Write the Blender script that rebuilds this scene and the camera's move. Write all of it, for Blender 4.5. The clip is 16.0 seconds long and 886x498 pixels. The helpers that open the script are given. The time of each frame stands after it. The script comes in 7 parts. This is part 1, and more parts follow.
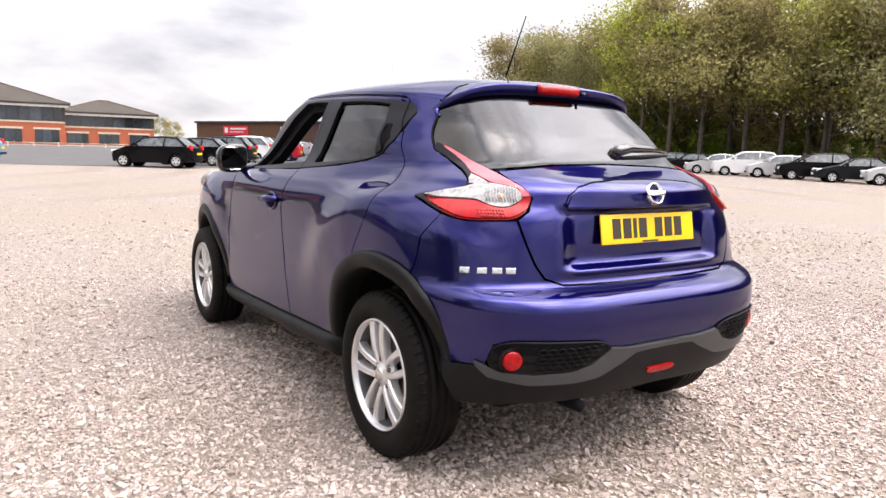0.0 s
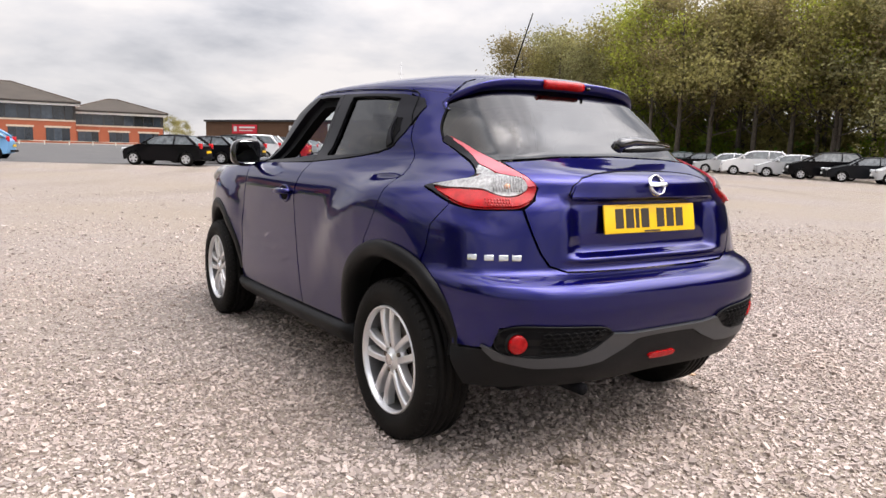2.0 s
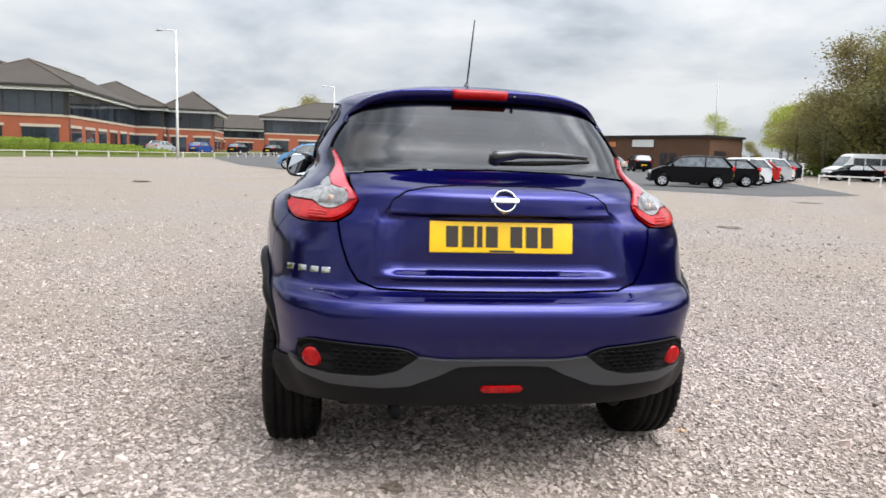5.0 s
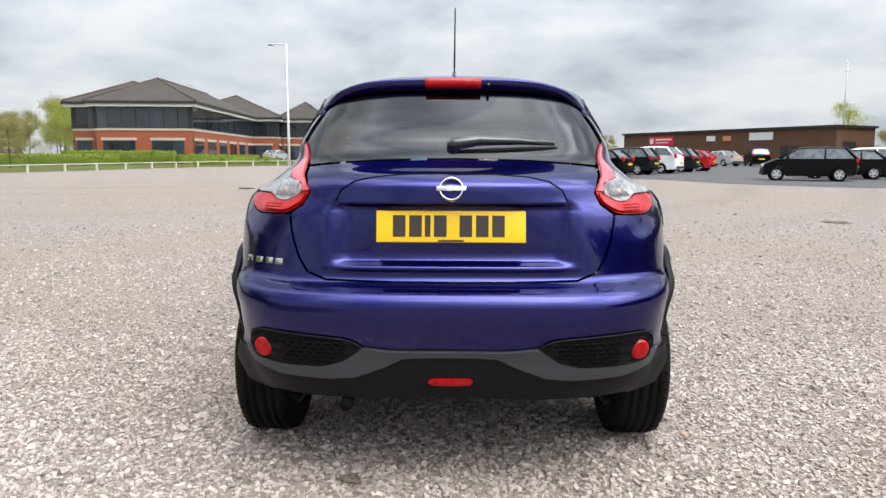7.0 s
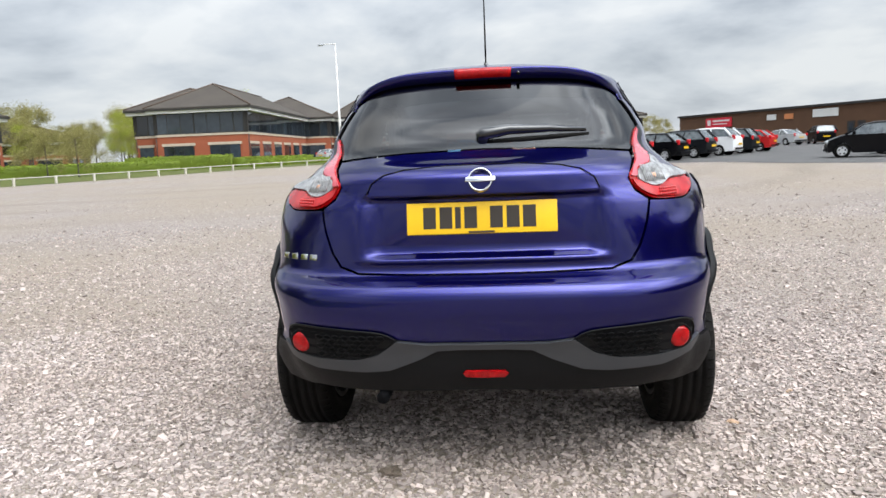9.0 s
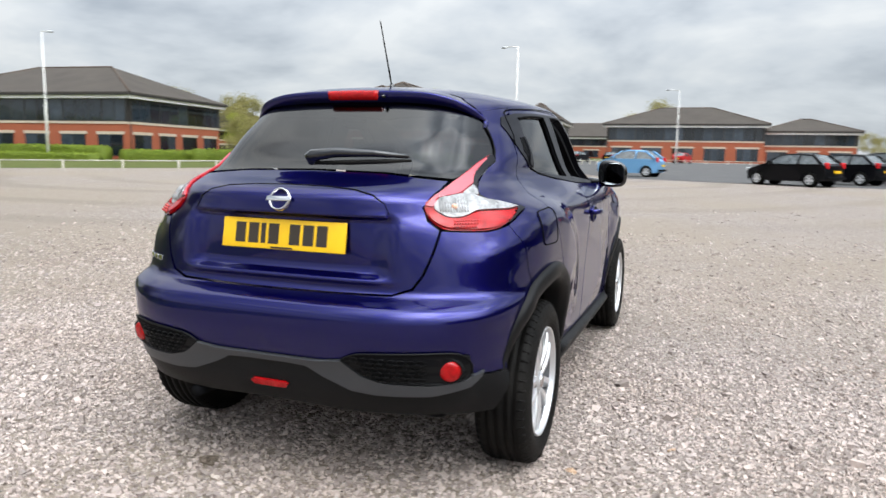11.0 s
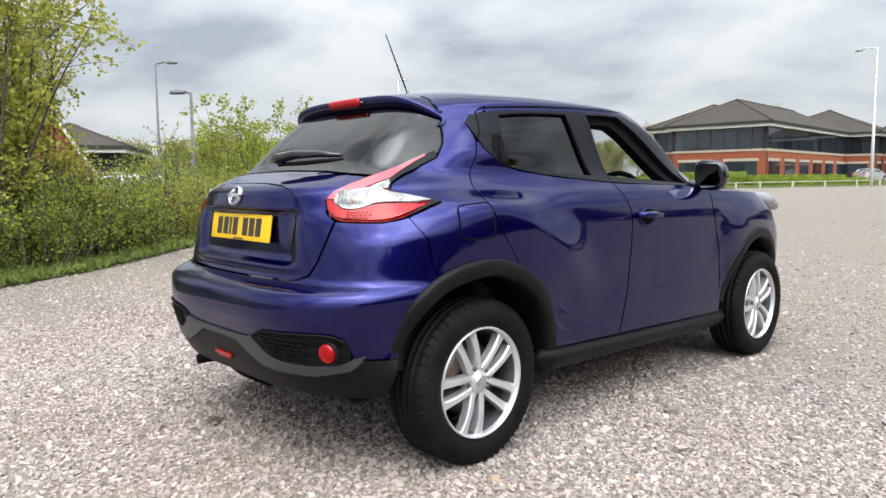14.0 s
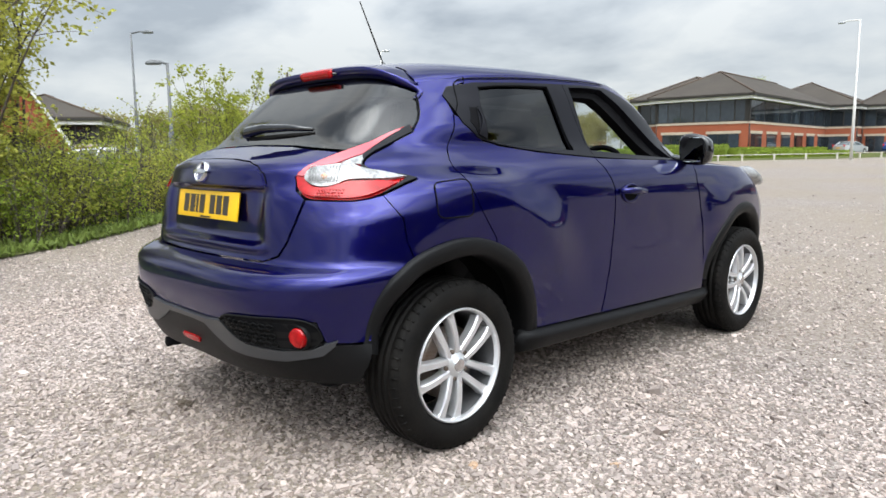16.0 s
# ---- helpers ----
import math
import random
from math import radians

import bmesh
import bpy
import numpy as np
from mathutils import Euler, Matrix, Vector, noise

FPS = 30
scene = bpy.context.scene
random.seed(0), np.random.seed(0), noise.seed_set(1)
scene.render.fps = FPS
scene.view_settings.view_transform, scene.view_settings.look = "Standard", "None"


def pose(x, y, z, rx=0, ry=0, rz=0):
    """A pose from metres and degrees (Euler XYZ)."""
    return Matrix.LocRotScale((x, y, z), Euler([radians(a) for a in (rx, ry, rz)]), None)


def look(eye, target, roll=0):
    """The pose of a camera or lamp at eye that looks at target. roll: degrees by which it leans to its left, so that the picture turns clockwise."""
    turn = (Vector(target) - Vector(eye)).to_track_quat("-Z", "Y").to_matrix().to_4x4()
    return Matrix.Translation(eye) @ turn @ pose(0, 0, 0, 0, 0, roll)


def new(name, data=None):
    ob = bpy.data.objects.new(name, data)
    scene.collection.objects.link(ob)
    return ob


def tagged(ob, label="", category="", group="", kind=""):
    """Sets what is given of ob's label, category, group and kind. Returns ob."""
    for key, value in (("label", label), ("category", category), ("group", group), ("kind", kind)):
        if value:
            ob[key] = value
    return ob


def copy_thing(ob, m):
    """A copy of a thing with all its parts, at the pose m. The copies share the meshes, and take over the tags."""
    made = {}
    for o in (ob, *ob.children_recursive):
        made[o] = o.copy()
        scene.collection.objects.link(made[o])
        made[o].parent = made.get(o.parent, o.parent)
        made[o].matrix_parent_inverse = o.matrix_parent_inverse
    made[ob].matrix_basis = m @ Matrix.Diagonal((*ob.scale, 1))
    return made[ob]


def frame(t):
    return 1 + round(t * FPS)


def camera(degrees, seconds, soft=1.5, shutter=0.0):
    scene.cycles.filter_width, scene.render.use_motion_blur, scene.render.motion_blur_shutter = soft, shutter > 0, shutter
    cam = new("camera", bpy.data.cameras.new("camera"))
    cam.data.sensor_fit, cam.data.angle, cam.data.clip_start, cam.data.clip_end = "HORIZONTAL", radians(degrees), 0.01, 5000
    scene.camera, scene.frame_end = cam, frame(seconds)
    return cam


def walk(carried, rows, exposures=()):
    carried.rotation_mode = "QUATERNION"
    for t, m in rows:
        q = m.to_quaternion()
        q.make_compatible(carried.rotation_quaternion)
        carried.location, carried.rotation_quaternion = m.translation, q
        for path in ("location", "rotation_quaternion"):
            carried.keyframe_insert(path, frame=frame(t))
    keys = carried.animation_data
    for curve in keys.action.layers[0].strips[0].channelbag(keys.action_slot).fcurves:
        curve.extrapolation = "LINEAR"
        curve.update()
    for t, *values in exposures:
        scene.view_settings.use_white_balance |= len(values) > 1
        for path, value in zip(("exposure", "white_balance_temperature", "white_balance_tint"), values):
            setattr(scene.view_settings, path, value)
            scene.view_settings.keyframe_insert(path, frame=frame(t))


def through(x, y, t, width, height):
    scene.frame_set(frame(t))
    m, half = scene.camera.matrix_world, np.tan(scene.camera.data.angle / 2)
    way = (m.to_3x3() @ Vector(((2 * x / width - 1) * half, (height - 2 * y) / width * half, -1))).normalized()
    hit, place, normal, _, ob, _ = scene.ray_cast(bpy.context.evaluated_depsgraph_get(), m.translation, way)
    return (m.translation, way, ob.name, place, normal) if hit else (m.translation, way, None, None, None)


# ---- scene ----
cam = camera(64.5, 16.0, shutter=0.4)
PATH = [
    (0, (-2.144, -2.375, 1.212), (-1.045, -0.727, 0.94), 1.4),
    (0.5, (-2.184, -2.444, 1.2), (-1.081, -0.802, 0.911), 2.5),
    (1, (-2.2, -2.451, 1.189), (-1.077, -0.815, 0.932), 2.4),
    (1.5, (-2.198, -2.454, 1.187), (-1.091, -0.811, 0.914), 1.4),
    (2, (-2.201, -2.457, 1.185), (-1.12, -0.797, 0.91), 1.5),
    (2.5, (-2.193, -2.463, 1.18), (-1.11, -0.803, 0.913), 1.2),
    (3, (-2.128, -2.543, 1.184), (-1.05, -0.877, 0.934), 0.7),
    (3.5, (-1.887, -2.663, 1.169), (-0.971, -0.905, 0.903), 0.8),
    (4, (-1.457, -2.801, 1.223), (-0.694, -0.988, 0.826), 5.5),
    (4.5, (-1.033, -2.985, 1.245), (-0.599, -1.074, 0.845), 3.4),
    (5, (-0.545, -3.022, 1.222), (-0.277, -1.06, 0.965), 1.9),
    (7.5, (0.028, -3.008, 1.179), (-0.05, -1.026, 0.922), -0.1),
    (8, (0.028, -3.004, 1.175), (-0.07, -1.024, 0.917), -0.3),
    (10.5, (0.91, -2.965, 1.186), (0.397, -1.055, 0.887), -1.8),
    (11, (1.437, -2.761, 1.242), (0.744, -0.903, 0.979), 1.1),
    (11.5, (1.918, -2.605, 1.235), (0.934, -0.891, 0.9055), 0.8),
    (12, (2.341, -2.407, 1.222), (1.14, -0.829, 0.95), 0.5),
    (12.5, (2.643, -2.211, 1.23), (1.315, -0.73, 1.026), -0.9),
    (13, (2.855, -2.039, 1.198), (1.437, -0.644, 0.986), 0.9),
    (13.5, (2.808, -1.956, 1.141), (1.377, -0.574, 0.933), -1.3),
    (14, (2.759, -1.949, 1.129), (1.291, -0.604, 0.937), -0.5),
    (14.5, (2.752, -1.934, 1.122), (1.273, -0.606, 0.904), -0.3),
    (15, (2.75, -1.95, 1.133), (1.282, -0.612, 0.902), -0.0),
    (15.5, (2.749, -1.947, 1.134), (1.287, -0.602, 0.902), -0.2),
    (16, (2.698, -1.855, 1.14), (1.268, -0.483, 0.871), -0.5),
]
walk(cam, [(t, look(eye, target, roll)) for t, eye, target, roll in PATH],
     [(0.0, 0.56, 7000, 17), (0.5, 0.35, 7000, 17), (1.0, 0.23, 6950, 16), (1.6, 0.18, 6950, 15), (2.5, 0.20, 6930, 15), (3.3, 0.24, 6750, 13), (4.0, 0.26, 6650, 11), (5.0, 0.09, 6500, 9), (7.5, 0.08, 6440, 8), (11.0, 0.03, 6410, 7), (12.5, 0.04, 6410, 7), (16.0, 0.05, 6420, 6)])

# ---- world, sun and exposure ----
SUN_EL, SUN_AZ = radians(62), radians(122)
world = bpy.data.worlds.new("overcast_sky")
scene.world = world
world.use_nodes = True


def link_chain(nt, pairs):
    for a, b in pairs:
        nt.links.new(a, b)


def build_world():
    nt = world.node_tree
    N = nt.nodes
    bg = N["Background"]
    sky = N.new("ShaderNodeTexSky")
    sky.sky_type = "NISHITA"
    sky.sun_disc = False
    sky.sun_elevation, sky.sun_rotation = SUN_EL, SUN_AZ
    sky.air_density, sky.dust_density = 1.0, 2.0
    tc = N.new("ShaderNodeTexCoord")
    # clouds drawn on a flat layer overhead: direction divided by its height
    sep = N.new("ShaderNodeSeparateXYZ")
    zz = N.new("ShaderNodeMath"); zz.operation = "MAXIMUM"; zz.inputs[1].default_value = 0.0
    za = N.new("ShaderNodeMath"); za.operation = "ADD"; za.inputs[1].default_value = 0.30
    dx = N.new("ShaderNodeMath"); dx.operation = "DIVIDE"
    dy = N.new("ShaderNodeMath"); dy.operation = "DIVIDE"
    comb = N.new("ShaderNodeCombineXYZ")
    link_chain(nt, [(tc.outputs["Generated"], sep.inputs[0]), (sep.outputs[2], zz.inputs[0]), (zz.outputs[0], za.inputs[0]),
                    (sep.outputs[0], dx.inputs[0]), (za.outputs[0], dx.inputs[1]), (sep.outputs[1], dy.inputs[0]), (za.outputs[0], dy.inputs[1]),
                    (dx.outputs[0], comb.inputs[0]), (dy.outputs[0], comb.inputs[1])])
    n1 = N.new("ShaderNodeTexNoise"); n1.inputs["Scale"].default_value = 1.35; n1.inputs["Detail"].default_value = 7; n1.inputs["Roughness"].default_value = 0.52; n1.inputs["Distortion"].default_value = 0.35
    n2 = N.new("ShaderNodeTexNoise"); n2.inputs["Scale"].default_value = 4.4; n2.inputs["Detail"].default_value = 6
    nt.links.new(comb.outputs[0], n1.inputs["Vector"]); nt.links.new(comb.outputs[0], n2.inputs["Vector"])
    mixn = N.new("ShaderNodeMix"); mixn.data_type = "FLOAT"; mixn.inputs[0].default_value = 0.25
    nt.links.new(n1.outputs[0], mixn.inputs[2]); nt.links.new(n2.outputs[0], mixn.inputs[3])
    ramp = N.new("ShaderNodeValToRGB")
    e = ramp.color_ramp.elements
    e[0].position, e[0].color = 0.39, (0.44, 0.485, 0.56, 1)
    e[1].position, e[1].color = 0.60, (0.97, 0.98, 1.0, 1)
    m = e.new(0.49); m.color = (0.72, 0.76, 0.825, 1)
    nt.links.new(mixn.outputs[0], ramp.inputs[0])
    # paler towards the horizon
    hz = N.new("ShaderNodeMapRange"); hz.inputs[1].default_value = 0.0; hz.inputs[2].default_value = 0.30; hz.inputs[3].default_value = 0.36; hz.inputs[4].default_value = 0.0
    nt.links.new(sep.outputs[2], hz.inputs[0])
    pale = N.new("ShaderNodeMix"); pale.data_type = "RGBA"; pale.inputs[7].default_value = (0.88, 0.90, 0.93, 1)
    nt.links.new(hz.outputs[0], pale.inputs[0]); nt.links.new(ramp.outputs[0], pale.inputs[6])
    scale = N.new("ShaderNodeMix"); scale.data_type = "RGBA"; scale.blend_type = "MULTIPLY"; scale.inputs[0].default_value = 1.0
    # an overcast sky is about three times as bright overhead as at the horizon
    zen = N.new("ShaderNodeMapRange"); zen.inputs[1].default_value = 0.12; zen.inputs[2].default_value = 1.0; zen.inputs[3].default_value = 8.9; zen.inputs[4].default_value = 22.0
    nt.links.new(sep.outputs[2], zen.inputs[0])
    # and far brighter round the veiled sun
    dot = N.new("ShaderNodeVectorMath"); dot.operation = "DOT_PRODUCT"
    dot.inputs[1].default_value = (math.sin(SUN_AZ) * math.cos(SUN_EL), math.cos(SUN_AZ) * math.cos(SUN_EL), math.sin(SUN_EL))
    nt.links.new(tc.outputs["Generated"], dot.inputs[0])
    pos = N.new("ShaderNodeMath"); pos.operation = "MAXIMUM"; pos.inputs[1].default_value = 0.0
    lobe = N.new("ShaderNodeMath"); lobe.operation = "POWER"; lobe.inputs[1].default_value = 4.5
    gain = N.new("ShaderNodeMath"); gain.operation = "MULTIPLY_ADD"; gain.inputs[1].default_value = 5.2; gain.inputs[2].default_value = 1.0
    veil = N.new("ShaderNodeMath"); veil.operation = "MULTIPLY"
    link_chain(nt, [(dot.outputs["Value"], pos.inputs[0]), (pos.outputs[0], lobe.inputs[0]), (lobe.outputs[0], gain.inputs[0]), (gain.outputs[0], veil.inputs[0]), (zen.outputs[0], veil.inputs[1]), (veil.outputs[0], scale.inputs[7])])
    nt.links.new(pale.outputs[2], scale.inputs[6])
    # thin share of clear sky between the clouds
    mix = N.new("ShaderNodeMix"); mix.data_type = "RGBA"; mix.inputs[0].default_value = 0.88
    nt.links.new(sky.outputs[0], mix.inputs[6]); nt.links.new(scale.outputs[2], mix.inputs[7])
    nt.links.new(mix.outputs[2], bg.inputs[0])
    # higher up the cover breaks into bright heaps and blue-grey gaps
    n3 = N.new("ShaderNodeTexNoise"); n3.inputs["Scale"].default_value = 2.3; n3.inputs["Detail"].default_value = 5; n3.inputs["Distortion"].default_value = 0.5
    nt.links.new(comb.outputs[0], n3.inputs["Vector"])
    gap = N.new("ShaderNodeMapRange"); gap.inputs[1].default_value = 0.43; gap.inputs[2].default_value = 0.55; gap.inputs[3].default_value = 0.0; gap.inputs[4].default_value = 1.0
    nt.links.new(n3.outputs[0], gap.inputs[0])
    high = N.new("ShaderNodeMapRange"); high.inputs[1].default_value = 0.30; high.inputs[2].default_value = 0.55
    nt.links.new(sep.outputs[2], high.inputs[0])
    cover = N.new("ShaderNodeMix"); cover.data_type = "FLOAT"; cover.inputs[2].default_value = 0.88
    lo = N.new("ShaderNodeMapRange"); lo.inputs[3].default_value = 0.50; lo.inputs[4].default_value = 0.97
    nt.links.new(gap.outputs[0], lo.inputs[0]); nt.links.new(high.outputs[0], cover.inputs[0]); nt.links.new(lo.outputs[0], cover.inputs[3])
    nt.links.new(cover.outputs[0], mix.inputs[0])
    bg.inputs[1].default_value = 0.1


build_world()
sun = new("sun", bpy.data.lights.new("sun", "SUN"))
sun.data.energy, sun.data.angle, sun.data.color = 0.9, radians(70), (1.0, 0.95, 0.88)
sun.matrix_world = look((0, 0, 0), (-math.sin(SUN_AZ) * math.cos(SUN_EL), -math.cos(SUN_AZ) * math.cos(SUN_EL), -math.sin(SUN_EL)))


# ---- materials ----
def mat(name, color, rough=0.6, metal=0.0, var=0.12, scale=8.0, fine=120.0, bump=0.0, bump_scale=60.0, coat=0.0, spec=0.5, trans=0.0, ior=1.45, rnd=0.0, emit=0.0, tint=None, flakes=False, island=0.0):
    """A surface with colour variation at two scales, fine relief, and a spread between objects (rnd) or pieces (island)."""
    m = bpy.data.materials.new(name)
    m.use_nodes = True
    nt = m.node_tree
    N, L = nt.nodes, nt.links
    b = N["Principled BSDF"]
    b.inputs["Roughness"].default_value, b.inputs["Metallic"].default_value = rough, metal
    b.inputs["Coat Weight"].default_value, b.inputs["Coat Roughness"].default_value = coat, 0.03
    b.inputs["Specular IOR Level"].default_value, b.inputs["IOR"].default_value = spec, ior
    b.inputs["Transmission Weight"].default_value = trans
    tc = N.new("ShaderNodeTexCoord")
    c1 = (*color, 1)
    c2 = (*(tint or [min(1, c * 0.55) for c in color]), 1)
    if var > 0:
        a = N.new("ShaderNodeTexNoise"); a.inputs["Scale"].default_value = scale; a.inputs["Detail"].default_value = 5
        f = N.new("ShaderNodeTexNoise"); f.inputs["Scale"].default_value = fine; f.inputs["Detail"].default_value = 3
        L.new(tc.outputs["Object"], a.inputs["Vector"]); L.new(tc.outputs["Object"], f.inputs["Vector"])
        mx = N.new("ShaderNodeMath"); mx.operation = "MULTIPLY_ADD"; mx.inputs[1].default_value = 0.5
        hf = N.new("ShaderNodeMath"); hf.operation = "MULTIPLY"; hf.inputs[1].default_value = 0.5
        L.new(f.outputs[0], hf.inputs[0]); L.new(a.outputs[0], mx.inputs[0]); L.new(hf.outputs[0], mx.inputs[2])
        mr = N.new("ShaderNodeMapRange"); mr.inputs[1].default_value, mr.inputs[2].default_value = 0.35, 0.65
        mr.inputs[3].default_value, mr.inputs[4].default_value = 0.0, min(1.0, var * 4)
        L.new(mx.outputs[0], mr.inputs[0])
        col = N.new("ShaderNodeMix"); col.data_type = "RGBA"; col.inputs[6].default_value = c1; col.inputs[7].default_value = c2
        L.new(mr.outputs[0], col.inputs[0])
        out = col.outputs[2]
        rr = N.new("ShaderNodeMapRange"); rr.inputs[3].default_value, rr.inputs[4].default_value = max(0.02, rough - 0.12 * min(1, rough * 2)), min(1, rough + 0.12 * min(1, rough * 2))
        L.new(mx.outputs[0], rr.inputs[0]); L.new(rr.outputs[0], b.inputs["Roughness"])
    else:
        rgb = N.new("ShaderNodeRGB"); rgb.outputs[0].default_value = c1
        out = rgb.outputs[0]
    for amount, node, sock in ((rnd, "ShaderNodeObjectInfo", "Random"), (island, "ShaderNodeNewGeometry", "Random Per Island")):
        if amount:
            oi = N.new(node)
            mr2 = N.new("ShaderNodeMapRange"); mr2.inputs[3].default_value, mr2.inputs[4].default_value = 1 - amount, 1 + amount
            L.new(oi.outputs[sock], mr2.inputs[0])
            hs = N.new("ShaderNodeHueSaturation")
            L.new(out, hs.inputs["Color"]); L.new(mr2.outputs[0], hs.inputs["Value"])
            out = hs.outputs[0]
    L.new(out, b.inputs["Base Color"])
    if bump:
        nb = N.new("ShaderNodeTexNoise"); nb.inputs["Scale"].default_value = bump_scale; nb.inputs["Detail"].default_value = 6
        L.new(tc.outputs["Object"], nb.inputs["Vector"])
        bp = N.new("ShaderNodeBump"); bp.inputs["Strength"].default_value = bump; bp.inputs["Distance"].default_value = 0.02
        L.new(nb.outputs[0], bp.inputs["Height"]); L.new(bp.outputs[0], b.inputs["Normal"])
    if flakes:
        fl = N.new("ShaderNodeTexVoronoi"); fl.inputs["Scale"].default_value = 2600
        L.new(tc.outputs["Object"], fl.inputs["Vector"])
        fb = N.new("ShaderNodeBump"); fb.inputs["Strength"].default_value = 0.05; fb.inputs["Distance"].default_value = 0.0005
        L.new(fl.outputs["Distance"], fb.inputs["Height"]); L.new(fb.outputs[0], b.inputs["Normal"])
    if emit:
        L.new(out, b.inputs["Emission Color"]); b.inputs["Emission Strength"].default_value = emit
    return m


PAINT = mat("deep_blue_metallic_paint", (0.0042, 0.0038, 0.092), 0.29, 0.9, 0.05, 1.5, 900, coat=1.0, spec=0.05, tint=(0.0036, 0.0033, 0.080))
PAINT.node_tree.nodes["Principled BSDF"].inputs["Specular Tint"].default_value = (0.10, 0.07, 0.45, 1)
PAINT.node_tree.nodes["Principled BSDF"].inputs["Coat IOR"].default_value = 1.45
PLASTIC = mat("black_grained_plastic", (0.0075, 0.0075, 0.008), 0.46, 0, 0.12, 6, 300, spec=0.15, bump=0.06, bump_scale=900)
SATIN = mat("satin_grey_plastic", (0.0396, 0.0410, 0.0446), 0.40, 0, 0.1, 6, 300)
GLOSS_BLACK = mat("gloss_black_trim", (0.006, 0.006, 0.007), 0.08, 0, 0.0, coat=0.6)
FRAME_BLACK = mat("satin_black_frame", (0.008, 0.008, 0.011), 0.38, 0, 0.06, 6, 300, spec=0.16)
RUBBER = mat("tyre_rubber", (0.0031, 0.0031, 0.0032), 0.6, 0, 0.3, 9, 200, spec=0.09, bump=0.15, bump_scale=300, tint=(0.0136, 0.0124, 0.0112))
# the rim's silver with the shade inside the wheel put into the colour
BARREL = mat("shaded_alloy_barrel", (0.16, 0.16, 0.165), 0.5, 0.6, 0.2, 10, 200)
ALLOY = mat("silver_alloy", (0.72, 0.72, 0.73), 0.32, 0.7, 0.08, 8, 400, coat=0.4)
CHROME = mat("chrome", (0.66, 0.66, 0.67), 0.12, 1.0, 0.0)
STEEL = mat("dull_steel", (0.2, 0.19, 0.18), 0.45, 0.9, 0.3, 14, 200, tint=(0.12, 0.07, 0.04))
DARK = mat("dark_interior", (0.006, 0.006, 0.007), 0.8, 0, 0.15, 10, 200, spec=0.08)
CLOTH = mat("charcoal_seat_cloth", (0.03, 0.03, 0.034), 0.9, 0, 0.2, 20, 600, bump=0.1, bump_scale=1500)
RED_LENS = mat("red_lamp_lens", (0.46, 0.004, 0.006), 0.2, 0, 0.25, 40, 260, coat=0.5, spec=0.1, tint=(0.18, 0.001, 0.002))
PINK_LENS = mat("pale_red_lamp_lens", (0.46, 0.075, 0.095), 0.2, 0, 0.1, 30, 200, coat=0.4, tint=(0.44, 0.08, 0.10))
CLEAR_LENS = mat("clear_lamp_lens", (0.42, 0.42, 0.42), 0.16, 0.2, 0.3, 26, 90, bump=0.08, bump_scale=40, coat=0.15, spec=0.3, tint=(0.17, 0.168, 0.165))
AMBER = mat("amber_bulb_cap", (0.62, 0.33, 0.20), 0.2, 0.2, 0.1, coat=0.5)
YELLOW = mat("yellow_plate", (0.80, 0.48, 0.008), 0.35, 0, 0.05, 20, 400)
INK = mat("black_plate_bars", (0.03, 0.022, 0.015), 0.4, 0, 0)
MIRROR = mat("mirror_glass", (0.75, 0.77, 0.78), 0.02, 1.0, 0)


def glass_mat(name, tint, ior, rough=0.02):
    """Coated glass: a mirror-like top over a tinted see-through sheet."""
    m = bpy.data.materials.new(name)
    m.use_nodes = True
    nt = m.node_tree
    N, L = nt.nodes, nt.links
    for n in list(N):
        if n.type == "BSDF_PRINCIPLED":
            N.remove(n)
    t = N.new("ShaderNodeBsdfTransparent"); t.inputs[0].default_value = (*tint, 1)
    g = N.new("ShaderNodeBsdfGlossy"); g.inputs["Roughness"].default_value = rough
    f = N.new("ShaderNodeFresnel"); f.inputs[0].default_value = ior
    mx = N.new("ShaderNodeMixShader")
    L.new(f.outputs[0], mx.inputs[0]); L.new(t.outputs[0], mx.inputs[1]); L.new(g.outputs[0], mx.inputs[2])
    L.new(mx.outputs[0], N["Material Output"].inputs[0])
    return m


REAR_GLASS = glass_mat("dark_tinted_rear_glass", (0.035, 0.037, 0.04), 1.58)
PRIVACY = glass_mat("dark_privacy_glass", (0.04, 0.042, 0.045), 1.6)
CLEAR = glass_mat("clear_glass", (0.80, 0.84, 0.83), 1.5)


def leaf_mat(name, color, tint, island=0.4, through=0.52):
    """Thin leaves: part of the light comes through from behind."""
    m = mat(name, color, 0.6, 0, 0.1, 2, 30, island=island, tint=tint, spec=0.3)
    nt = m.node_tree
    b = nt.nodes["Principled BSDF"]
    src = b.inputs["Base Color"].links[0].from_socket
    t = nt.nodes.new("ShaderNodeBsdfTranslucent")
    mx = nt.nodes.new("ShaderNodeMixShader")
    mx.inputs[0].default_value = through
    nt.links.new(src, t.inputs[0])
    nt.links.new(b.outputs[0], mx.inputs[1]); nt.links.new(t.outputs[0], mx.inputs[2])
    nt.links.new(mx.outputs[0], nt.nodes["Material Output"].inputs[0])
    return m


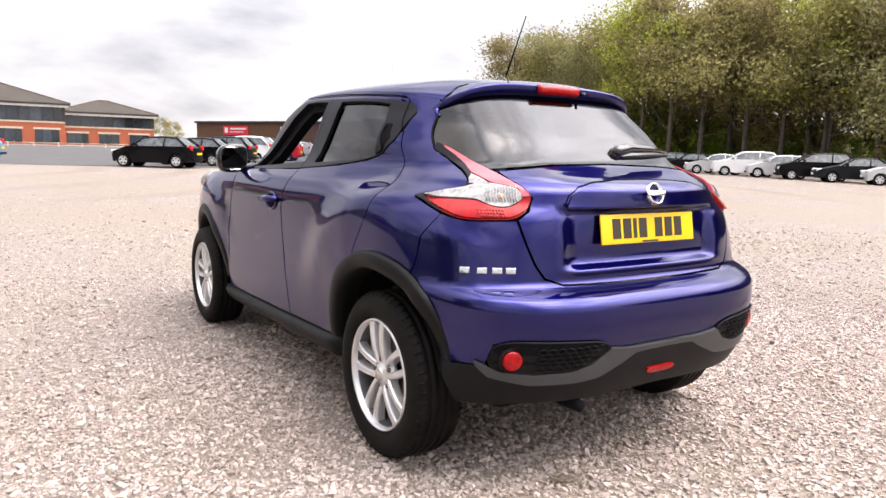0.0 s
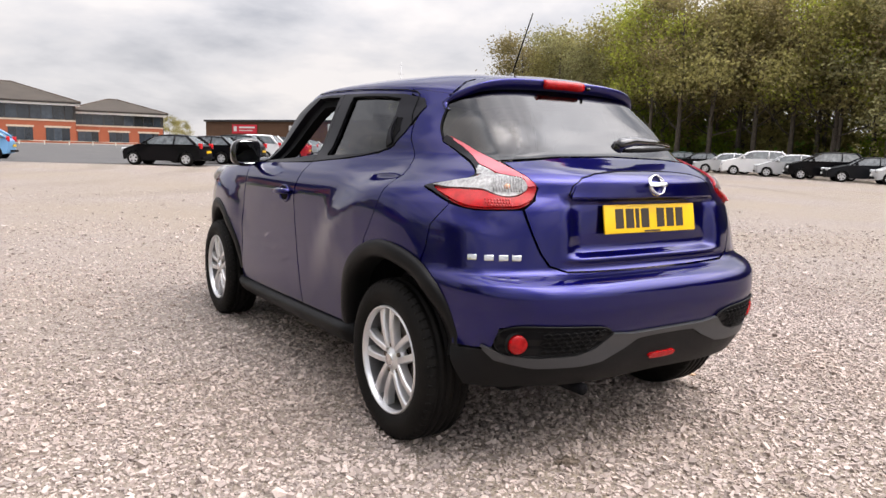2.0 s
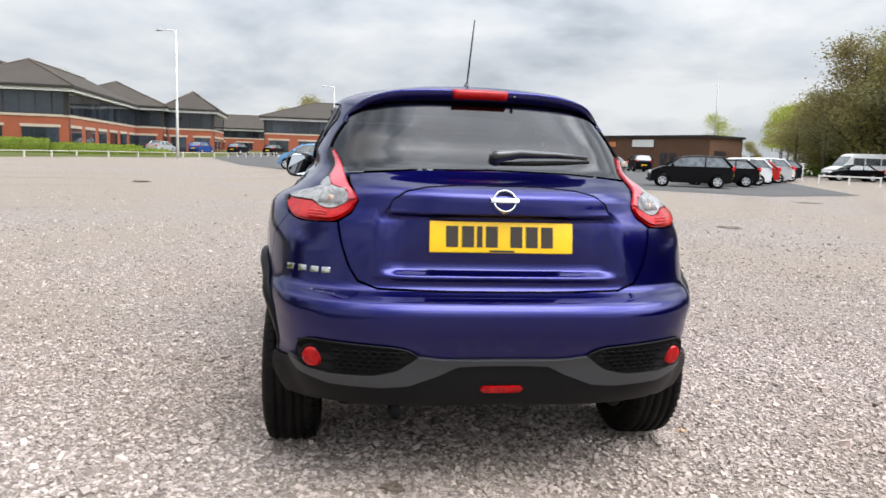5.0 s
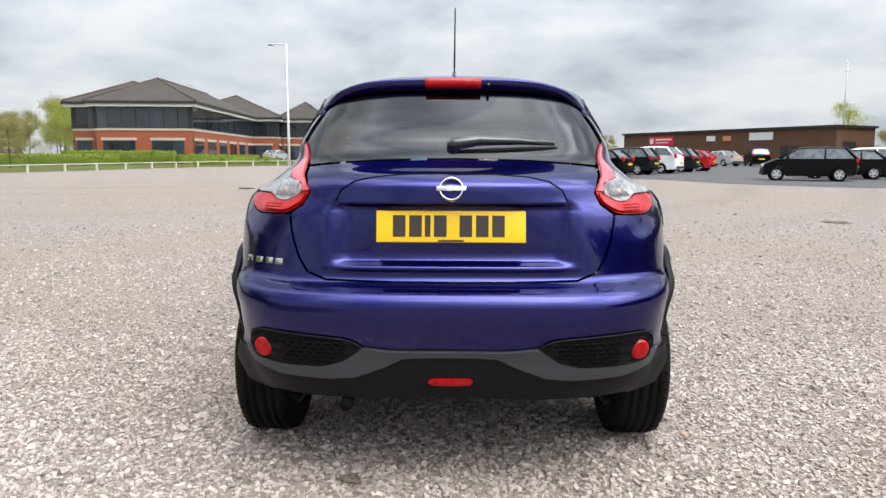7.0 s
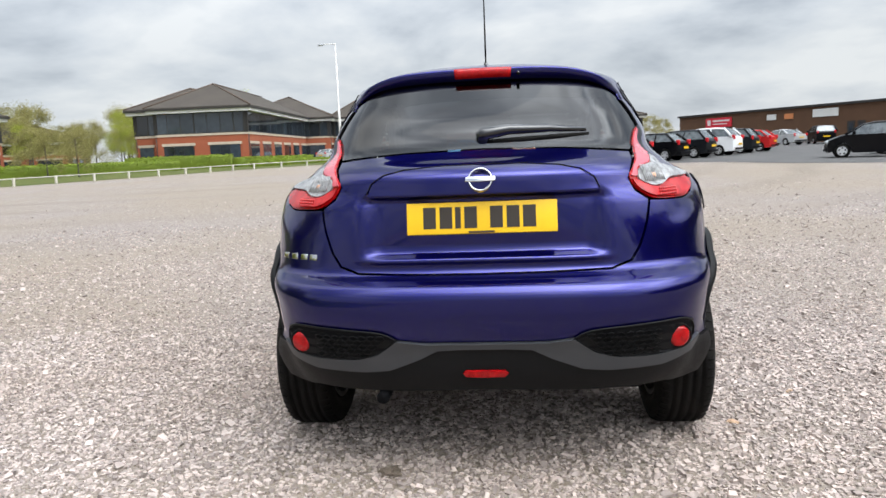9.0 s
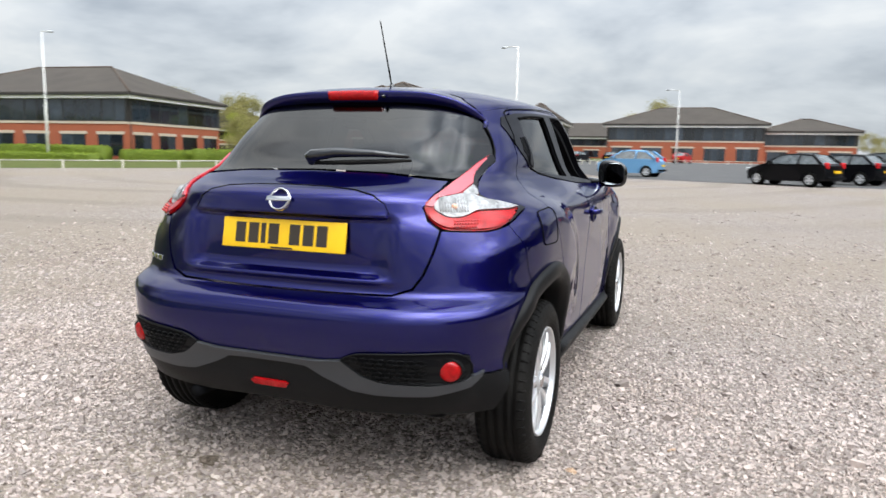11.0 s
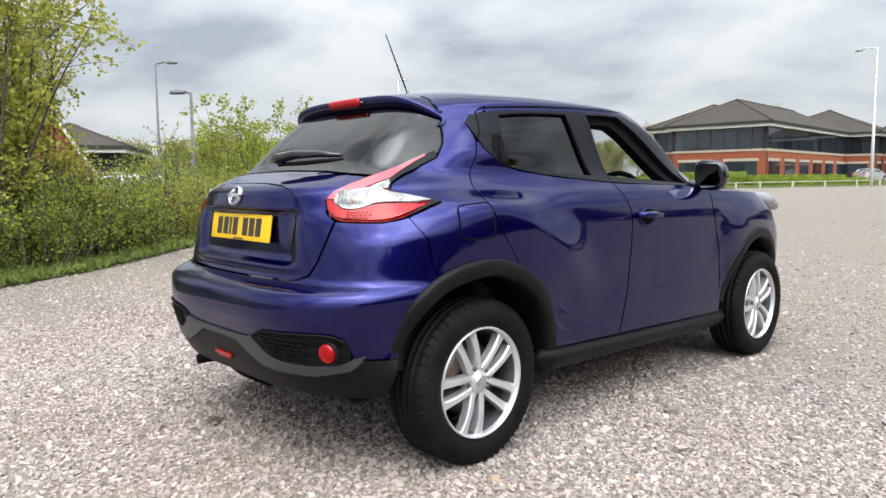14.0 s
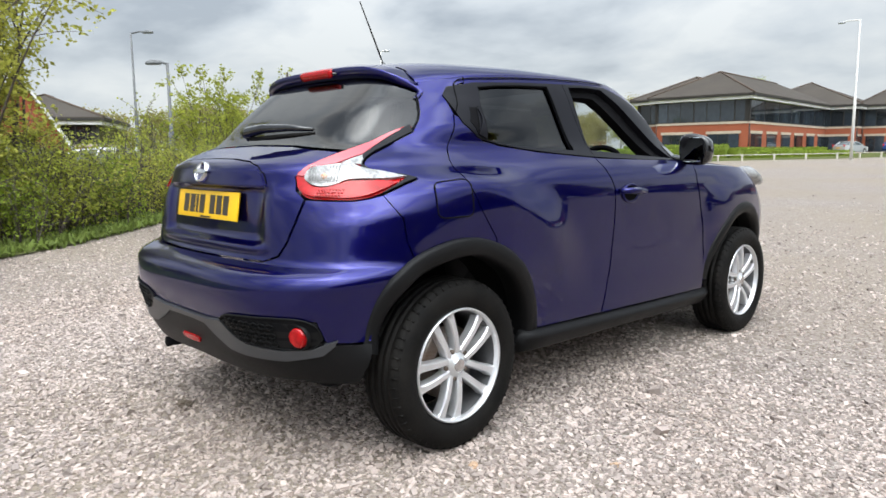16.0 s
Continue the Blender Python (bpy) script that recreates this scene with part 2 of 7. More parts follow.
# ---- mesh helpers ----
def part(name, bm, material, parent=None, label="", smooth=True):
    """Link a bmesh as one mesh object under a thing or a part."""
    me = bpy.data.meshes.new(name)
    bm.normal_update()
    bm.to_mesh(me)
    bm.free()
    # plain boards and panes keep their flat faces
    smooth = smooth and len(me.vertices) > 8
    for p in me.polygons:
        p.use_smooth = smooth
    if material:
        me.materials.append(material)
    ob = new(name, me)
    if parent is not None:
        ob.parent = parent
    if label:
        ob["label"] = label
    return ob


def thing(name, x, y, z=0.0, rz=0.0, label="", category="", group="", kind=""):
    ob = new(name)
    ob.empty_display_size = 0.2
    ob.matrix_basis = pose(x, y, z, 0, 0, rz)
    return tagged(ob, label, category, group, kind)


def box(x0, x1, y0, y1, z0, z1, bevel=0.0, bm=None, seg=2):
    b = bmesh.new()
    bmesh.ops.create_cube(b, size=1)
    for v in b.verts:
        v.co = Vector(((x0 + x1) / 2 + v.co.x * (x1 - x0), (y0 + y1) / 2 + v.co.y * (y1 - y0), (z0 + z1) / 2 + v.co.z * (z1 - z0)))
    if bevel:
        bmesh.ops.bevel(b, geom=b.edges[:], offset=bevel, segments=seg, affect="EDGES", profile=0.6)
    return merge(bm, b)


def merge(bm, b):
    if bm is None:
        return b
    me = bpy.data.meshes.new("tmp")
    b.to_mesh(me); b.free()
    bm.from_mesh(me)
    bpy.data.meshes.remove(me)
    return bm


def move(bm, m):
    bmesh.ops.transform(bm, matrix=m, verts=bm.verts)
    return bm


def tube(pts, radius, seg=8, bm=None):
    """A round bar along points; radius may be one number or one for each point."""
    b = bm or bmesh.new()
    rings = []
    n = len(pts)
    for i, p in enumerate(pts):
        p = Vector(p)
        d = (Vector(pts[min(i + 1, n - 1)]) - Vector(pts[max(i - 1, 0)])).normalized()
        up = Vector((0, 0, 1)) if abs(d.z) < 0.9 else Vector((1, 0, 0))
        s = d.cross(up).normalized()
        t = s.cross(d)
        r = radius[i] if isinstance(radius, (list, tuple)) else radius
        rings.append([b.verts.new(p + (s * math.cos(a) + t * math.sin(a)) * r) for a in [2 * math.pi * k / seg for k in range(seg)]])
    for r0, r1 in zip(rings, rings[1:]):
        for k in range(seg):
            b.faces.new((r0[k], r0[(k + 1) % seg], r1[(k + 1) % seg], r1[k]))
    b.faces.new(rings[0][::-1]); b.faces.new(rings[-1])
    return b


def lathe(profile, seg=48, axis="x", bm=None):
    """Turn a profile of (along, radius) round an axis."""
    b = bm or bmesh.new()
    rings = []
    for a, r in profile:
        ring = []
        for k in range(seg):
            t = 2 * math.pi * k / seg
            co = {"x": (a, r * math.cos(t), r * math.sin(t)), "z": (r * math.cos(t), r * math.sin(t), a), "y": (r * math.sin(t), a, r * math.cos(t))}[axis]
            ring.append(b.verts.new(co))
        rings.append(ring)
    for r0, r1 in zip(rings, rings[1:]):
        for k in range(seg):
            b.faces.new((r0[k], r0[(k + 1) % seg], r1[(k + 1) % seg], r1[k]))
    return b


def prism(outline, depth, frame_m, bm=None, bevel=0.0):
    """A flat outline in a plane (x right, y up, z out) given depth, placed by a matrix."""
    b = bmesh.new()
    vs = [b.verts.new((x, y, 0)) for x, y in outline]
    f = b.faces.new(vs)
    if f.normal.z < 0:
        f.normal_flip()
    r = bmesh.ops.extrude_face_region(b, geom=[f])
    for v in r["geom"]:
        if isinstance(v, bmesh.types.BMVert):
            v.co.z += depth
    bmesh.ops.recalc_face_normals(b, faces=b.faces)
    if bevel:
        bmesh.ops.bevel(b, geom=b.edges[:], offset=bevel, segments=2, affect="EDGES")
    move(b, frame_m)
    return merge(bm, b)


class Curve:
    """A smooth curve through (t, value) points that does not overshoot."""

    def __init__(self, *pts):
        self.x = [p[0] for p in pts]; self.y = [p[1] for p in pts]
        n = len(pts)
        d = [(self.y[i + 1] - self.y[i]) / (self.x[i + 1] - self.x[i]) for i in range(n - 1)]
        self.m = [d[0]] + [0 if d[i - 1] * d[i] <= 0 else 2 * d[i - 1] * d[i] / (d[i - 1] + d[i]) for i in range(1, n - 1)] + [d[-1]]

    def __call__(self, t):
        x, y, m = self.x, self.y, self.m
        if t <= x[0]:
            return y[0]
        if t >= x[-1]:
            return y[-1]
        lo, hi = 0, len(x) - 1
        while hi - lo > 1:
            mid = (lo + hi) // 2
            if x[mid] <= t:
                lo = mid
            else:
                hi = mid
        h = x[hi] - x[lo]
        s = (t - x[lo]) / h
        return (1 + 2 * s) * (1 - s) ** 2 * y[lo] + s * (1 - s) ** 2 * h * m[lo] + s * s * (3 - 2 * s) * y[hi] + s * s * (s - 1) * h * m[hi]


def smoothstep(a, b, t):
    t = min(1, max(0, (t - a) / (b - a)))
    return t * t * (3 - 2 * t)


def rounded(pts, r=0.3, n=4):
    """Cut the corners of a closed outline into short arcs."""
    out = []
    m = len(pts)
    for i in range(m):
        a, b, c = (Vector(pts[i - 1]), Vector(pts[i]), Vector(pts[(i + 1) % m]))
        p, q = b.lerp(a, r), b.lerp(c, r)
        for k in range(n + 1):
            t = k / n
            out.append(tuple(p.lerp(b, t).lerp(b.lerp(q, t), t)))
    return out


# ---- ground ----
def rise(y):
    """The yard climbs very gently ahead of the car."""
    d = y - 10.0
    return 0.0095 * (math.sqrt(d * d + 30) + d) / 2 - 0.0095 * (math.sqrt(100 + 30) - 10) / 2


def build_ground():
    b = bmesh.new()
    xs = [-900, -300, -140, -80, -50, -34, -22, -14, -8, -4, 0, 4, 8, 14, 22, 34, 50, 80, 140, 300, 900]
    ys = [-900, -300, -100, -40, -20, -10, -5, -2, 0, 2, 4, 7, 10, 14, 18, 23, 28, 34, 40, 50, 65, 85, 110, 150, 300, 900]
    g = [[b.verts.new((x, y, rise(y) if y < 300 else rise(300))) for x in xs] for y in ys]
    for j in range(len(ys) - 1):
        for i in range(len(xs) - 1):
            b.faces.new((g[j][i], g[j][i + 1], g[j + 1][i + 1], g[j + 1][i]))
    return tagged(part("ground", b, GRAVEL), "compacted pale pinkish limestone gravel yard", "ground", kind="structure")


def gravel_mat():
    m = bpy.data.materials.new("gravel")
    m.use_nodes = True
    nt = m.node_tree
    N, L = nt.nodes, nt.links
    b = N["Principled BSDF"]
    b.inputs["Roughness"].default_value = 0.88
    tc = N.new("ShaderNodeTexCoord")
    v = N.new("ShaderNodeTexVoronoi"); v.inputs["Scale"].default_value = 58; v.inputs["Randomness"].default_value = 1.0
    v2 = N.new("ShaderNodeTexVoronoi"); v2.inputs["Scale"].default_value = 130
    L.new(tc.outputs["Object"], v.inputs["Vector"]); L.new(tc.outputs["Object"], v2.inputs["Vector"])
    sep = N.new("ShaderNodeSeparateColor"); L.new(v.outputs["Color"], sep.inputs[0])
    ramp = N.new("ShaderNodeValToRGB")
    e = ramp.color_ramp.elements
    e[0].position, e[0].color = 0.0, (0.095, 0.074, 0.061, 1)
    e[1].position, e[1].color = 1.0, (0.37, 0.33, 0.302, 1)
    for pos, c in ((0.25, (0.185, 0.152, 0.136)), (0.55, (0.232, 0.195, 0.176)), (0.8, (0.285, 0.244, 0.222))):
        k = e.new(pos); k.color = (*c, 1)
    L.new(sep.outputs[0], ramp.inputs[0])
    big = N.new("ShaderNodeTexNoise"); big.inputs["Scale"].default_value = 0.16; big.inputs["Detail"].default_value = 6
    L.new(tc.outputs["Object"], big.inputs["Vector"])
    mr = N.new("ShaderNodeMapRange"); mr.inputs[1].default_value, mr.inputs[2].default_value, mr.inputs[3].default_value, mr.inputs[4].default_value = 0.38, 0.58, 0.12, 0.75
    L.new(big.outputs[0], mr.inputs[0])
    tan = N.new("ShaderNodeMix"); tan.data_type = "RGBA"; tan.inputs[7].default_value = (0.230, 0.187, 0.141, 1)
    L.new(mr.outputs[0], tan.inputs[0]); L.new(ramp.outputs[0], tan.inputs[6])
    # worn tracks: long curved bands where wheels have pressed in the fines
    bend = N.new("ShaderNodeTexNoise"); bend.inputs["Scale"].default_value = 0.05; bend.inputs["Detail"].default_value = 2
    L.new(tc.outputs["Object"], bend.inputs["Vector"])
    wv = N.new("ShaderNodeTexWave"); wv.wave_type = "RINGS"; wv.rings_direction = "Z"
    wv.inputs["Scale"].default_value = 0.085; wv.inputs["Distortion"].default_value = 5.0; wv.inputs["Detail"].default_value = 3; wv.inputs["Detail Scale"].default_value = 0.6
    off = N.new("ShaderNodeMapping"); off.inputs["Location"].default_value = (14, -34, 0)
    L.new(tc.outputs["Object"], off.inputs[0]); L.new(off.outputs[0], wv.inputs["Vector"])
    band = N.new("ShaderNodeMapRange"); band.inputs[1].default_value, band.inputs[2].default_value, band.inputs[3].default_value, band.inputs[4].default_value = 0.70, 0.98, 0.0, 0.55
    L.new(wv.outputs["Fac"], band.inputs[0])
    patch = N.new("ShaderNodeMapRange"); patch.inputs[1].default_value, patch.inputs[2].default_value = 0.42, 0.60
    L.new(bend.outputs[0], patch.inputs[0])
    both_f = N.new("ShaderNodeMath"); both_f.operation = "MULTIPLY"
    L.new(band.outputs[0], both_f.inputs[0]); L.new(patch.outputs[0], both_f.inputs[1])
    worn = N.new("ShaderNodeMix"); worn.data_type = "RGBA"; worn.inputs[7].default_value = (0.165, 0.134, 0.103, 1)
    L.new(both_f.outputs[0], worn.inputs[0]); L.new(tan.outputs[2], worn.inputs[6])
    L.new(worn.outputs[2], b.inputs["Base Color"])
    h = N.new("ShaderNodeMath"); h.operation = "MULTIPLY_ADD"; h.inputs[1].default_value = 0.4
    L.new(v2.outputs["Distance"], h.inputs[0]); L.new(v.outputs["Distance"], h.inputs[2])
    bp = N.new("ShaderNodeBump"); bp.invert = True; bp.inputs["Strength"].default_value = 0.7; bp.inputs["Distance"].default_value = 0.02
    L.new(h.outputs[0], bp.inputs["Height"]); L.new(bp.outputs[0], b.inputs["Normal"])
    return m


GRAVEL = gravel_mat()
STONE = mat("gravel_stone", (0.395, 0.338, 0.310), 0.88, 0, 0.2, 0.8, 90, island=0.40, tint=(0.295, 0.231, 0.193))
ASPHALT = mat("worn_asphalt", (0.065, 0.064, 0.066), 0.9, 0, 0.2, 0.6, 40, bump=0.2, bump_scale=60, tint=(0.11, 0.105, 0.10), spec=0.25)
GRASS = mat("grass", (0.055, 0.082, 0.016), 0.95, 0, 0.25, 1.2, 30, bump=0.5, bump_scale=40, tint=(0.105, 0.10, 0.04), spec=0.1)
BRICK = mat("red_brick", (0.34, 0.095, 0.045), 0.85, 0, 0.15, 0.8, 14, tint=(0.26, 0.07, 0.035))
BROWN_BRICK = mat("brown_brick", (0.135, 0.075, 0.045), 0.88, 0, 0.2, 0.8, 14, tint=(0.095, 0.053, 0.034), spec=0.2)
WHITE = mat("white_paint", (0.72, 0.71, 0.68), 0.6, 0, 0.1, 3, 60, tint=(0.5, 0.48, 0.44))
FENCE_PAINT = mat("weathered_fence_paint", (0.56, 0.53, 0.46), 0.75, 0, 0.2, 2, 40, tint=(0.36, 0.32, 0.25))
CREAM = mat("cream_lintel", (0.55, 0.46, 0.36), 0.8, 0, 0.1, 3, 60)
TILE = mat("grey_roof_tile", (0.068, 0.058, 0.048), 0.85, 0, 0.2, 0.5, 12, tint=(0.048, 0.041, 0.036), spec=0.2, bump=0.3, bump_scale=14)
RIDGE = mat("pale_ridge_tile", (0.115, 0.085, 0.066), 0.85, 0, 0.2, 1.0, 12, spec=0.2)
DARKTRIM = mat("dark_bronze_frame", (0.025, 0.022, 0.02), 0.5, 0, 0.05)
# paler patches and pane-to-pane spread put uneven reflections into the glass colour
PANE = mat("office_window_glass", (0.016, 0.022, 0.030), 0.05, 0, 0.10, 0.25, 2, spec=0.9, tint=(0.05, 0.065, 0.08), rnd=0.75)
LAMP_GREY = mat("weathered_grey_lamp_steel", (0.15, 0.155, 0.16), 0.65, 0.0, 0.2, 6, 80)
GALV = mat("galvanised_steel", (0.42, 0.43, 0.44), 0.5, 0.6, 0.15, 6, 80)
HEDGE = leaf_mat("hedge_leaf", (0.22, 0.30, 0.035), (0.29, 0.33, 0.05))
LEAF = leaf_mat("spring_leaf", (0.30, 0.335, 0.05), (0.37, 0.37, 0.08))
WOOD_LEAF = leaf_mat("woodland_leaf", (0.275, 0.25, 0.085), (0.34, 0.30, 0.14), 0.4, 0.45)
BARK = mat("bark", (0.075 * 0.6, 0.058 * 0.6, 0.045 * 0.6), 0.9, 0, 0.25, 5, 40, bump=0.5, bump_scale=25, tint=(0.13, 0.11, 0.09))

build_ground()
# asphalt bays beyond the gravel
def slab(name, outline, lift, material, label, category):
    b = bmesh.new()
    f = b.faces.new([b.verts.new((x, y, rise(y) + lift)) for x, y in outline])
    if f.normal.z < 0:
        f.normal_flip()
    bmesh.ops.triangulate(b, faces=b.faces)
    bmesh.ops.subdivide_edges(b, edges=[e for e in b.edges if e.calc_length() > 12], cuts=4, use_grid_fill=True)
    for v in b.verts:
        v.co.z = rise(v.co.y) + lift
    return tagged(part(name, b, material), label, category, kind="structure")


slab("road", [(-13, 64), (-7.5, 44), (-3, 35.5), (3, 33.0), (7, 32.0), (9.7, 30.6), (11.2, 26.6), (13.1, 24.6), (16, 22.9), (22, 25.5), (28, 39), (34, 60), (60, 100), (40, 104), (-16, 104)], 0.012, ASPHALT, "dark worn asphalt parking area beyond gravel", "road")
slab("lawn", [(-60, 8), (-44, 15), (-35, 23.5), (-29, 31), (-25.3, 40), (-21.3, 52), (-16.5, 59), (-13.3, 69), (-13, 150), (-200, 150), (-200, 8)], 0.010, GRASS, "mown grass around the offices", "lawn")


# ---- the blue car: body surface ----
# x to the car's right, y forward from the rear axle, z up
CAR_MID = Curve((1.12, 0.3), (1.20, 0.42), (1.30, 0.70), (1.38, 0.88))
WIDTH = Curve((0.20, 0.78), (0.33, 0.825), (0.45, 0.8375), (0.60, 0.8425), (0.75, 0.8475), (0.90, 0.852), (1.0, 0.846), (1.06, 0.826), (1.12, 0.776), (1.18, 0.732), (1.25, 0.702), (1.32, 0.677), (1.40, 0.648), (1.47, 0.615), (1.54, 0.56))
TAIL = Curve((0.22, 0.50), (0.30, 0.60), (0.42, 0.665), (0.50, 0.682), (0.56, 0.70), (0.63, 0.712), (0.69, 0.708), (0.72, 0.69), (0.738, 0.655), (0.755, 0.612), (0.775, 0.60), (0.90, 0.598), (1.02, 0.594), (1.08, 0.588), (1.108, 0.562), (1.125, 0.518), (1.15, 0.43), (1.184, 0.338), (1.30, 0.212), (1.42, 0.072), (1.48, 0.0), (1.54, -0.08))
SQUARE = Curve((0.22, 3.4), (0.5, 4.2), (0.70, 4.2), (0.80, 3.8), (0.98, 3.1), (1.05, 2.65), (1.10, 2.7), (1.16, 3.0), (1.25, 3.25), (1.35, 3.65), (1.5, 3.65))
NOSE_LOW = Curve((0.2, 3.25), (0.4, 3.38), (0.7, 3.40), (0.85, 3.34), (0.95, 3.24), (1.05, 3.05))
NOSE_HIGH = Curve((1.02, 2.45), (1.10, 2.30), (1.3, 2.0), (1.45, 1.72), (1.54, 1.5))


def haunch(y, z):
    """How far the arches swell out over the wheels, and the doors draw in between."""
    rear = math.exp(-((y + 0.02) / 0.40) ** 2) * smoothstep(0.42, 0.70, z) * (1 - smoothstep(1.01, 1.17, z))
    # forward of the axle the swell ends in a crest that curves down over the rear door
    rho = math.hypot(y / 0.76, (z - 0.42) / 0.62)
    s = smoothstep(0.10, 0.80, y)
    low = smoothstep(0.36, 0.64 + 0.30 * s, z)
    crest = (1.25 - 0.15 * s) * (1 - smoothstep(0.92 - 0.06 * s, 1.15 + 0.07 * s, rho)) * low
    w = smoothstep(0.0, 0.28, y)
    rear = rear * (1 - w) + crest * w
    rho = math.hypot((y - 2.56) / 0.66, (z - 0.42) / 0.58)
    s = smoothstep(0.30, 0.55, 2.56 - y)
    low = smoothstep(0.36, 0.62, z) * (1 - s) + smoothstep(0.58, 0.94, z) * s
    front = 1.15 * (1 - smoothstep(0.88, 1.14, rho)) * low
    waist = math.exp(-((y - 1.3) / 0.5) ** 2) * math.exp(-((z - 0.62) / 0.17) ** 2)
    shoulder = smoothstep(0.45, 1.0, y) * (1 - smoothstep(1.0, 2.2, y)) * math.exp(-((z - 0.95) / 0.09) ** 2)
    return 0.035 * rear + 0.034 * front - 0.006 * waist + 0.005 * shoulder


def squareness(al, z):
    """Exponent of the plan outline; the rear glass keeps its width longer before it turns."""
    return SQUARE(z) + 1.1 * smoothstep(0, 28, al) * (1 - smoothstep(28, 50, al)) * smoothstep(1.11, 1.18, z)


def skin(al, z, high=False):
    """A point of the right-hand body surface: al runs from the middle of the tail (0) round the side (90) to the nose (180), in degrees."""
    n = squareness(al, z)
    w = WIDTH(z)
    mid = CAR_MID(z)
    a = radians(al)
    s, c = math.sin(a), math.cos(a)
    if c >= 0:
        r = (abs(s) ** n + abs(c) ** n) ** (-1 / n)
        y = mid - (mid + TAIL(z)) * c * r
    else:
        n = 5.0 if not high else 4.2
        r = (abs(s) ** n + abs(c) ** n) ** (-1 / n)
        y = mid - ((NOSE_HIGH(z) if high else NOSE_LOW(z)) - mid) * c * r
    x = w * s * r
    # crease that runs from the lamp down the corner of the tail
    if 25 < al < 75 and 0.6 < z < 1.0:
        line = 47.0 + 9.0 * smoothstep(0.88, 1.0, z) + 1.5 * (1 - smoothstep(0.70, 0.76, z))
        ridge = 0.012 * math.exp(-((al - line) / (4.5 if al < line else 8.0)) ** 2) * smoothstep(0.62, 0.70, z) * (1 - smoothstep(0.90, 0.985, z))
        x += ridge * s
        y -= ridge * c
    side = min(1.0, (x / w) ** 3) if x > 0 else 0
    x += haunch(y, z) * side
    # the waist over the rear wheels draws in below the glass
    if 1.02 < z < 1.28 and y < 0.8:
        x -= 0.046 * smoothstep(1.03, 1.10, z) * (1 - smoothstep(1.14, 1.27, z)) * (1 - smoothstep(0.10, 0.75, y)) * side
    # the cladding behind the rear wheel flares out to the arch
    if y < -0.2 and z < 0.56:
        x += 0.052 * smoothstep(-0.50, -0.385, y) * (1 - smoothstep(0.42, 0.54, z)) * side
    # plate recess in the tailgate
    if y < -0.4 and 0.7 < z < 1.1:
        edge = 0.405
        inn = (1 - smoothstep(edge - 0.05, edge + 0.045, x)) * smoothstep(0.795, 0.835, z) * (1 - smoothstep(1.012, 1.030, z))
        y += 0.030 * inn
        lip = (1 - smoothstep(0.36, 0.46, x)) * math.exp(-((z - 0.805) / 0.012) ** 2)
        y -= 0.010 * lip
    return Vector((x, y, z))


def normal_at(al, z, high=False):
    da = skin(al + 0.3, z, high) - skin(max(al - 0.3, -0.3), z, high)
    dz = skin(al, z + 0.003, high) - skin(al, z - 0.003, high)
    nn = da.cross(dz)
    return nn.normalized() if nn.length > 0 else Vector((0, -1, 0))


def rx(x, z):
    """Tail point at x: its place on the surface as (al, z)."""
    q = min(0.9999, max(0.0, abs(x) / WIDTH(z)))
    low, top = 0.0, 89.0
    for _ in range(28):
        al = (low + top) / 2
        s, c, n = math.sin(radians(al)), math.cos(radians(al)), squareness(al, z)
        if s * (s ** n + c ** n) ** (-1 / n) < q:
            low = al
        else:
            top = al
    return (al if x >= 0 else -al, z)


def sy(y, z, high=False):
    """Side point at y: its place on the surface as (al, z)."""
    mid = CAR_MID(z)
    if y <= mid:
        q, n = (mid - y) / (mid + TAIL(z)), SQUARE(z)
        q = min(0.9999, q)
        return (90 - math.degrees(math.atan2(q, (1 - q ** n) ** (1 / n))), z)
    q, n = (y - mid) / ((NOSE_HIGH(z) if high else NOSE_LOW(z)) - mid), (4.2 if high else 5.0)
    q = min(0.9999, q)
    return (90 + math.degrees(math.atan2(q, (1 - q ** n) ** (1 / n))), z)


def at(x, y, z):
    """A point of the rear corner: its place on the surface as (al, z)."""
    return (math.degrees(math.atan2(x / WIDTH(z), (CAR_MID(z) - y) / (CAR_MID(z) + TAIL(z)))), z)


def densify(pts, step=1.2):
    out = []
    for i, p in enumerate(pts):
        q = pts[(i + 1) % len(pts)]
        k = max(1, int(max(abs(q[0] - p[0]) / step, abs(q[1] - p[1]) / 0.02)))
        out += [(p[0] + (q[0] - p[0]) * j / k, p[1] + (q[1] - p[1]) * j / k) for j in range(k)]
    return out


def clip_half(poly, axis, value, keep_less):
    out = []
    for i, p in enumerate(poly):
        q = poly[(i + 1) % len(poly)]
        a = (p[axis] <= value) if keep_less else (p[axis] >= value)
        b = (q[axis] <= value) if keep_less else (q[axis] >= value)
        if a:
            out.append(p)
        if a != b:
            t = (value - p[axis]) / (q[axis] - p[axis])
            out.append((p[0] + (q[0] - p[0]) * t, p[1] + (q[1] - p[1]) * t))
    return out


def inset(poly, da, dz):
    """Shrink an outline a little, for the gap round a panel."""
    n = len(poly)
    area = sum(poly[i][0] * poly[(i + 1) % n][1] - poly[(i + 1) % n][0] * poly[i][1] for i in range(n))
    sg = 1 if area > 0 else -1
    out = []
    for i in range(n):
        p, q = poly[i - 1], poly[(i + 1) % n]
        tx, tz = (q[0] - p[0]) / 60, q[1] - p[1]
        ln = math.hypot(tx, tz) or 1
        out.append((poly[i][0] - sg * tz / ln * da, poly[i][1] + sg * tx / ln * dz))
    return out


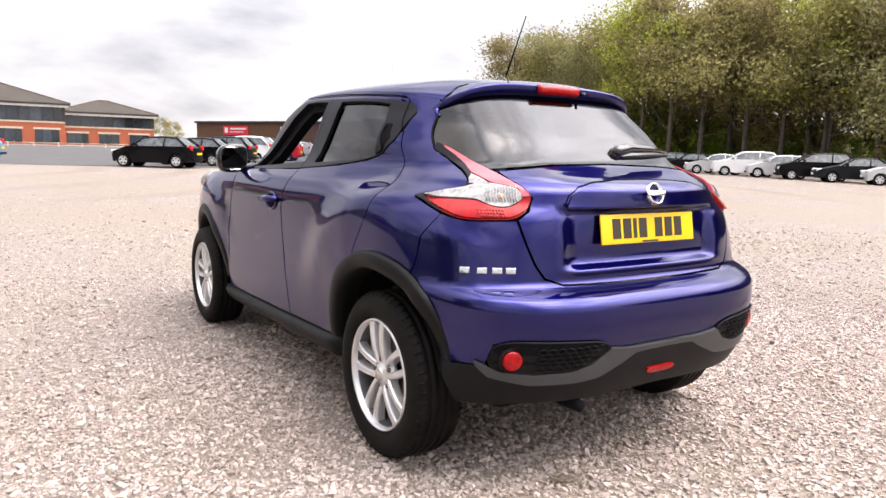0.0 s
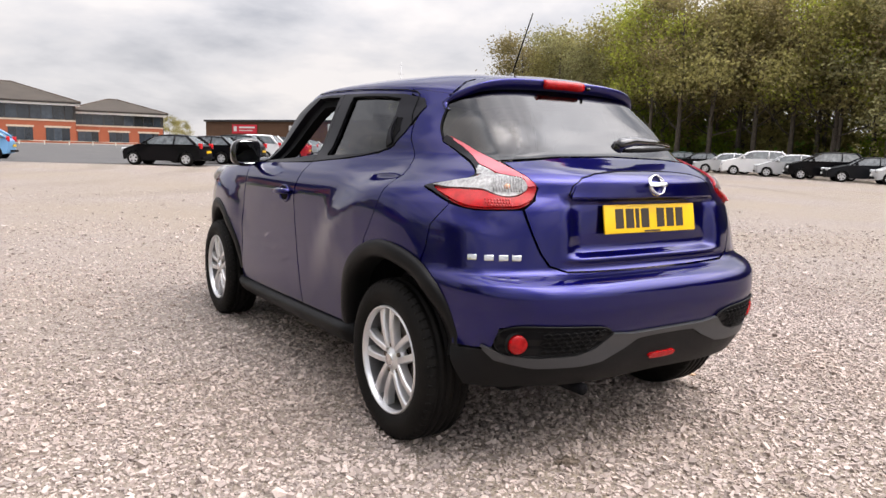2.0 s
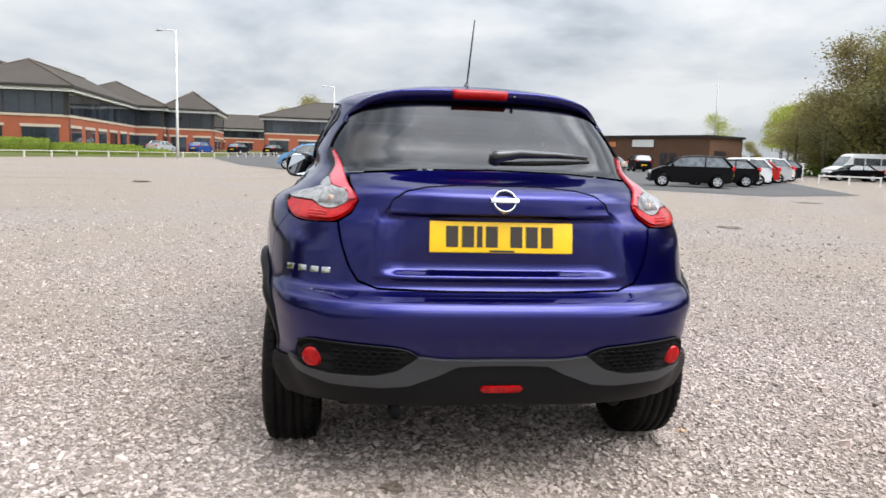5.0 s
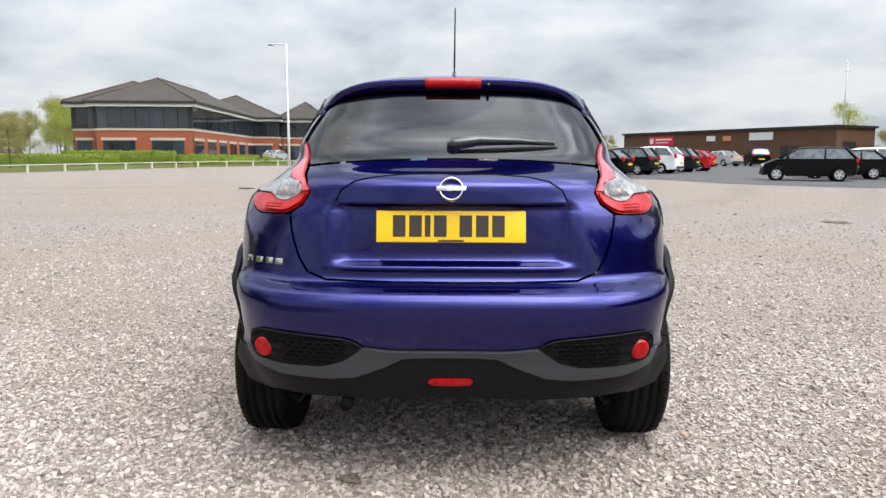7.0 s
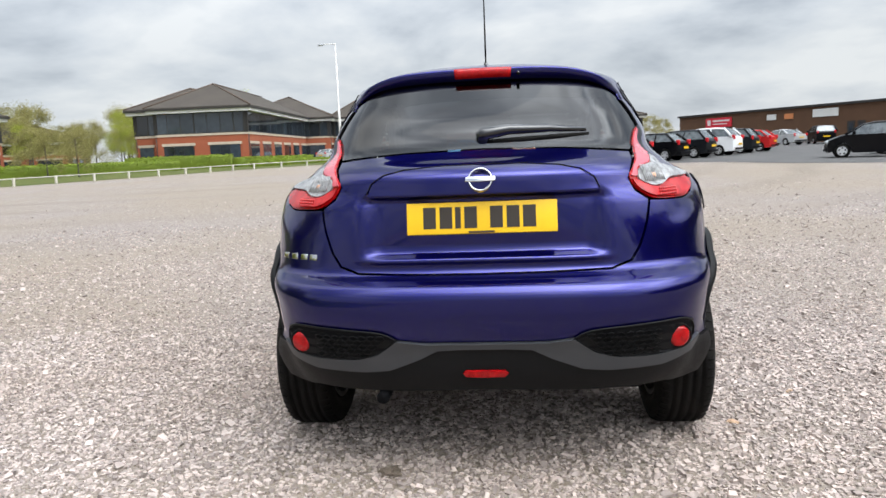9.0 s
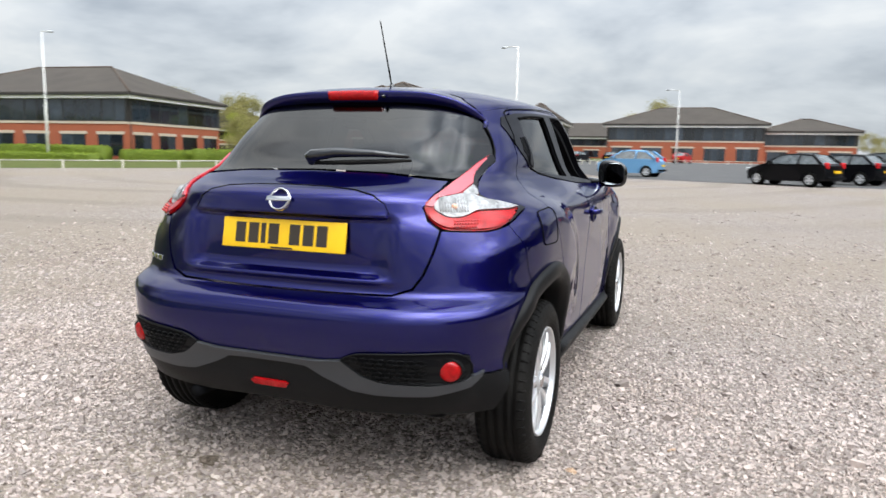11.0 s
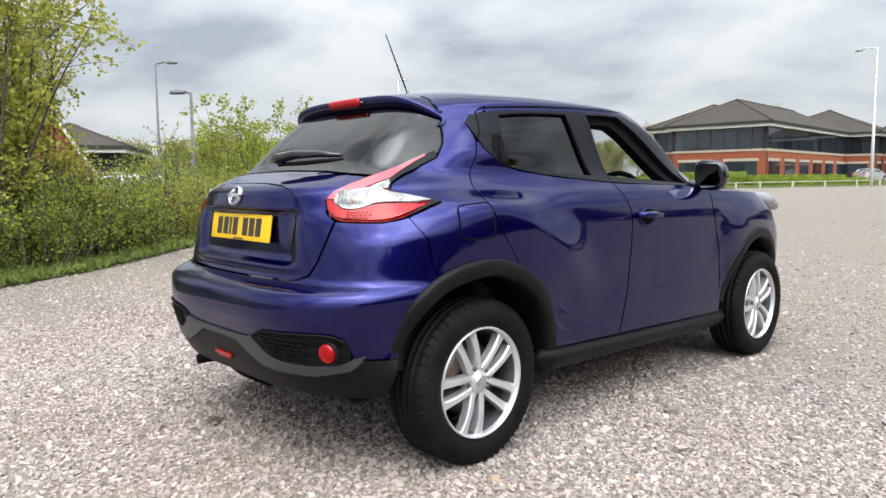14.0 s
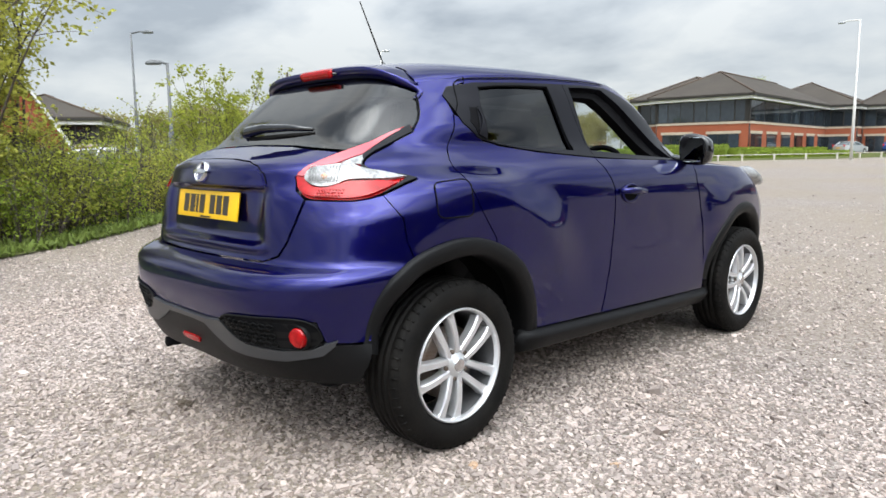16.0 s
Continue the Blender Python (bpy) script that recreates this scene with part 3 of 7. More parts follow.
def panel(name, outline, material, parent, off=0.0, gap=0.0012, flange=0.02, side=1, high=False, label="", step=(2.5, 0.03), both=False, bulge=0.0):
    """One piece of the body: the surface inside an outline of (al, z), lifted by off, with its rim turned in."""
    poly = densify(outline)
    if gap:
        poly = inset(poly, gap * 60, gap)
    a0, a1 = min(p[0] for p in poly), max(p[0] for p in poly)
    z0, z1 = min(p[1] for p in poly), max(p[1] for p in poly)
    al = np.arange(math.floor(a0 / step[0]) * step[0], a1 + step[0], step[0])
    zl = []
    z = math.floor(z0 / step[1]) * step[1]
    while z < z1 + step[1]:
        zl.append(z)
        z += step[1] * (0.3 if (1.075 < z < 1.19 or 0.70 < z < 0.83) and a0 < 50 else 1)
    bm = bmesh.new()
    verts, nrm = {}, {}

    def vert(p):
        k = (round(p[0], 3), round(p[1], 5))
        if k not in verts:
            sg = 1
            aa = p[0]
            if aa < 0:
                aa, sg = -aa, -1
            nn = normal_at(aa, p[1], high)
            lift = off
            if bulge:
                lift += bulge * max(0.0, 1 - ((p[0] - (a0 + a1) / 2) / ((a1 - a0) / 2)) ** 2) * max(0.0, 1 - ((p[1] - (z0 + z1) / 2) / ((z1 - z0) / 2)) ** 2)
            co = skin(aa, p[1], high) + nn * lift
            co.x *= sg * side; nn.x *= sg * side
            verts[k] = bm.verts.new(co)
            nrm[k] = nn
        return k

    flip = side < 0
    faces = set()
    for i in range(len(al) - 1):
        col = clip_half(clip_half(poly, 0, al[i], False), 0, al[i + 1], True)
        if len(col) < 3:
            continue
        for j in range(len(zl) - 1):
            cell = clip_half(clip_half(col, 1, zl[j], False), 1, zl[j + 1], True)
            ks = []
            for p in cell:
                k = vert(p)
                if k not in ks:
                    ks.append(k)
            if len(ks) >= 3:
                area = sum(ks[q][0] * ks[(q + 1) % len(ks)][1] - ks[(q + 1) % len(ks)][0] * ks[q][1] for q in range(len(ks)))
                if abs(area) < 1e-6:
                    continue
                if (area < 0) != flip:
                    ks = ks[::-1]
                if frozenset(ks) in faces:
                    continue
                faces.add(frozenset(ks))
                try:
                    bm.faces.new([verts[k] for k in ks])
                except ValueError:
                    pass
    normals = {verts[k]: nrm[k] for k in verts}
    # rim
    rim_src = [e for e in bm.edges if len(e.link_faces) == 1]
    lonely = [v for v in bm.verts if not v.link_faces]
    smooth_n = {v: n for v, n in normals.items()}
    made = {}
    if flange:
        for e in rim_src:
            a, b = e.verts
            f = e.link_faces[0]
            # the face's own order tells which way the rim must turn
            order = [l.vert for l in f.loops]
            ia = order.index(a)
            if order[(ia + 1) % len(order)] is b:
                a, b = b, a
            quad = []
            for v, deep in ((a, 0), (b, 0), (b, 1), (a, 1)):
                key = (v, deep)
                if key not in made:
                    made[key] = bm.verts.new(v.co - smooth_n[v] * flange * deep)
                quad.append(made[key])
            try:
                bm.faces.new(quad)
            except ValueError:
                pass
    for v in lonely:
        bm.verts.remove(v)
    bm.verts.index_update()
    flat = {v.index: smooth_n[v] for v in smooth_n if v.is_valid}
    ob = part(name, bm, material, parent, label)
    me = ob.data
    auto = [tuple(v.normal) for v in me.vertices]
    me.normals_split_custom_set_from_vertices([tuple(flat[i]) if i in flat else auto[i] for i in range(len(me.vertices))])
    return ob


def ring(name, inner, outer, material, sd, off=0.004, deep=0.03, n=6):
    """A closed frame on the side of the body between an inner and an outer outline of (y, z)."""
    def fine(pts):
        out = []
        for k, a in enumerate(pts):
            c = pts[(k + 1) % len(pts)]
            out += [(a[0] + (c[0] - a[0]) * i / n, a[1] + (c[1] - a[1]) * i / n) for i in range(n)]
        return out

    b = bmesh.new()
    loops = []
    src = [(a, c) for a, c in zip(fine(inner), fine(outer))]
    for k, (t, lift) in enumerate(((0.0, -deep), (0.0, off), (0.12, off), (0.25, off), (0.38, off), (0.5, off), (0.62, off), (0.75, off), (0.88, off), (1.0, off), (1.0, off - 0.012))):
        row = []
        for a, c in src:
            y, z = a[0] + (c[0] - a[0]) * t, a[1] + (c[1] - a[1]) * t
            q = sy(y, z, True)
            p = skin(*q, True) + normal_at(*q, True) * lift
            row.append(b.verts.new((sd * p.x, p.y, p.z)))
        loops.append(row)
    m = len(src)
    for r0, r1 in zip(loops, loops[1:]):
        for k in range(m):
            b.faces.new((r0[k], r0[(k + 1) % m], r1[(k + 1) % m], r1[k]))
    bmesh.ops.recalc_face_normals(b, faces=b.faces)
    ob = part(name, b, material, car)
    m_ = ob.modifiers.new("edges", "EDGE_SPLIT")
    m_.split_angle = radians(40)
    return ob


def tuck(cy, a):
    """The rear arch draws in towards the tyre at its rearward foot."""
    return 1 - 0.13 * (1 - smoothstep(14, 52, a)) if cy == 0 else 1.0


def arc(cy, r, a0, a1, n=14, cz=0.33):
    """Points of a wheel arch on the side, from angle a0 to a1 (0: rearwards, 90: up, 180: forwards)."""
    angles = [a0 + (a1 - a0) * k / n for k in range(n + 1)]
    return [(cy - r * tuck(cy, a) * math.cos(radians(a)), cz + r * tuck(cy, a) * math.sin(radians(a))) for a in angles]


ROOF_EDGE = Curve((-0.06, 1.40), (0.1, 1.43), (0.3, 1.458), (0.86, 1.492), (1.2, 1.495), (1.4, 1.482), (1.6, 1.42), (1.75, 1.345))
ROOF_MID = Curve((-0.06, 1.508), (0.05, 1.528), (0.2, 1.546), (0.34, 1.558), (0.7, 1.566), (1.0, 1.560), (1.3, 1.535), (1.6, 1.46), (1.75, 1.38))

car = thing("car", 0, 0, 0, 0, "metallic deep blue compact crossover car parked on pink gravel", "car")
AR = 0.475


def side_z(pts, high=False):
    """Side outline given as (y, z), made fine so that its edges stay straight on the body."""
    out = [sy(*pts[0], high)]
    for (ya, za), (yb, zb) in zip(pts, pts[1:]):
        k = max(1, int(math.hypot(yb - ya, zb - za) / 0.03))
        out += [sy(ya + (yb - ya) * i / k, za + (zb - za) * i / k, high) for i in range(1, k + 1)]
    return out



def smooth_line(pts, n=6):
    """Catmull-Rom curve through points of (y, z)."""
    p = [pts[0]] + list(pts) + [pts[-1]]
    out = []
    for a, b, c, d in zip(p, p[1:], p[2:], p[3:]):
        for k in range(n):
            t = k / n
            out.append(tuple(0.5 * (2 * b[i] + (c[i] - a[i]) * t + (2 * a[i] - 5 * b[i] + 4 * c[i] - d[i]) * t * t + (3 * b[i] - a[i] - 3 * c[i] + d[i]) * t ** 3) for i in (0, 1)))
    return out + [pts[-1]]



def closed_line(pts, n=3, sharp=75):
    """Closed Catmull-Rom curve that keeps its sharp corners."""
    k = len(pts)
    vec = [Vector((p[0] / 60, p[1])) for p in pts]
    tan = []
    for i in range(k):
        a, c = vec[i] - vec[i - 1], vec[(i + 1) % k] - vec[i]
        tan.append(None if a.length == 0 or c.length == 0 or math.degrees(a.angle(c)) > sharp else (a.normalized() + c.normalized()).normalized())
    out = []
    for i in range(k):
        p, q = vec[i], vec[(i + 1) % k]
        d = q - p
        ta, tb = tan[i] or d.normalized(), tan[(i + 1) % k] or d.normalized()
        for s in range(n):
            t = s / n
            v = p * (2 * t ** 3 - 3 * t * t + 1) + q * (3 * t * t - 2 * t ** 3) + (ta * (t ** 3 - 2 * t * t + t) + tb * (t ** 3 - t * t)) * d.length
            out.append((v.x * 60, v.y))
    return out


# the pillar's edge beside the rear glass, from the spoiler's tip down to the lamp
PILLAR_EDGE = smooth_line([(46.4, 1.372), (48.4, 1.338), (50.2, 1.305), (51.7, 1.273), (52.6, 1.247), (53.83, 1.222)], 4)
# shut line between quarter and rear door, from the arch upwards
SHUT = smooth_line([(0.173, 0.81), (0.086, 0.94), (0.046, 1.05), (0.084, 1.14), (0.142, 1.23), (0.172, 1.30)])
for sd in (1, -1):
    # rear bumper corner to middle is one piece over both sides; here the quarter panel
    quarter = ([at(0.762, -0.297, 0.994), at(0.815, -0.256, 0.915), sy(-0.24, 0.83)] + side_z(arc(0, AR, 62, 110, 8)) +
               side_z([(y - 0.0012, z) for y, z in SHUT] + [(0.165, 1.372), (0.20, 1.405), (0.29, 1.437)]) +
               [sy(y, ROOF_EDGE(y)) for y in (0.29, 0.2, 0.1)] + PILLAR_EDGE + [at(0.641, -0.103, 1.189), at(0.654, -0.21, 1.145), at(0.671, -0.27, 1.120), at(0.685, -0.29, 1.100), at(0.706, -0.282, 1.087), at(0.74, -0.243, 1.074), at(0.77, -0.19, 1.065), at(0.792, -0.155, 1.050), at(0.78, -0.208, 1.033), at(0.764, -0.294, 0.999)])
    panel("rear_quarter", quarter, PAINT, car, side=sd, gap=0.001, step=(1.25, 0.02))
    # doors
    rear_door = side_z([(y + 0.0012, z) for y, z in reversed(SHUT)] + arc(0, AR, 112, 168, 8) + [(0.47, 0.39), (0.99, 0.375), (1.05, 0.60), (1.06, 0.80), (1.05, 0.97), (0.985, 1.115)] + [(0.6, 1.142), (0.40, 1.168), (0.29, 1.192), (0.215, 1.262)])
    panel("rear_door", rear_door, PAINT, car, side=sd, step=(1.25, 0.02))
    front_door = side_z([(0.987, 1.113), (1.052, 0.97), (1.062, 0.80), (1.052, 0.60), (0.992, 0.375), (2.06, 0.345), (2.03, 0.56), (1.96, 0.80), (1.90, 0.98), (1.90, 1.085), (1.82, 1.092)])
    panel("front_door", front_door, PAINT, car, side=sd, step=(1.25, 0.02))
    fender = side_z([(1.902, 1.07), (1.902, 0.98), (1.962, 0.80), (2.032, 0.56), (2.03, 0.42)] + arc(2.53, AR, 12, 150, 16) + [(2.97, 0.55), (3.1, 0.55), (3.2, 0.8), (3.05, 0.97), (2.7, 1.035), (2.3, 1.055)])
    panel("front_wing", fender, PAINT, car, side=sd, gap=0.0015)
    # dark frames round the side windows, and the rear panes; the front windows are down
    ring("window_frame",
         [(0.349, 1.412), (0.45, 1.424), (0.60, 1.433), (0.79, 1.438), (0.803, 1.43), (0.825, 1.29), (0.848, 1.148), (0.70, 1.155), (0.50, 1.167), (0.38, 1.180), (0.318, 1.193), (0.30, 1.25), (0.322, 1.33)],
         [(0.194, 1.410), (0.33, 1.434), (0.60, 1.449), (0.86, 1.459), (0.928, 1.461), (0.948, 1.30), (0.986, 1.117), (0.70, 1.137), (0.50, 1.157), (0.37, 1.178), (0.268, 1.203), (0.200, 1.262), (0.160, 1.374)], FRAME_BLACK, sd)
    ring("window_frame",
         [(0.970, 1.448), (1.12, 1.455), (1.25, 1.453), (1.38, 1.38), (1.51, 1.294), (1.66, 1.20), (1.81, 1.10), (1.5, 1.116), (1.2, 1.133), (0.988, 1.148), (0.98, 1.29)],
         [(0.931, 1.461), (1.12, 1.466), (1.30, 1.464), (1.46, 1.425), (1.61, 1.368), (1.77, 1.28), (1.965, 1.09), (1.5, 1.098), (1.2, 1.108), (0.989, 1.117), (0.951, 1.30)], FRAME_BLACK, sd)
    hole = [(0.970, 1.448), (1.12, 1.455), (1.25, 1.453), (1.38, 1.38), (1.51, 1.294), (1.66, 1.20), (1.81, 1.10), (1.5, 1.116), (1.2, 1.133), (0.988, 1.148), (0.98, 1.29)]
    shrunk = [(0.99, 1.415), (1.11, 1.420), (1.20, 1.416), (1.31, 1.345), (1.43, 1.262), (1.57, 1.175), (1.68, 1.118), (1.46, 1.126), (1.2, 1.143), (1.005, 1.158), (0.998, 1.28)]
    ring("inner_door_frame", shrunk, hole, DARK, sd, off=-0.028, deep=0.075)
    rear_pane = [(0.335, 1.416), (0.45, 1.429), (0.60, 1.438), (0.81, 1.442), (0.86, 1.143), (0.70, 1.150), (0.50, 1.162), (0.38, 1.175), (0.305, 1.188), (0.285, 1.25)]
    panel("rear_side_window", side_z(rear_pane + rear_pane[:1], True), PRIVACY, car, side=sd, high=True, gap=0, off=-0.006, flange=0, step=(1.2, 0.02), label="dark privacy glass")
    # roof rail and windscreen pillar
    rail = [(0.28, 1.415), (0.33, 1.430), (0.6, 1.447), (0.86, 1.457), (1.1, 1.464), (1.3, 1.462), (1.45, 1.428), (1.6, 1.372), (1.75, 1.298), (1.9, 1.173), (1.975, 1.085), (2.06, 1.085), (1.96, 1.20), (1.80, 1.325), (1.64, 1.415), (1.48, 1.47), (1.35, 1.487)] + [(y, ROOF_EDGE(y)) for y in (1.2, 1.0, 0.8, 0.6, 0.4, 0.30)]
    panel("roof_rail", side_z(rail, True), PAINT, car, side=sd, high=True, gap=0.0)
    # sill, arch flares, rear corner cladding
    b = bmesh.new()
    rows = []
    for k in range(25):
        t = k / 24
        y = 0.405 + (2.115 - 0.405) * t
        top, low = 0.386 - 0.046 * t - 0.006 * math.sin(math.pi * t), 0.292 - 0.034 * t
        wall = skin(*sy(max(y, 0.46), max(top, 0.36))).x
        end = smoothstep(0, 0.05, t) * smoothstep(0, 0.05, 1 - t)
        out = wall + 0.012 + 0.018 * end
        rows.append([b.verts.new((sd * x, y, z)) for x, z in ((wall - 0.03, top + 0.004), (wall + 0.003, top), (out - 0.008, top - 0.014), (out, top - 0.024), (out - 0.001, top - 0.036), (out - 0.022, low + 0.012), (out - 0.034, low), (wall - 0.10, low - 0.006))])
    for r0, r1 in zip(rows, rows[1:]):
        for k in range(len(r0) - 1):
            b.faces.new((r0[k], r0[k + 1], r1[k + 1], r1[k]))
    b.faces.new(rows[0]); b.faces.new(rows[-1][::-1])
    bmesh.ops.recalc_face_normals(b, faces=b.faces)
    part("sill_cladding", b, PLASTIC, car)
    for cy, name, a0, a1 in ((0, "rear_arch_trim", 17, 176), (2.53, "front_arch_trim", 8, 168)):
        b = bmesh.new()
        rows = []
        n = 40
        for k in range(n + 1):
            aa = a0 + (a1 - a0) * k / n
            row = []
            for r, o in ((0.500, -0.012), (0.498, 0.006), (0.488, 0.013), (0.462, 0.016), (0.440, 0.012), (0.430, 0.002), (0.427, -0.04), (0.43, -0.10)):
                tk = tuck(cy, aa)
                yy, zz = cy - r * tk * math.cos(radians(aa)), 0.33 + r * tk * math.sin(radians(aa))
                base = skin(*sy(cy - 0.49 * tk * math.cos(radians(aa)), 0.33 + 0.49 * tk * math.sin(radians(aa)))).x
                fade = smoothstep(0, 0.12, k / n) * smoothstep(0, 0.06, 1 - k / n)
                row.append(b.verts.new((sd * (max(base - 0.004, 0.70) + (o if o < 0 else o * (0.3 + 0.7 * fade)) + (0.018 * smoothstep(0.10, 0.24, k / n) * (1 - smoothstep(0.38, 0.60, k / n)) if cy == 0 else 0)), yy, zz)))
            rows.append(row)
        for r0, r1 in zip(rows, rows[1:]):
            for k in range(len(r0) - 1):
                vs = (r0[k], r1[k], r1[k + 1], r0[k + 1])
                b.faces.new(vs if sd < 0 else vs[::-1])
        part(name, b, PLASTIC, car)

# tailgate, bumper and glass go across the middle
def both(right):
    return right + [(-a, z) for a, z in reversed(right)]


tailgate = [rx(0, 1.178), rx(0.3, 1.172), rx(0.560, 1.150), rx(0.555, 1.12), rx(0.533, 1.088), rx(0.512, 1.06), rx(0.53, 1.015), rx(0.575, 0.985), rx(0.56, 0.90), rx(0.535, 0.83), rx(0.505, 0.785), rx(0.44, 0.762), rx(0.2, 0.757), rx(0, 0.756)]
panel("tailgate", both(tailgate), PAINT, car, step=(2.0, 0.024))
rear_glass = [rx(0, 1.184), rx(0.3, 1.178), rx(0.57, 1.158), rx(0.612, 1.20), rx(0.628, 1.25), rx(0.618, 1.30), rx(0.59, 1.355), rx(0.55, 1.40), rx(0.47, 1.44), rx(0.3, 1.47), rx(0, 1.476)]
panel("rear_window", both(rear_glass), REAR_GLASS, car, gap=0.002, off=-0.003, flange=0.0, label="dark tinted rear glass")
bumper = [rx(0, 0.752), rx(0.2, 0.753), rx(0.44, 0.757), rx(0.51, 0.78), rx(0.542, 0.83), rx(0.566, 0.90), rx(0.582, 0.982), at(0.656, -0.447, 0.978), at(0.714, -0.389, 0.977), at(0.74, -0.347, 0.984), at(0.7605, -0.2985, 0.996), at(0.8135, -0.2575, 0.914), sy(-0.242, 0.83)] + side_z(arc(0, AR, 60, 23, 8)) + [sy(-0.46, 0.492), sy(-0.52, 0.498), rx(0.712, 0.575), rx(0.4, 0.575), rx(0.3, 0.545), rx(0.22, 0.534), rx(0, 0.534)]
panel("rear_bumper", both(bumper), PAINT, car, step=(1.25, 0.02))
valance = [rx(0, 0.530), rx(0.22, 0.530), rx(0.3, 0.541), rx(0.4, 0.571), rx(0.715, 0.571), sy(-0.53, 0.494), sy(-0.455, 0.488)] + side_z(arc(0, AR, 22, 2, 6)) + [sy(-0.47, 0.338), sy(-0.52, 0.342), rx(0.62, 0.35), rx(0.3, 0.345), rx(0, 0.352)]
panel("lower_bumper", both(valance), PLASTIC, car, step=(2.0, 0.03), off=0.006, flange=0.06)


# ---- the blue car: roof, spoiler, bonnet ----
def roof_point(y, s, edge, mid, inset_x=0.0, p=2.3):
    """Across a lid that meets the body sides at its edge line."""
    e = edge(y)
    xe = skin(*sy(y, e, True), True).x - inset_x
    k = max(0.0, 1 - abs(s) ** p) ** 0.62
    return Vector((xe * s, y, e + (mid(y) - e) * k))


def lid(name, y0, y1, edge, mid, ny=26, nx=36, p=2.3):
    b = bmesh.new()
    g = [[b.verts.new(roof_point(y0 + (y1 - y0) * j / ny, math.sin(math.pi / 2 * (2 * i / nx - 1)), edge, mid, 0.0, p)) for i in range(nx + 1)] for j in range(ny + 1)]
    for j in range(ny):
        for i in range(nx):
            b.faces.new((g[j][i], g[j][i + 1], g[j + 1][i + 1], g[j + 1][i]))
    return part(name, b, PAINT, car)


lid("roof", 0.085, 1.50, ROOF_EDGE, ROOF_MID)

# spoiler: an arch over the rear glass, from the roof back to its trailing edge
ARCH = [(0.0, 1.510, 1.463), (0.18, 1.508, 1.461), (0.32, 1.500, 1.454), (0.43, 1.478, 1.440), (0.50, 1.446, 1.414), (0.548, 1.404, 1.382), (0.580, 1.362, 1.352)]
AX = Curve(*[(i / 6, a[0]) for i, a in enumerate(ARCH)])
AZ = Curve(*[(i / 6, a[1]) for i, a in enumerate(ARCH)])
AI = Curve(*[(i / 6, a[2]) for i, a in enumerate(ARCH)])


PILLAR_AL = PILLAR_EDGE[0][0]


def build_spoiler():
    b = bmesh.new()
    rows, gaps = [], {1: [], -1: []}
    n = 60
    for k in range(n + 1):
        t = 2 * k / n - 1
        sg, u = (1 if t >= 0 else -1), abs(t)
        x, z, zi = AX(u), AZ(u), AI(u)
        fall = smoothstep(0.45, 1.0, u)
        # the fin keeps behind the quarter panel's edge
        al = min(rx(max(0.001, x - 0.022 * fall), zi)[0], PILLAR_AL)
        gl = skin(al, zi)
        if u > 0.5:
            x = min(x, gl.x + 0.022 * fall)
        tip = smoothstep(0.50, 0.92, u)
        yb = gl.y - 0.012 - 0.010 * fall * (1 - u ** 4) + 0.008 * u ** 6
        # front row sits on the roof or on the quarter panel
        if u < 0.55:
            yf = 0.095
            e = ROOF_EDGE(yf)
            xe = skin(*sy(yf, e, True), True).x
            s = x / 0.525
            xf = xe * min(1, s)
            zf = e + (ROOF_MID(yf) - e) * max(0, 1 - min(1, s) ** 2.3) ** 0.62
        else:
            v = (u - 0.55) / 0.45
            zf = ROOF_EDGE(0.095) - 0.004 - 0.060 * v
            yf = 0.095 - 0.030 * v
            pt = skin(*sy(yf, zf, True), True)
            xf = pt.x
            xf -= 0.003
        on = min(rx(x, z)[0], PILLAR_AL + 0.8)
        T = Vector((x, yb, z)).lerp(skin(on, z) + normal_at(on, z) * (0.003 + 0.012 * (1 - tip)), tip)
        F = Vector((xf, yf, zf + (0.002 if u < 0.55 else 0.0))).lerp(T, smoothstep(0.62, 1, u))
        F.x *= sg; T.x *= sg
        inward = Vector((-sg * (0.35 + 0.5 * fall), 0, -0.75 + 0.35 * fall)).normalized()
        m = F.lerp(T, 0.5) - inward * 0.006
        I = Vector((sg * (x - 0.014 * fall * (1 - 0.6 * u ** 6)), gl.y - 0.004, zi))
        zt = z - 0.003 - 0.75 * (z - zi) * (1 - smoothstep(0.6, 1, u))
        on = min(rx(x - 0.006, zt)[0], PILLAR_AL - 0.4)
        end = skin(on, zt) + normal_at(on, zt) * 0.002
        I = I.lerp(Vector((sg * end.x, end.y, end.z)), tip)
        J = I + Vector((-sg * 0.004, 0.03 - 0.02 * tip, 0.004))
        if u > 0.40:
            gaps[sg].append(F + Vector((0, 0.001, 0.001)))
        row = [b.verts.new(p) for p in (F, m, T.lerp(F, 0.06) - inward * 0.001, T, T.lerp(I, 0.15) + Vector((0, -0.004, 0)), I, J)]
        rows.append(row)
    for r0, r1 in zip(rows, rows[1:]):
        for k in range(len(r0) - 1):
            b.faces.new((r0[k + 1], r1[k + 1], r1[k], r0[k]))
    bmesh.ops.recalc_face_normals(b, faces=b.faces)
    part("roof_spoiler", b, PAINT, car)
    for sg in (1, -1):
        part("spoiler_gap", tube(gaps[sg], 0.0028, 5), DARK, car)
        edge = [skin(a - 0.3, z) + normal_at(a - 0.3, z) * 0.001 for a, z in PILLAR_EDGE[:-2]]
        part("glass_seal", tube([(sg * p.x, p.y, p.z) for p in edge], 0.0045, 6), DARK, car)


build_spoiler()
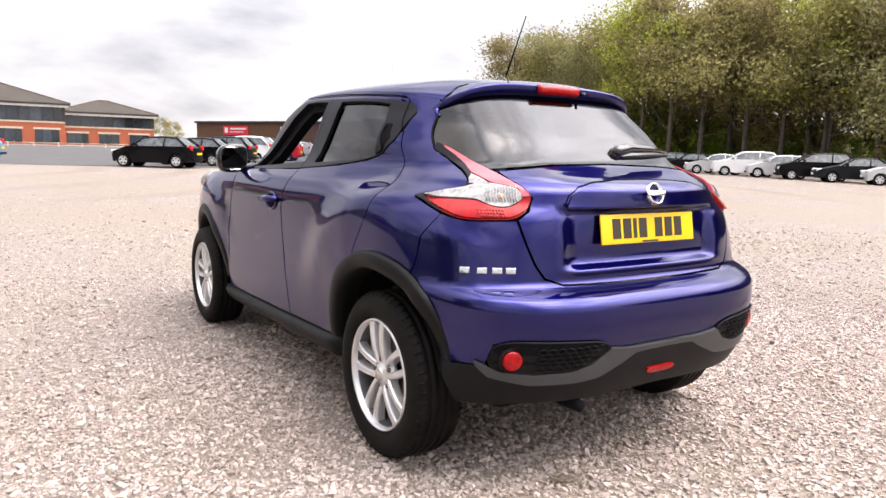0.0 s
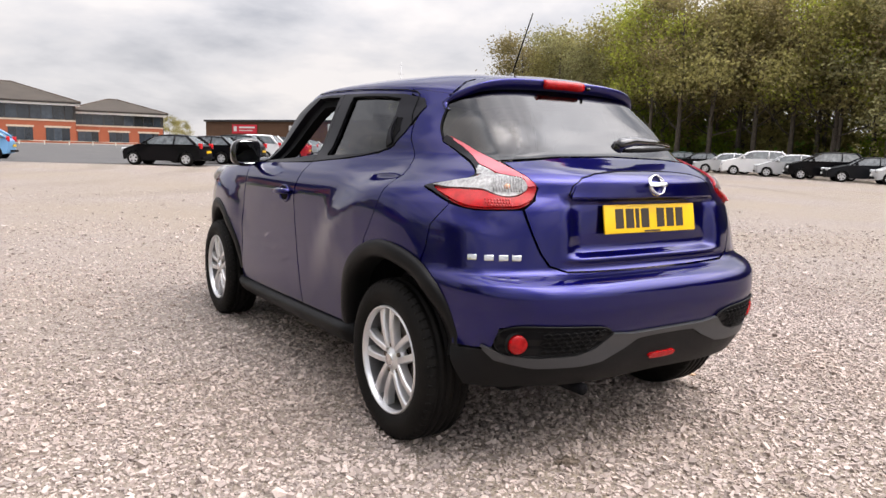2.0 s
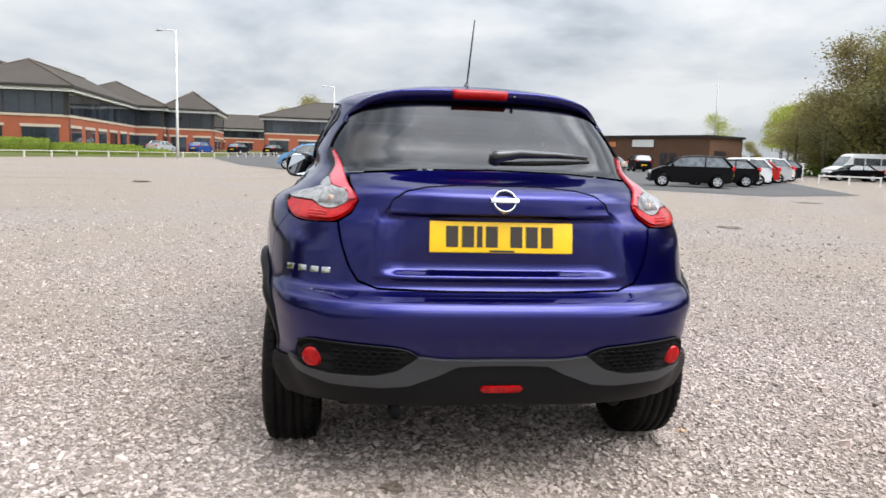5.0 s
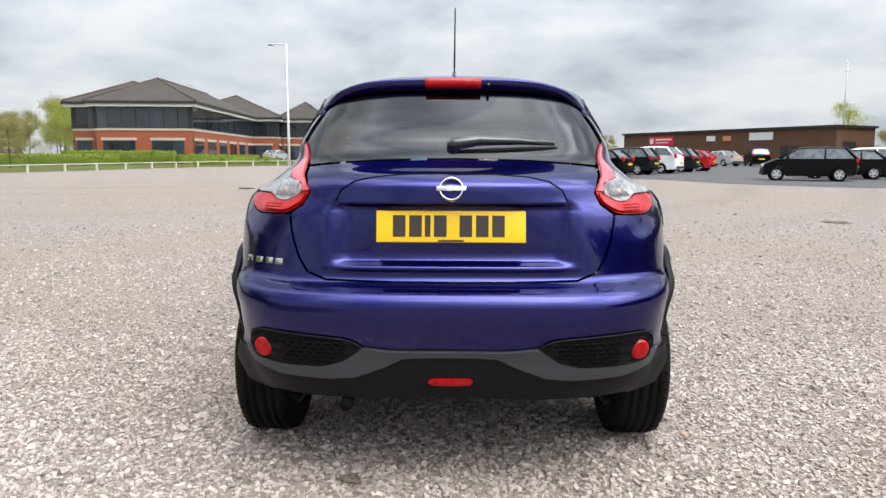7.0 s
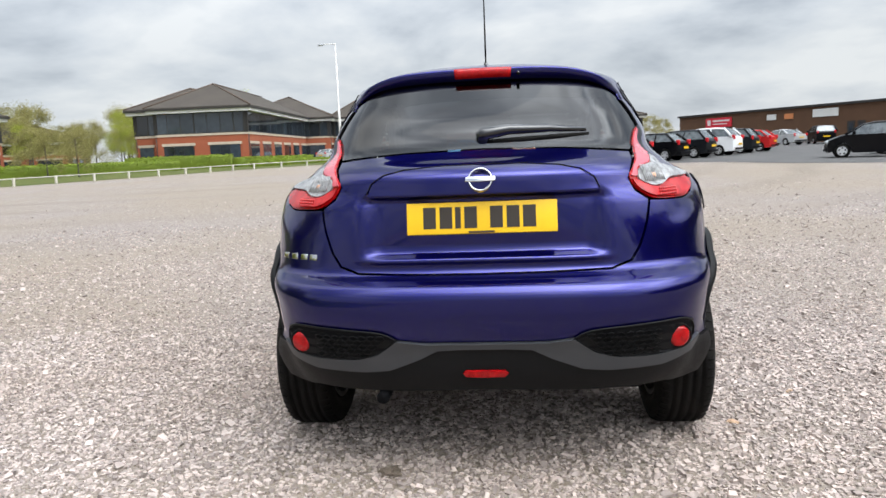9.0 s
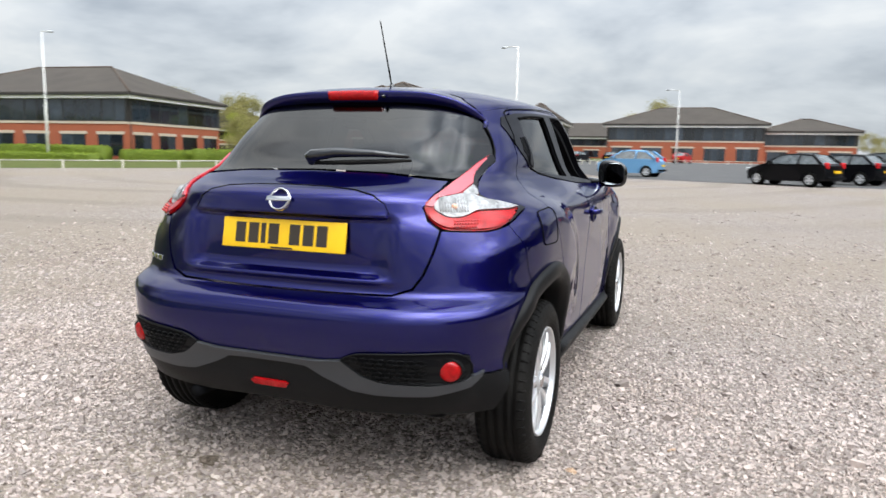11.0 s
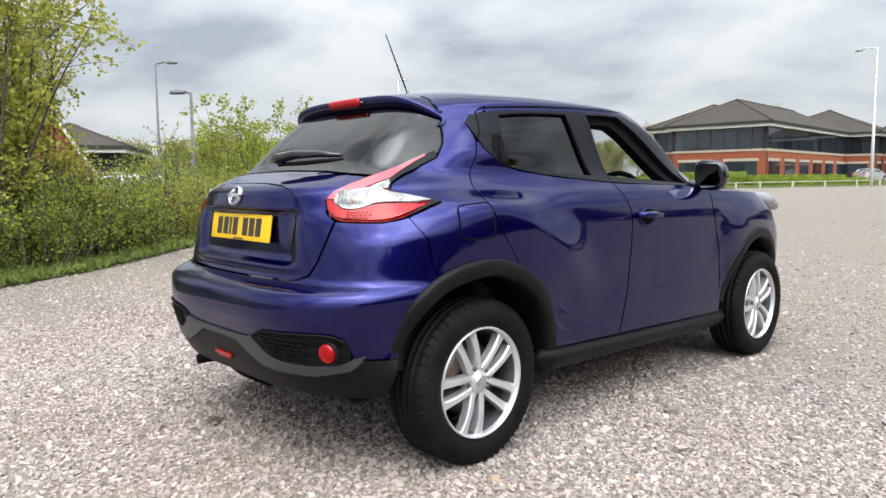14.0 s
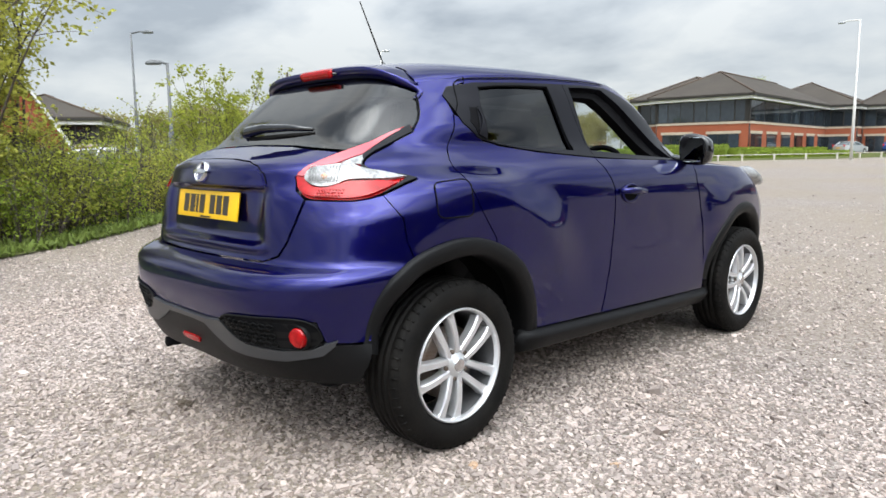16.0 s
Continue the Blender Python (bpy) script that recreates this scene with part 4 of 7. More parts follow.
# high brake lamp set in the spoiler
b = bmesh.new()
rows = []
for i in range(13):
    x = -0.117 + 0.234 * i / 12
    zt = 1.509 - 0.10 * x * x
    rows.append([b.verts.new(p) for p in ((x, -0.015, zt + 0.004), (x, -0.040, zt + 0.002), (x, -0.050, zt - 0.008), (x * 0.98, -0.048, zt - 0.030), (x * 0.97, -0.036, zt - 0.038))])
for r0, r1 in zip(rows, rows[1:]):
    for k in range(4):
        b.faces.new((r0[k + 1], r1[k + 1], r1[k], r0[k]))
b.faces.new(rows[0]); b.faces.new(rows[-1][::-1])
bmesh.ops.recalc_face_normals(b, faces=b.faces)
part("high_brake_lamp", b, RED_LENS, car, "red high-level brake lamp")
part("washer_jet", move(lathe([(-0.055, 0.001), (-0.053, 0.006), (-0.035, 0.008)], 12, "y"), pose(0.145, 0, 1.484)), GLOSS_BLACK, car)

BONNET_EDGE = Curve((1.95, 1.055), (2.3, 1.05), (2.7, 1.032), (3.0, 0.985), (3.2, 0.90))
BONNET_MID = Curve((1.95, 1.115), (2.3, 1.10), (2.7, 1.06), (3.0, 1.01), (3.2, 0.93))


def build_bonnet():
    b = bmesh.new()
    ny, nx = 20, 24
    g = []
    for j in range(ny + 1):
        y = 1.98 + 1.22 * j / ny
        e = BONNET_EDGE(y)
        xe = skin(*sy(y, e)).x
        row = []
        for i in range(nx + 1):
            s = math.sin(math.pi / 2 * (2 * i / nx - 1))
            row.append(b.verts.new((xe * s, y, e + (BONNET_MID(y) - e) * max(0, 1 - abs(s) ** 2.6) ** 0.7)))
        g.append(row)
    for j in range(ny):
        for i in range(nx):
            b.faces.new((g[j][i], g[j][i + 1], g[j + 1][i + 1], g[j + 1][i]))
    part("bonnet", b, PAINT, car)


build_bonnet()
front = side_z([(3.08, 0.55), (3.02, 0.32)]) + [(180, 0.32), (180, 0.93)] + side_z([(3.2, 0.9), (3.19, 0.8)])
for sd in (1, -1):
    panel("front_bumper", front, PAINT, car, side=sd, gap=0.001)
    # headlamp pod on top of the wing
    b = bmesh.new()
    bmesh.ops.create_uvsphere(b, u_segments=24, v_segments=14, radius=1)
    for v in b.verts:
        v.co = Vector((v.co.x * 0.075 + sd * 0.66, v.co.y * 0.22 + 2.97 - 0.02 * v.co.z, v.co.z * 0.055 + 0.985 - 0.06 * v.co.y * (v.co.y > 0)))
    part("headlamp", b, CLEAR_LENS, car, "clear raised headlamp")
# windscreen
b = bmesh.new()
g = []
for j in range(13):
    z = 1.06 + (1.50 - 1.06) * j / 12
    row = []
    for i in range(21):
        s = 2 * i / 20 - 1
        a = 180 - abs(s) * (180 - sy(NOSE_HIGH(z) - 0.30, z, True)[0])
        p = skin(min(a, 179.5), z, True)
        row.append(b.verts.new((p.x * (1 if s > 0 else -1) if abs(s) > 0.01 else 0, p.y, z)))
    g.append(row)
for j in range(12):
    for i in range(20):
        b.faces.new((g[j][i], g[j][i + 1], g[j + 1][i + 1], g[j + 1][i]))
part("windscreen", b, CLEAR, car, "clear windscreen glass")

# ---- wheels ----
def build_wheel(name, x, y, sd, parent, turn):
    w = new(name)
    w.parent = parent
    w.matrix_basis = Matrix.Translation((x, y, 0.334)) @ (Matrix.Identity(4) if sd > 0 else pose(0, 0, 0, 0, 0, 180))
    R = 0.334
    half = 0.1075
    prof = [(-half + 0.02, 0.225), (-half, 0.245), (-half - 0.004, 0.275), (-half + 0.004, 0.305), (-half + 0.020, 0.325), (-half + 0.034, 0.331)]
    for gc in (-0.052, -0.019, 0.019, 0.052):
        prof += [(gc - 0.0065, R - 0.0005), (gc - 0.005, R - 0.008), (gc + 0.005, R - 0.008), (gc + 0.0065, R - 0.0005)]
    prof += [(half - 0.034, 0.331), (half - 0.020, 0.325), (half - 0.004, 0.305), (half + 0.004, 0.275), (half, 0.245), (half - 0.012, 0.226), (half - 0.02, 0.222)]
    part("tyre", lathe(prof, 72), RUBBER, w, "worn black tyre")
    # shoulder sipes
    b = bmesh.new()
    for k in range(56):
        for sx in (-1, 1):
            a = 2 * math.pi * (k + 0.5 * (sx > 0)) / 56
            q = box(sx * (half - 0.038), sx * (half - 0.012), -0.004, 0.004, 0.322, 0.3335)
            for v in q.verts:
                if abs(v.co.x) > half - 0.02:
                    v.co.z -= 0.010
            move(q, Matrix.Rotation(a, 4, "X"))
            merge(b, q)
    tagged(part("tread_pattern", b, RUBBER, w), kind="stuff")
    # rim lip, and the barrel in silver darkened for the shade inside
    rim = lathe([(half - 0.016, 0.224), (half - 0.007, 0.222), (half - 0.006, 0.2175), (half - 0.012, 0.2135), (half - 0.030, 0.209)], 72)
    rimo = part("rim", rim, ALLOY, w, "silver ten-spoke alloy rim")
    part("barrel", lathe([(half - 0.030, 0.209), (half - 0.06, 0.203), (-half + 0.02, 0.198), (-half + 0.01, 0.222)], 72), BARREL, rimo)
    # five pairs of spokes
    b = bmesh.new()
    for k in range(5):
        for sg in (-1, 1):
            a = 2 * math.pi * k / 5 + turn
            q = bmesh.new()
            rows = []
            for j in range(7):
                t = j / 6
                r = 0.045 + 0.172 * t
                mid = sg * (0.0235 + 0.0210 * t)
                wd = 0.0128 + 0.0015 * t + 0.011 * t ** 7
                xx = half - 0.030 + 0.012 * math.sin(math.pi * t * 0.9) - 0.004 * t
                rows.append([q.verts.new(p) for p in ((xx - 0.035, mid - wd - 0.004, r), (xx - 0.004, mid - wd, r), (xx + 0.002, mid - wd + 0.004, r), (xx + 0.002, mid + wd - 0.004, r), (xx - 0.004, mid + wd, r), (xx - 0.035, mid + wd + 0.004, r))])
            for r0, r1 in zip(rows, rows[1:]):
                for i in range(5):
                    q.faces.new((r0[i], r0[i + 1], r1[i + 1], r1[i]))
            q.faces.new(rows[0]); q.faces.new(rows[-1][::-1])
            bmesh.ops.recalc_face_normals(q, faces=q.faces)
            move(q, Matrix.Rotation(a, 4, "X"))
            part("spoke", q, ALLOY, rimo, smooth=False)
    hub = lathe([(half - 0.07, 0.066), (half - 0.044, 0.062), (half - 0.032, 0.046), (half - 0.026, 0.036), (half - 0.024, 0.030), (half - 0.020, 0.028), (half - 0.018, 0.024), (half - 0.018, 0.001)], 40)
    part("wheel_centre", hub, ALLOY, rimo)
    cap = lathe([(half - 0.020, 0.0275), (half - 0.0155, 0.026), (half - 0.0145, 0.021), (half - 0.015, 0.001)], 32)
    part("centre_cap", cap, CHROME, rimo)
    for k in range(5):
        a = 2 * math.pi * k / 5 + turn
        q = lathe([(half - 0.040, 0.010), (half - 0.030, 0.009), (half - 0.028, 0.006), (half - 0.028, 0.001)], 6)
        move(q, Matrix.Rotation(a, 4, "X") @ Matrix.Translation((0, 0, 0.057)))
        part("wheel_nut", q, STEEL, rimo)
    part("brake_disc", lathe([(0.02, 0.05), (0.02, 0.145), (0.0, 0.145), (0.0, 0.05)], 40), STEEL, w, "grey brake disc with rust marks")
    part("brake_caliper", move(box(0.0, 0.055, -0.07, 0.07, 0.10, 0.165, 0.012), Matrix.Rotation(1.0, 4, "X")), STEEL, w)
    b = lathe([(-0.1, 0.20), (-0.1, 0.001)], 40)
    part("wheel_back", b, DARK, w)
    return w


for sd in (1, -1):
    for y in (0.0, 2.53):
        build_wheel("wheel", sd * 0.7625, y, sd, car, 0.40 if sd > 0 and y == 0 else 0.2)
        # wheel housing: a dark half drum behind the arch
        b = bmesh.new()
        rows = []
        for k in range(25):
            a = radians(12 + 156 * k / 24)
            tk = tuck(y, math.degrees(a))
            rows.append([b.verts.new((sd * x, y - r * tk * math.cos(a), 0.33 + r * tk * math.sin(a))) for x, r in ((0.785, 0.436), (0.75, 0.44), (0.55, 0.44), (0.55, 0.02))])
        for r0, r1 in zip(rows, rows[1:]):
            for k in range(3):
                b.faces.new((r0[k], r0[k + 1], r1[k + 1], r1[k]))
        part("wheel_housing", b, DARK, car)


# ---- the blue car: lamps, trim, plate, inside ----
LED_RED = mat("paler_red_dots", (0.55, 0.05, 0.05), 0.3, 0, 0.1)
LAMP = closed_line([at(*q) for q in ((0.612, -0.025, 1.249), (0.591, -0.122, 1.215), (0.577, -0.226, 1.170), (0.571, -0.298, 1.148), (0.560, -0.382, 1.121), (0.540, -0.445, 1.095), (0.515, -0.478, 1.066), (0.530, -0.492, 1.028), (0.565, -0.498, 1.000), (0.595, -0.489, 0.986), (0.656, -0.447, 0.981), (0.714, -0.389, 0.980), (0.743, -0.346, 0.988), (0.761, -0.295, 1.005), (0.775, -0.211, 1.036), (0.789, -0.160, 1.050), (0.767, -0.190, 1.062), (0.735, -0.245, 1.071), (0.701, -0.285, 1.084), (0.679, -0.294, 1.099), (0.665, -0.274, 1.120), (0.648, -0.213, 1.147), (0.636, -0.103, 1.192), (0.638, -0.030, 1.224))])
for sd in (1, -1):
    lamp = panel("tail_lamp", LAMP, RED_LENS, car, side=sd, off=0.004, gap=0.0015, flange=0.005, step=(1.5, 0.015), label="boomerang tail lamp with red and clear lenses")
    red = closed_line([at(*q) for q in ((0.520, -0.478, 1.056), (0.533, -0.490, 1.026), (0.568, -0.496, 1.003), (0.598, -0.487, 0.991), (0.656, -0.447, 0.986), (0.712, -0.391, 0.985), (0.738, -0.348, 0.992), (0.755, -0.297, 1.009), (0.762, -0.235, 1.033), (0.745, -0.255, 1.040), (0.700, -0.325, 1.040), (0.664, -0.373, 1.038), (0.640, -0.409, 1.024), (0.612, -0.440, 1.017), (0.577, -0.462, 1.024), (0.550, -0.474, 1.046))])
    clear = closed_line([at(*q) for q in ((0.546, -0.466, 1.060), (0.554, -0.472, 1.048), (0.580, -0.461, 1.028), (0.612, -0.440, 1.022), (0.640, -0.409, 1.028), (0.664, -0.373, 1.042), (0.700, -0.325, 1.044), (0.745, -0.254, 1.045), (0.773, -0.192, 1.054), (0.724, -0.263, 1.071), (0.684, -0.311, 1.084), (0.661, -0.320, 1.098), (0.632, -0.350, 1.103), (0.589, -0.410, 1.093), (0.557, -0.446, 1.084))])
    arm = closed_line([at(*q) for q in ((0.603, -0.062, 1.235), (0.592, -0.122, 1.212), (0.579, -0.226, 1.167), (0.573, -0.298, 1.145), (0.562, -0.382, 1.118), (0.542, -0.445, 1.093), (0.520, -0.476, 1.066), (0.545, -0.466, 1.063), (0.555, -0.447, 1.087), (0.588, -0.412, 1.097), (0.625, -0.358, 1.108), (0.642, -0.264, 1.135), (0.611, -0.157, 1.183), (0.611, -0.070, 1.228))])
    inner = [at(*q) for q in ((0.630, -0.352, 1.106), (0.660, -0.322, 1.101), (0.676, -0.300, 1.100), (0.664, -0.278, 1.116), (0.645, -0.266, 1.132))]
    rim = [at(*q) for q in ((0.603, -0.062, 1.235), (0.611, -0.070, 1.228), (0.611, -0.157, 1.183), (0.642, -0.264, 1.135), (0.664, -0.278, 1.116), (0.676, -0.300, 1.100), (0.684, -0.311, 1.084), (0.724, -0.263, 1.071), (0.773, -0.192, 1.054), (0.755, -0.297, 1.004), (0.761, -0.295, 1.003), (0.775, -0.211, 1.036), (0.789, -0.160, 1.050), (0.767, -0.190, 1.062), (0.735, -0.245, 1.071), (0.701, -0.285, 1.084), (0.679, -0.294, 1.099), (0.665, -0.274, 1.120), (0.648, -0.213, 1.147), (0.636, -0.103, 1.192), (0.638, -0.030, 1.224), (0.612, -0.025, 1.249))]
    panel("lamp_surround", rim, FRAME_BLACK, lamp, side=sd, off=0.0085, gap=0.0, flange=0.01, step=(1.2, 0.012))
    panel("red_lens", red, RED_LENS, lamp, side=sd, off=0.012, gap=0.001, flange=0.012, step=(1.2, 0.012), bulge=0.006, label="glossy red lower lens")
    panel("clear_lens", clear, CLEAR_LENS, lamp, side=sd, off=0.012, gap=0.001, flange=0.012, step=(1.2, 0.012), bulge=0.008, label="clear ribbed lens")
    panel("upper_lens", arm, PINK_LENS, lamp, side=sd, off=0.010, gap=0.0, flange=0.012, step=(1.2, 0.012), label="pale red upper lens")
    b = bmesh.new()
    for i in range(11):
        pts = [skin(*rx(0.562 + 0.0075 * i, zz)) + normal_at(*rx(0.562 + 0.0075 * i, zz)) * 0.0195 for zz in (1.036, 1.055, 1.074, 1.090 - 0.0003 * i)]
        tube([(sd * q.x, q.y, q.z) for q in pts], 0.0022, 5, b)
    part("lens_ribs", b, CLEAR_LENS, lamp)
    bulb = bmesh.new()
    bmesh.ops.create_uvsphere(bulb, u_segments=14, v_segments=8, radius=1)
    q = skin(*rx(0.602, 1.058)) + normal_at(*rx(0.602, 1.058)) * 0.008
    for v in bulb.verts:
        v.co = Vector((sd * q.x + v.co.x * 0.016, q.y + v.co.y * 0.014, q.z + v.co.z * 0.015))
    part("indicator_bulb", bulb, AMBER, lamp, "pale amber indicator bulb")
    b = bmesh.new()
    for i in range(9):
        for j in range(3):
            al, zz = rx(0.612 + 0.0075 * i + 0.002 * (j % 2), 1.008 - 0.0085 * j)
            q = skin(al, zz) + normal_at(al, zz) * 0.0165
            merge(b, box(sd * q.x - 0.0024, sd * q.x + 0.0024, q.y - 0.003, q.y + 0.003, q.z - 0.003, q.z + 0.003))
    part("brake_light_grid", b, LED_RED, lamp, "paler red brake light dots")
    panel("lamp_bezel", inner, CLEAR_LENS, lamp, side=sd, off=0.009, gap=0.0, flange=0.01, step=(1.2, 0.012))
    # reflector and mesh pocket in the bumper corner
    pocket = [rx(0.30, 0.545), rx(0.345, 0.568), rx(0.42, 0.578), rx(0.60, 0.587), rx(0.68, 0.583), rx(0.712, 0.555), rx(0.715, 0.51), rx(0.68, 0.478), rx(0.60, 0.474), rx(0.45, 0.476), rx(0.37, 0.494)]
    pocket = smooth_line(pocket + pocket[:1], 4)[:-1]
    pk = panel("grille_pocket", pocket, DARK, car, side=sd, off=0.006, gap=0, flange=0.02, step=(2, 0.02))
    b = bmesh.new()
    # honeycomb bars
    zrow = 0.470
    row = 0
    while zrow < 0.572:
        xx = 0.34 + (0.016 if row % 2 else 0)
        while xx < 0.585:
            lim = 0.575 - max(0, 0.40 - xx) * 0.25
            low = 0.468 + max(0, 0.42 - xx) * 0.75
            if low + 0.012 < zrow < lim - 0.008:
                pts = []
                for k in range(7):
                    a = radians(30 + 60 * k)
                    p = skin(*rx(xx + 0.0155 * math.cos(a), zrow + 0.0095 * math.sin(a))) + Vector((0, -0.012, 0))
                    pts.append((sd * p.x, p.y, p.z))
                tube(pts, 0.0022, 4, b)
            xx += 0.032
        zrow += 0.0165
        row += 1
    part("mesh_insert", b, PLASTIC, pk)
    for lip_name, pts, rr in (("pocket_lip", pocket, 0.0035),):
        loop = []
        for a_, z_ in densify(pts, 2.0):
            p = skin(a_, z_) + normal_at(a_, z_) * 0.007
            loop.append((sd * p.x, p.y, p.z))
        part(lip_name, tube(loop + [loop[0]], rr, 6), PLASTIC, pk)
    p = skin(*rx(0.66, 0.52)); nn = (normal_at(*rx(0.66, 0.52)) * 0.45 + Vector((0, -0.55, 0))).normalized()
    m = Matrix.Translation((sd * p.x, p.y, p.z)) @ Vector((sd * nn.x, nn.y, nn.z)).to_track_quat("Z", "Y").to_matrix().to_4x4()
    part("reflector_cup", move(lathe([(-0.004, 0.047), (0.009, 0.046), (0.012, 0.043), (0.008, 0.040)], 32, "z"), m), PLASTIC, pk)
    part("reflector", move(lathe([(0.002, 0.038), (0.014, 0.036), (0.019, 0.029), (0.021, 0.016), (0.0215, 0.001)], 32, "z"), m), RED_LENS, car, "round red rear reflector lamp")
# satin lip that sweeps under the pockets and up to the middle
lip = [rx(0.30, 0.543), rx(0.37, 0.490), rx(0.45, 0.470), rx(0.60, 0.468), rx(0.69, 0.478), rx(0.715, 0.492), rx(0.745, 0.508), rx(0.738, 0.488), rx(0.71, 0.455), rx(0.60, 0.430), rx(0.42, 0.426), rx(0.33, 0.434), rx(0.225, 0.474), rx(0.16, 0.508), rx(0.08, 0.512), rx(0, 0.512)]
lip_up = [rx(0, 0.532), rx(0.2, 0.532)]
panel("bumper_lip", both(lip_up + lip), SATIN, car, off=0.012, gap=0.0, flange=0.02, step=(2, 0.012), label="satin grey lower bumper lip")
fog = [rx(0, 0.432), rx(0.066, 0.432), rx(0.078, 0.424), rx(0.066, 0.410), rx(0, 0.408)]
panel("rear_fog_lamp", both(fog), RED_LENS, car, off=0.014, gap=0, flange=0.02, step=(1.5, 0.01), label="red rear fog lamp")
# handle bar over the plate
bar = [rx(0, 1.121), rx(0.15, 1.119), rx(0.27, 1.110), rx(0.34, 1.095), rx(0.38, 1.07), rx(0.400, 1.026), rx(0.2, 1.029), rx(0, 1.030)]
panel("tailgate_handle_bar", both(bar), PAINT, car, off=0.006, gap=0, flange=0.03, step=(2, 0.012))
edge_bar = [rx(0.001, 1.126), rx(0.15, 1.124), rx(0.272, 1.116), rx(0.347, 1.100), rx(0.390, 1.073), rx(0.408, 1.030)]
loop = []
for (a0, z0), (a1, z1) in zip(edge_bar, edge_bar[1:]):
    loop += [skin(a0 + (a1 - a0) * k / 8, z0 + (z1 - z0) * k / 8) + normal_at(a0 + (a1 - a0) * k / 8, z0 + (z1 - z0) * k / 8) * 0.002 for k in range(8)]
for sd in (1, -1):
    part("bar_gap", tube([(sd * v.x, v.y, v.z) for v in loop], 0.0022, 5), DARK, car)
# round badge
pb = skin(*rx(0, 1.077)) + Vector((0, -0.010, 0))
mb = Matrix.Translation(pb) @ pose(0, 0, 0, 70, 0, 0)
badge = part("badge_ring", move(lathe([(-0.012, 0.0425), (0.006, 0.0415), (0.008, 0.039), (0.006, 0.036), (-0.012, 0.035)], 48, "z"), mb), CHROME, car, "round chrome badge with a bar")
part("badge_bar", move(box(-0.051, 0.051, -0.0085, 0.0085, 0.004, 0.010, 0.002), mb), CHROME, badge)
# raised maker's marks as plain chrome bars
for k in range(4):
    px = -0.722 + 0.0385 * k
    p = skin(*rx(abs(px) + 0.012, 0.812)); nn = normal_at(*rx(abs(px), 0.812))
    m = Matrix.Translation((-p.x, p.y, p.z)) @ Vector((-nn.x, nn.y, nn.z)).to_track_quat("Z", "Y").to_matrix().to_4x4()
    part("badge_letter_bar", move(box(-0.0172, 0.0172, -0.0105, 0.0105, -0.002, 0.003, 0.0015), m), CHROME, car)
# number plate
pl = Matrix.Translation((-0.001, -0.580, 0.946)) @ pose(0, 0, 0, 80.5, 0, 0)
plate = part("number_plate", move(box(-0.26, 0.26, -0.0555, 0.0555, -0.004, 0.004, 0.003), pl), YELLOW, car, "yellow rear number plate with dark bars")
for k, px in enumerate((-0.180, -0.123, -0.081, -0.037, 0.052, 0.109, 0.165)):
    wd = 0.010 if k == 2 else 0.022
    part("plate_bar", move(box(px - wd, px + wd, -0.036, 0.039, 0.004, 0.0052), pl), INK, plate)
part("plate_maker_line", move(box(-0.045, 0.045, -0.053, -0.046, 0.004, 0.005), pl), INK, plate)
# rear wiper
wip = part("rear_wiper", tube([(-0.012, -0.398, 1.224), (0.008, -0.390, 1.234), (0.10, -0.37, 1.247), (0.25, -0.345, 1.246), (0.385, -0.322, 1.237)], [0.016, 0.024, 0.020, 0.014, 0.008], 10), GLOSS_BLACK, car, "black rear wiper arm")
part("wiper_pivot", move(lathe([(-0.015, 0.027), (0.008, 0.025), (0.018, 0.017), (0.020, 0.001)], 24, "z"), Matrix.Translation((0.006, -0.380, 1.226)) @ pose(0, 0, 0, 40)), GLOSS_BLACK, wip)
part("wiper_blade", tube([(0.02, -0.385, 1.206), (0.16, -0.362, 1.211), (0.28, -0.343, 1.216), (0.395, -0.322, 1.222)], [0.008, 0.011, 0.010, 0.006], 6), RUBBER, wip)
# aerial
aer = part("aerial", tube([(0.002, 0.350, 1.555), (0.003, 0.326, 1.605), (0.006, 0.208, 1.842)], [0.006, 0.0042, 0.0026], 8), RUBBER, car, "thin black roof aerial leaning back")
part("aerial_base", move(lathe([(0, 0.026), (0.008, 0.022), (0.022, 0.011), (0.034, 0.006), (0.034, 0.001)], 20, "z"), Matrix.Translation((0.002, 0.352, 1.545)) @ pose(0, 0, 0, 15)), GLOSS_BLACK, aer)
# exhaust tip
part("exhaust_pipe", tube([(-0.37, -0.2, 0.30), (-0.37, -0.50, 0.315), (-0.37, -0.63, 0.318)], [0.020, 0.022, 0.023], 16), DARK, car, "plain dark exhaust tip")
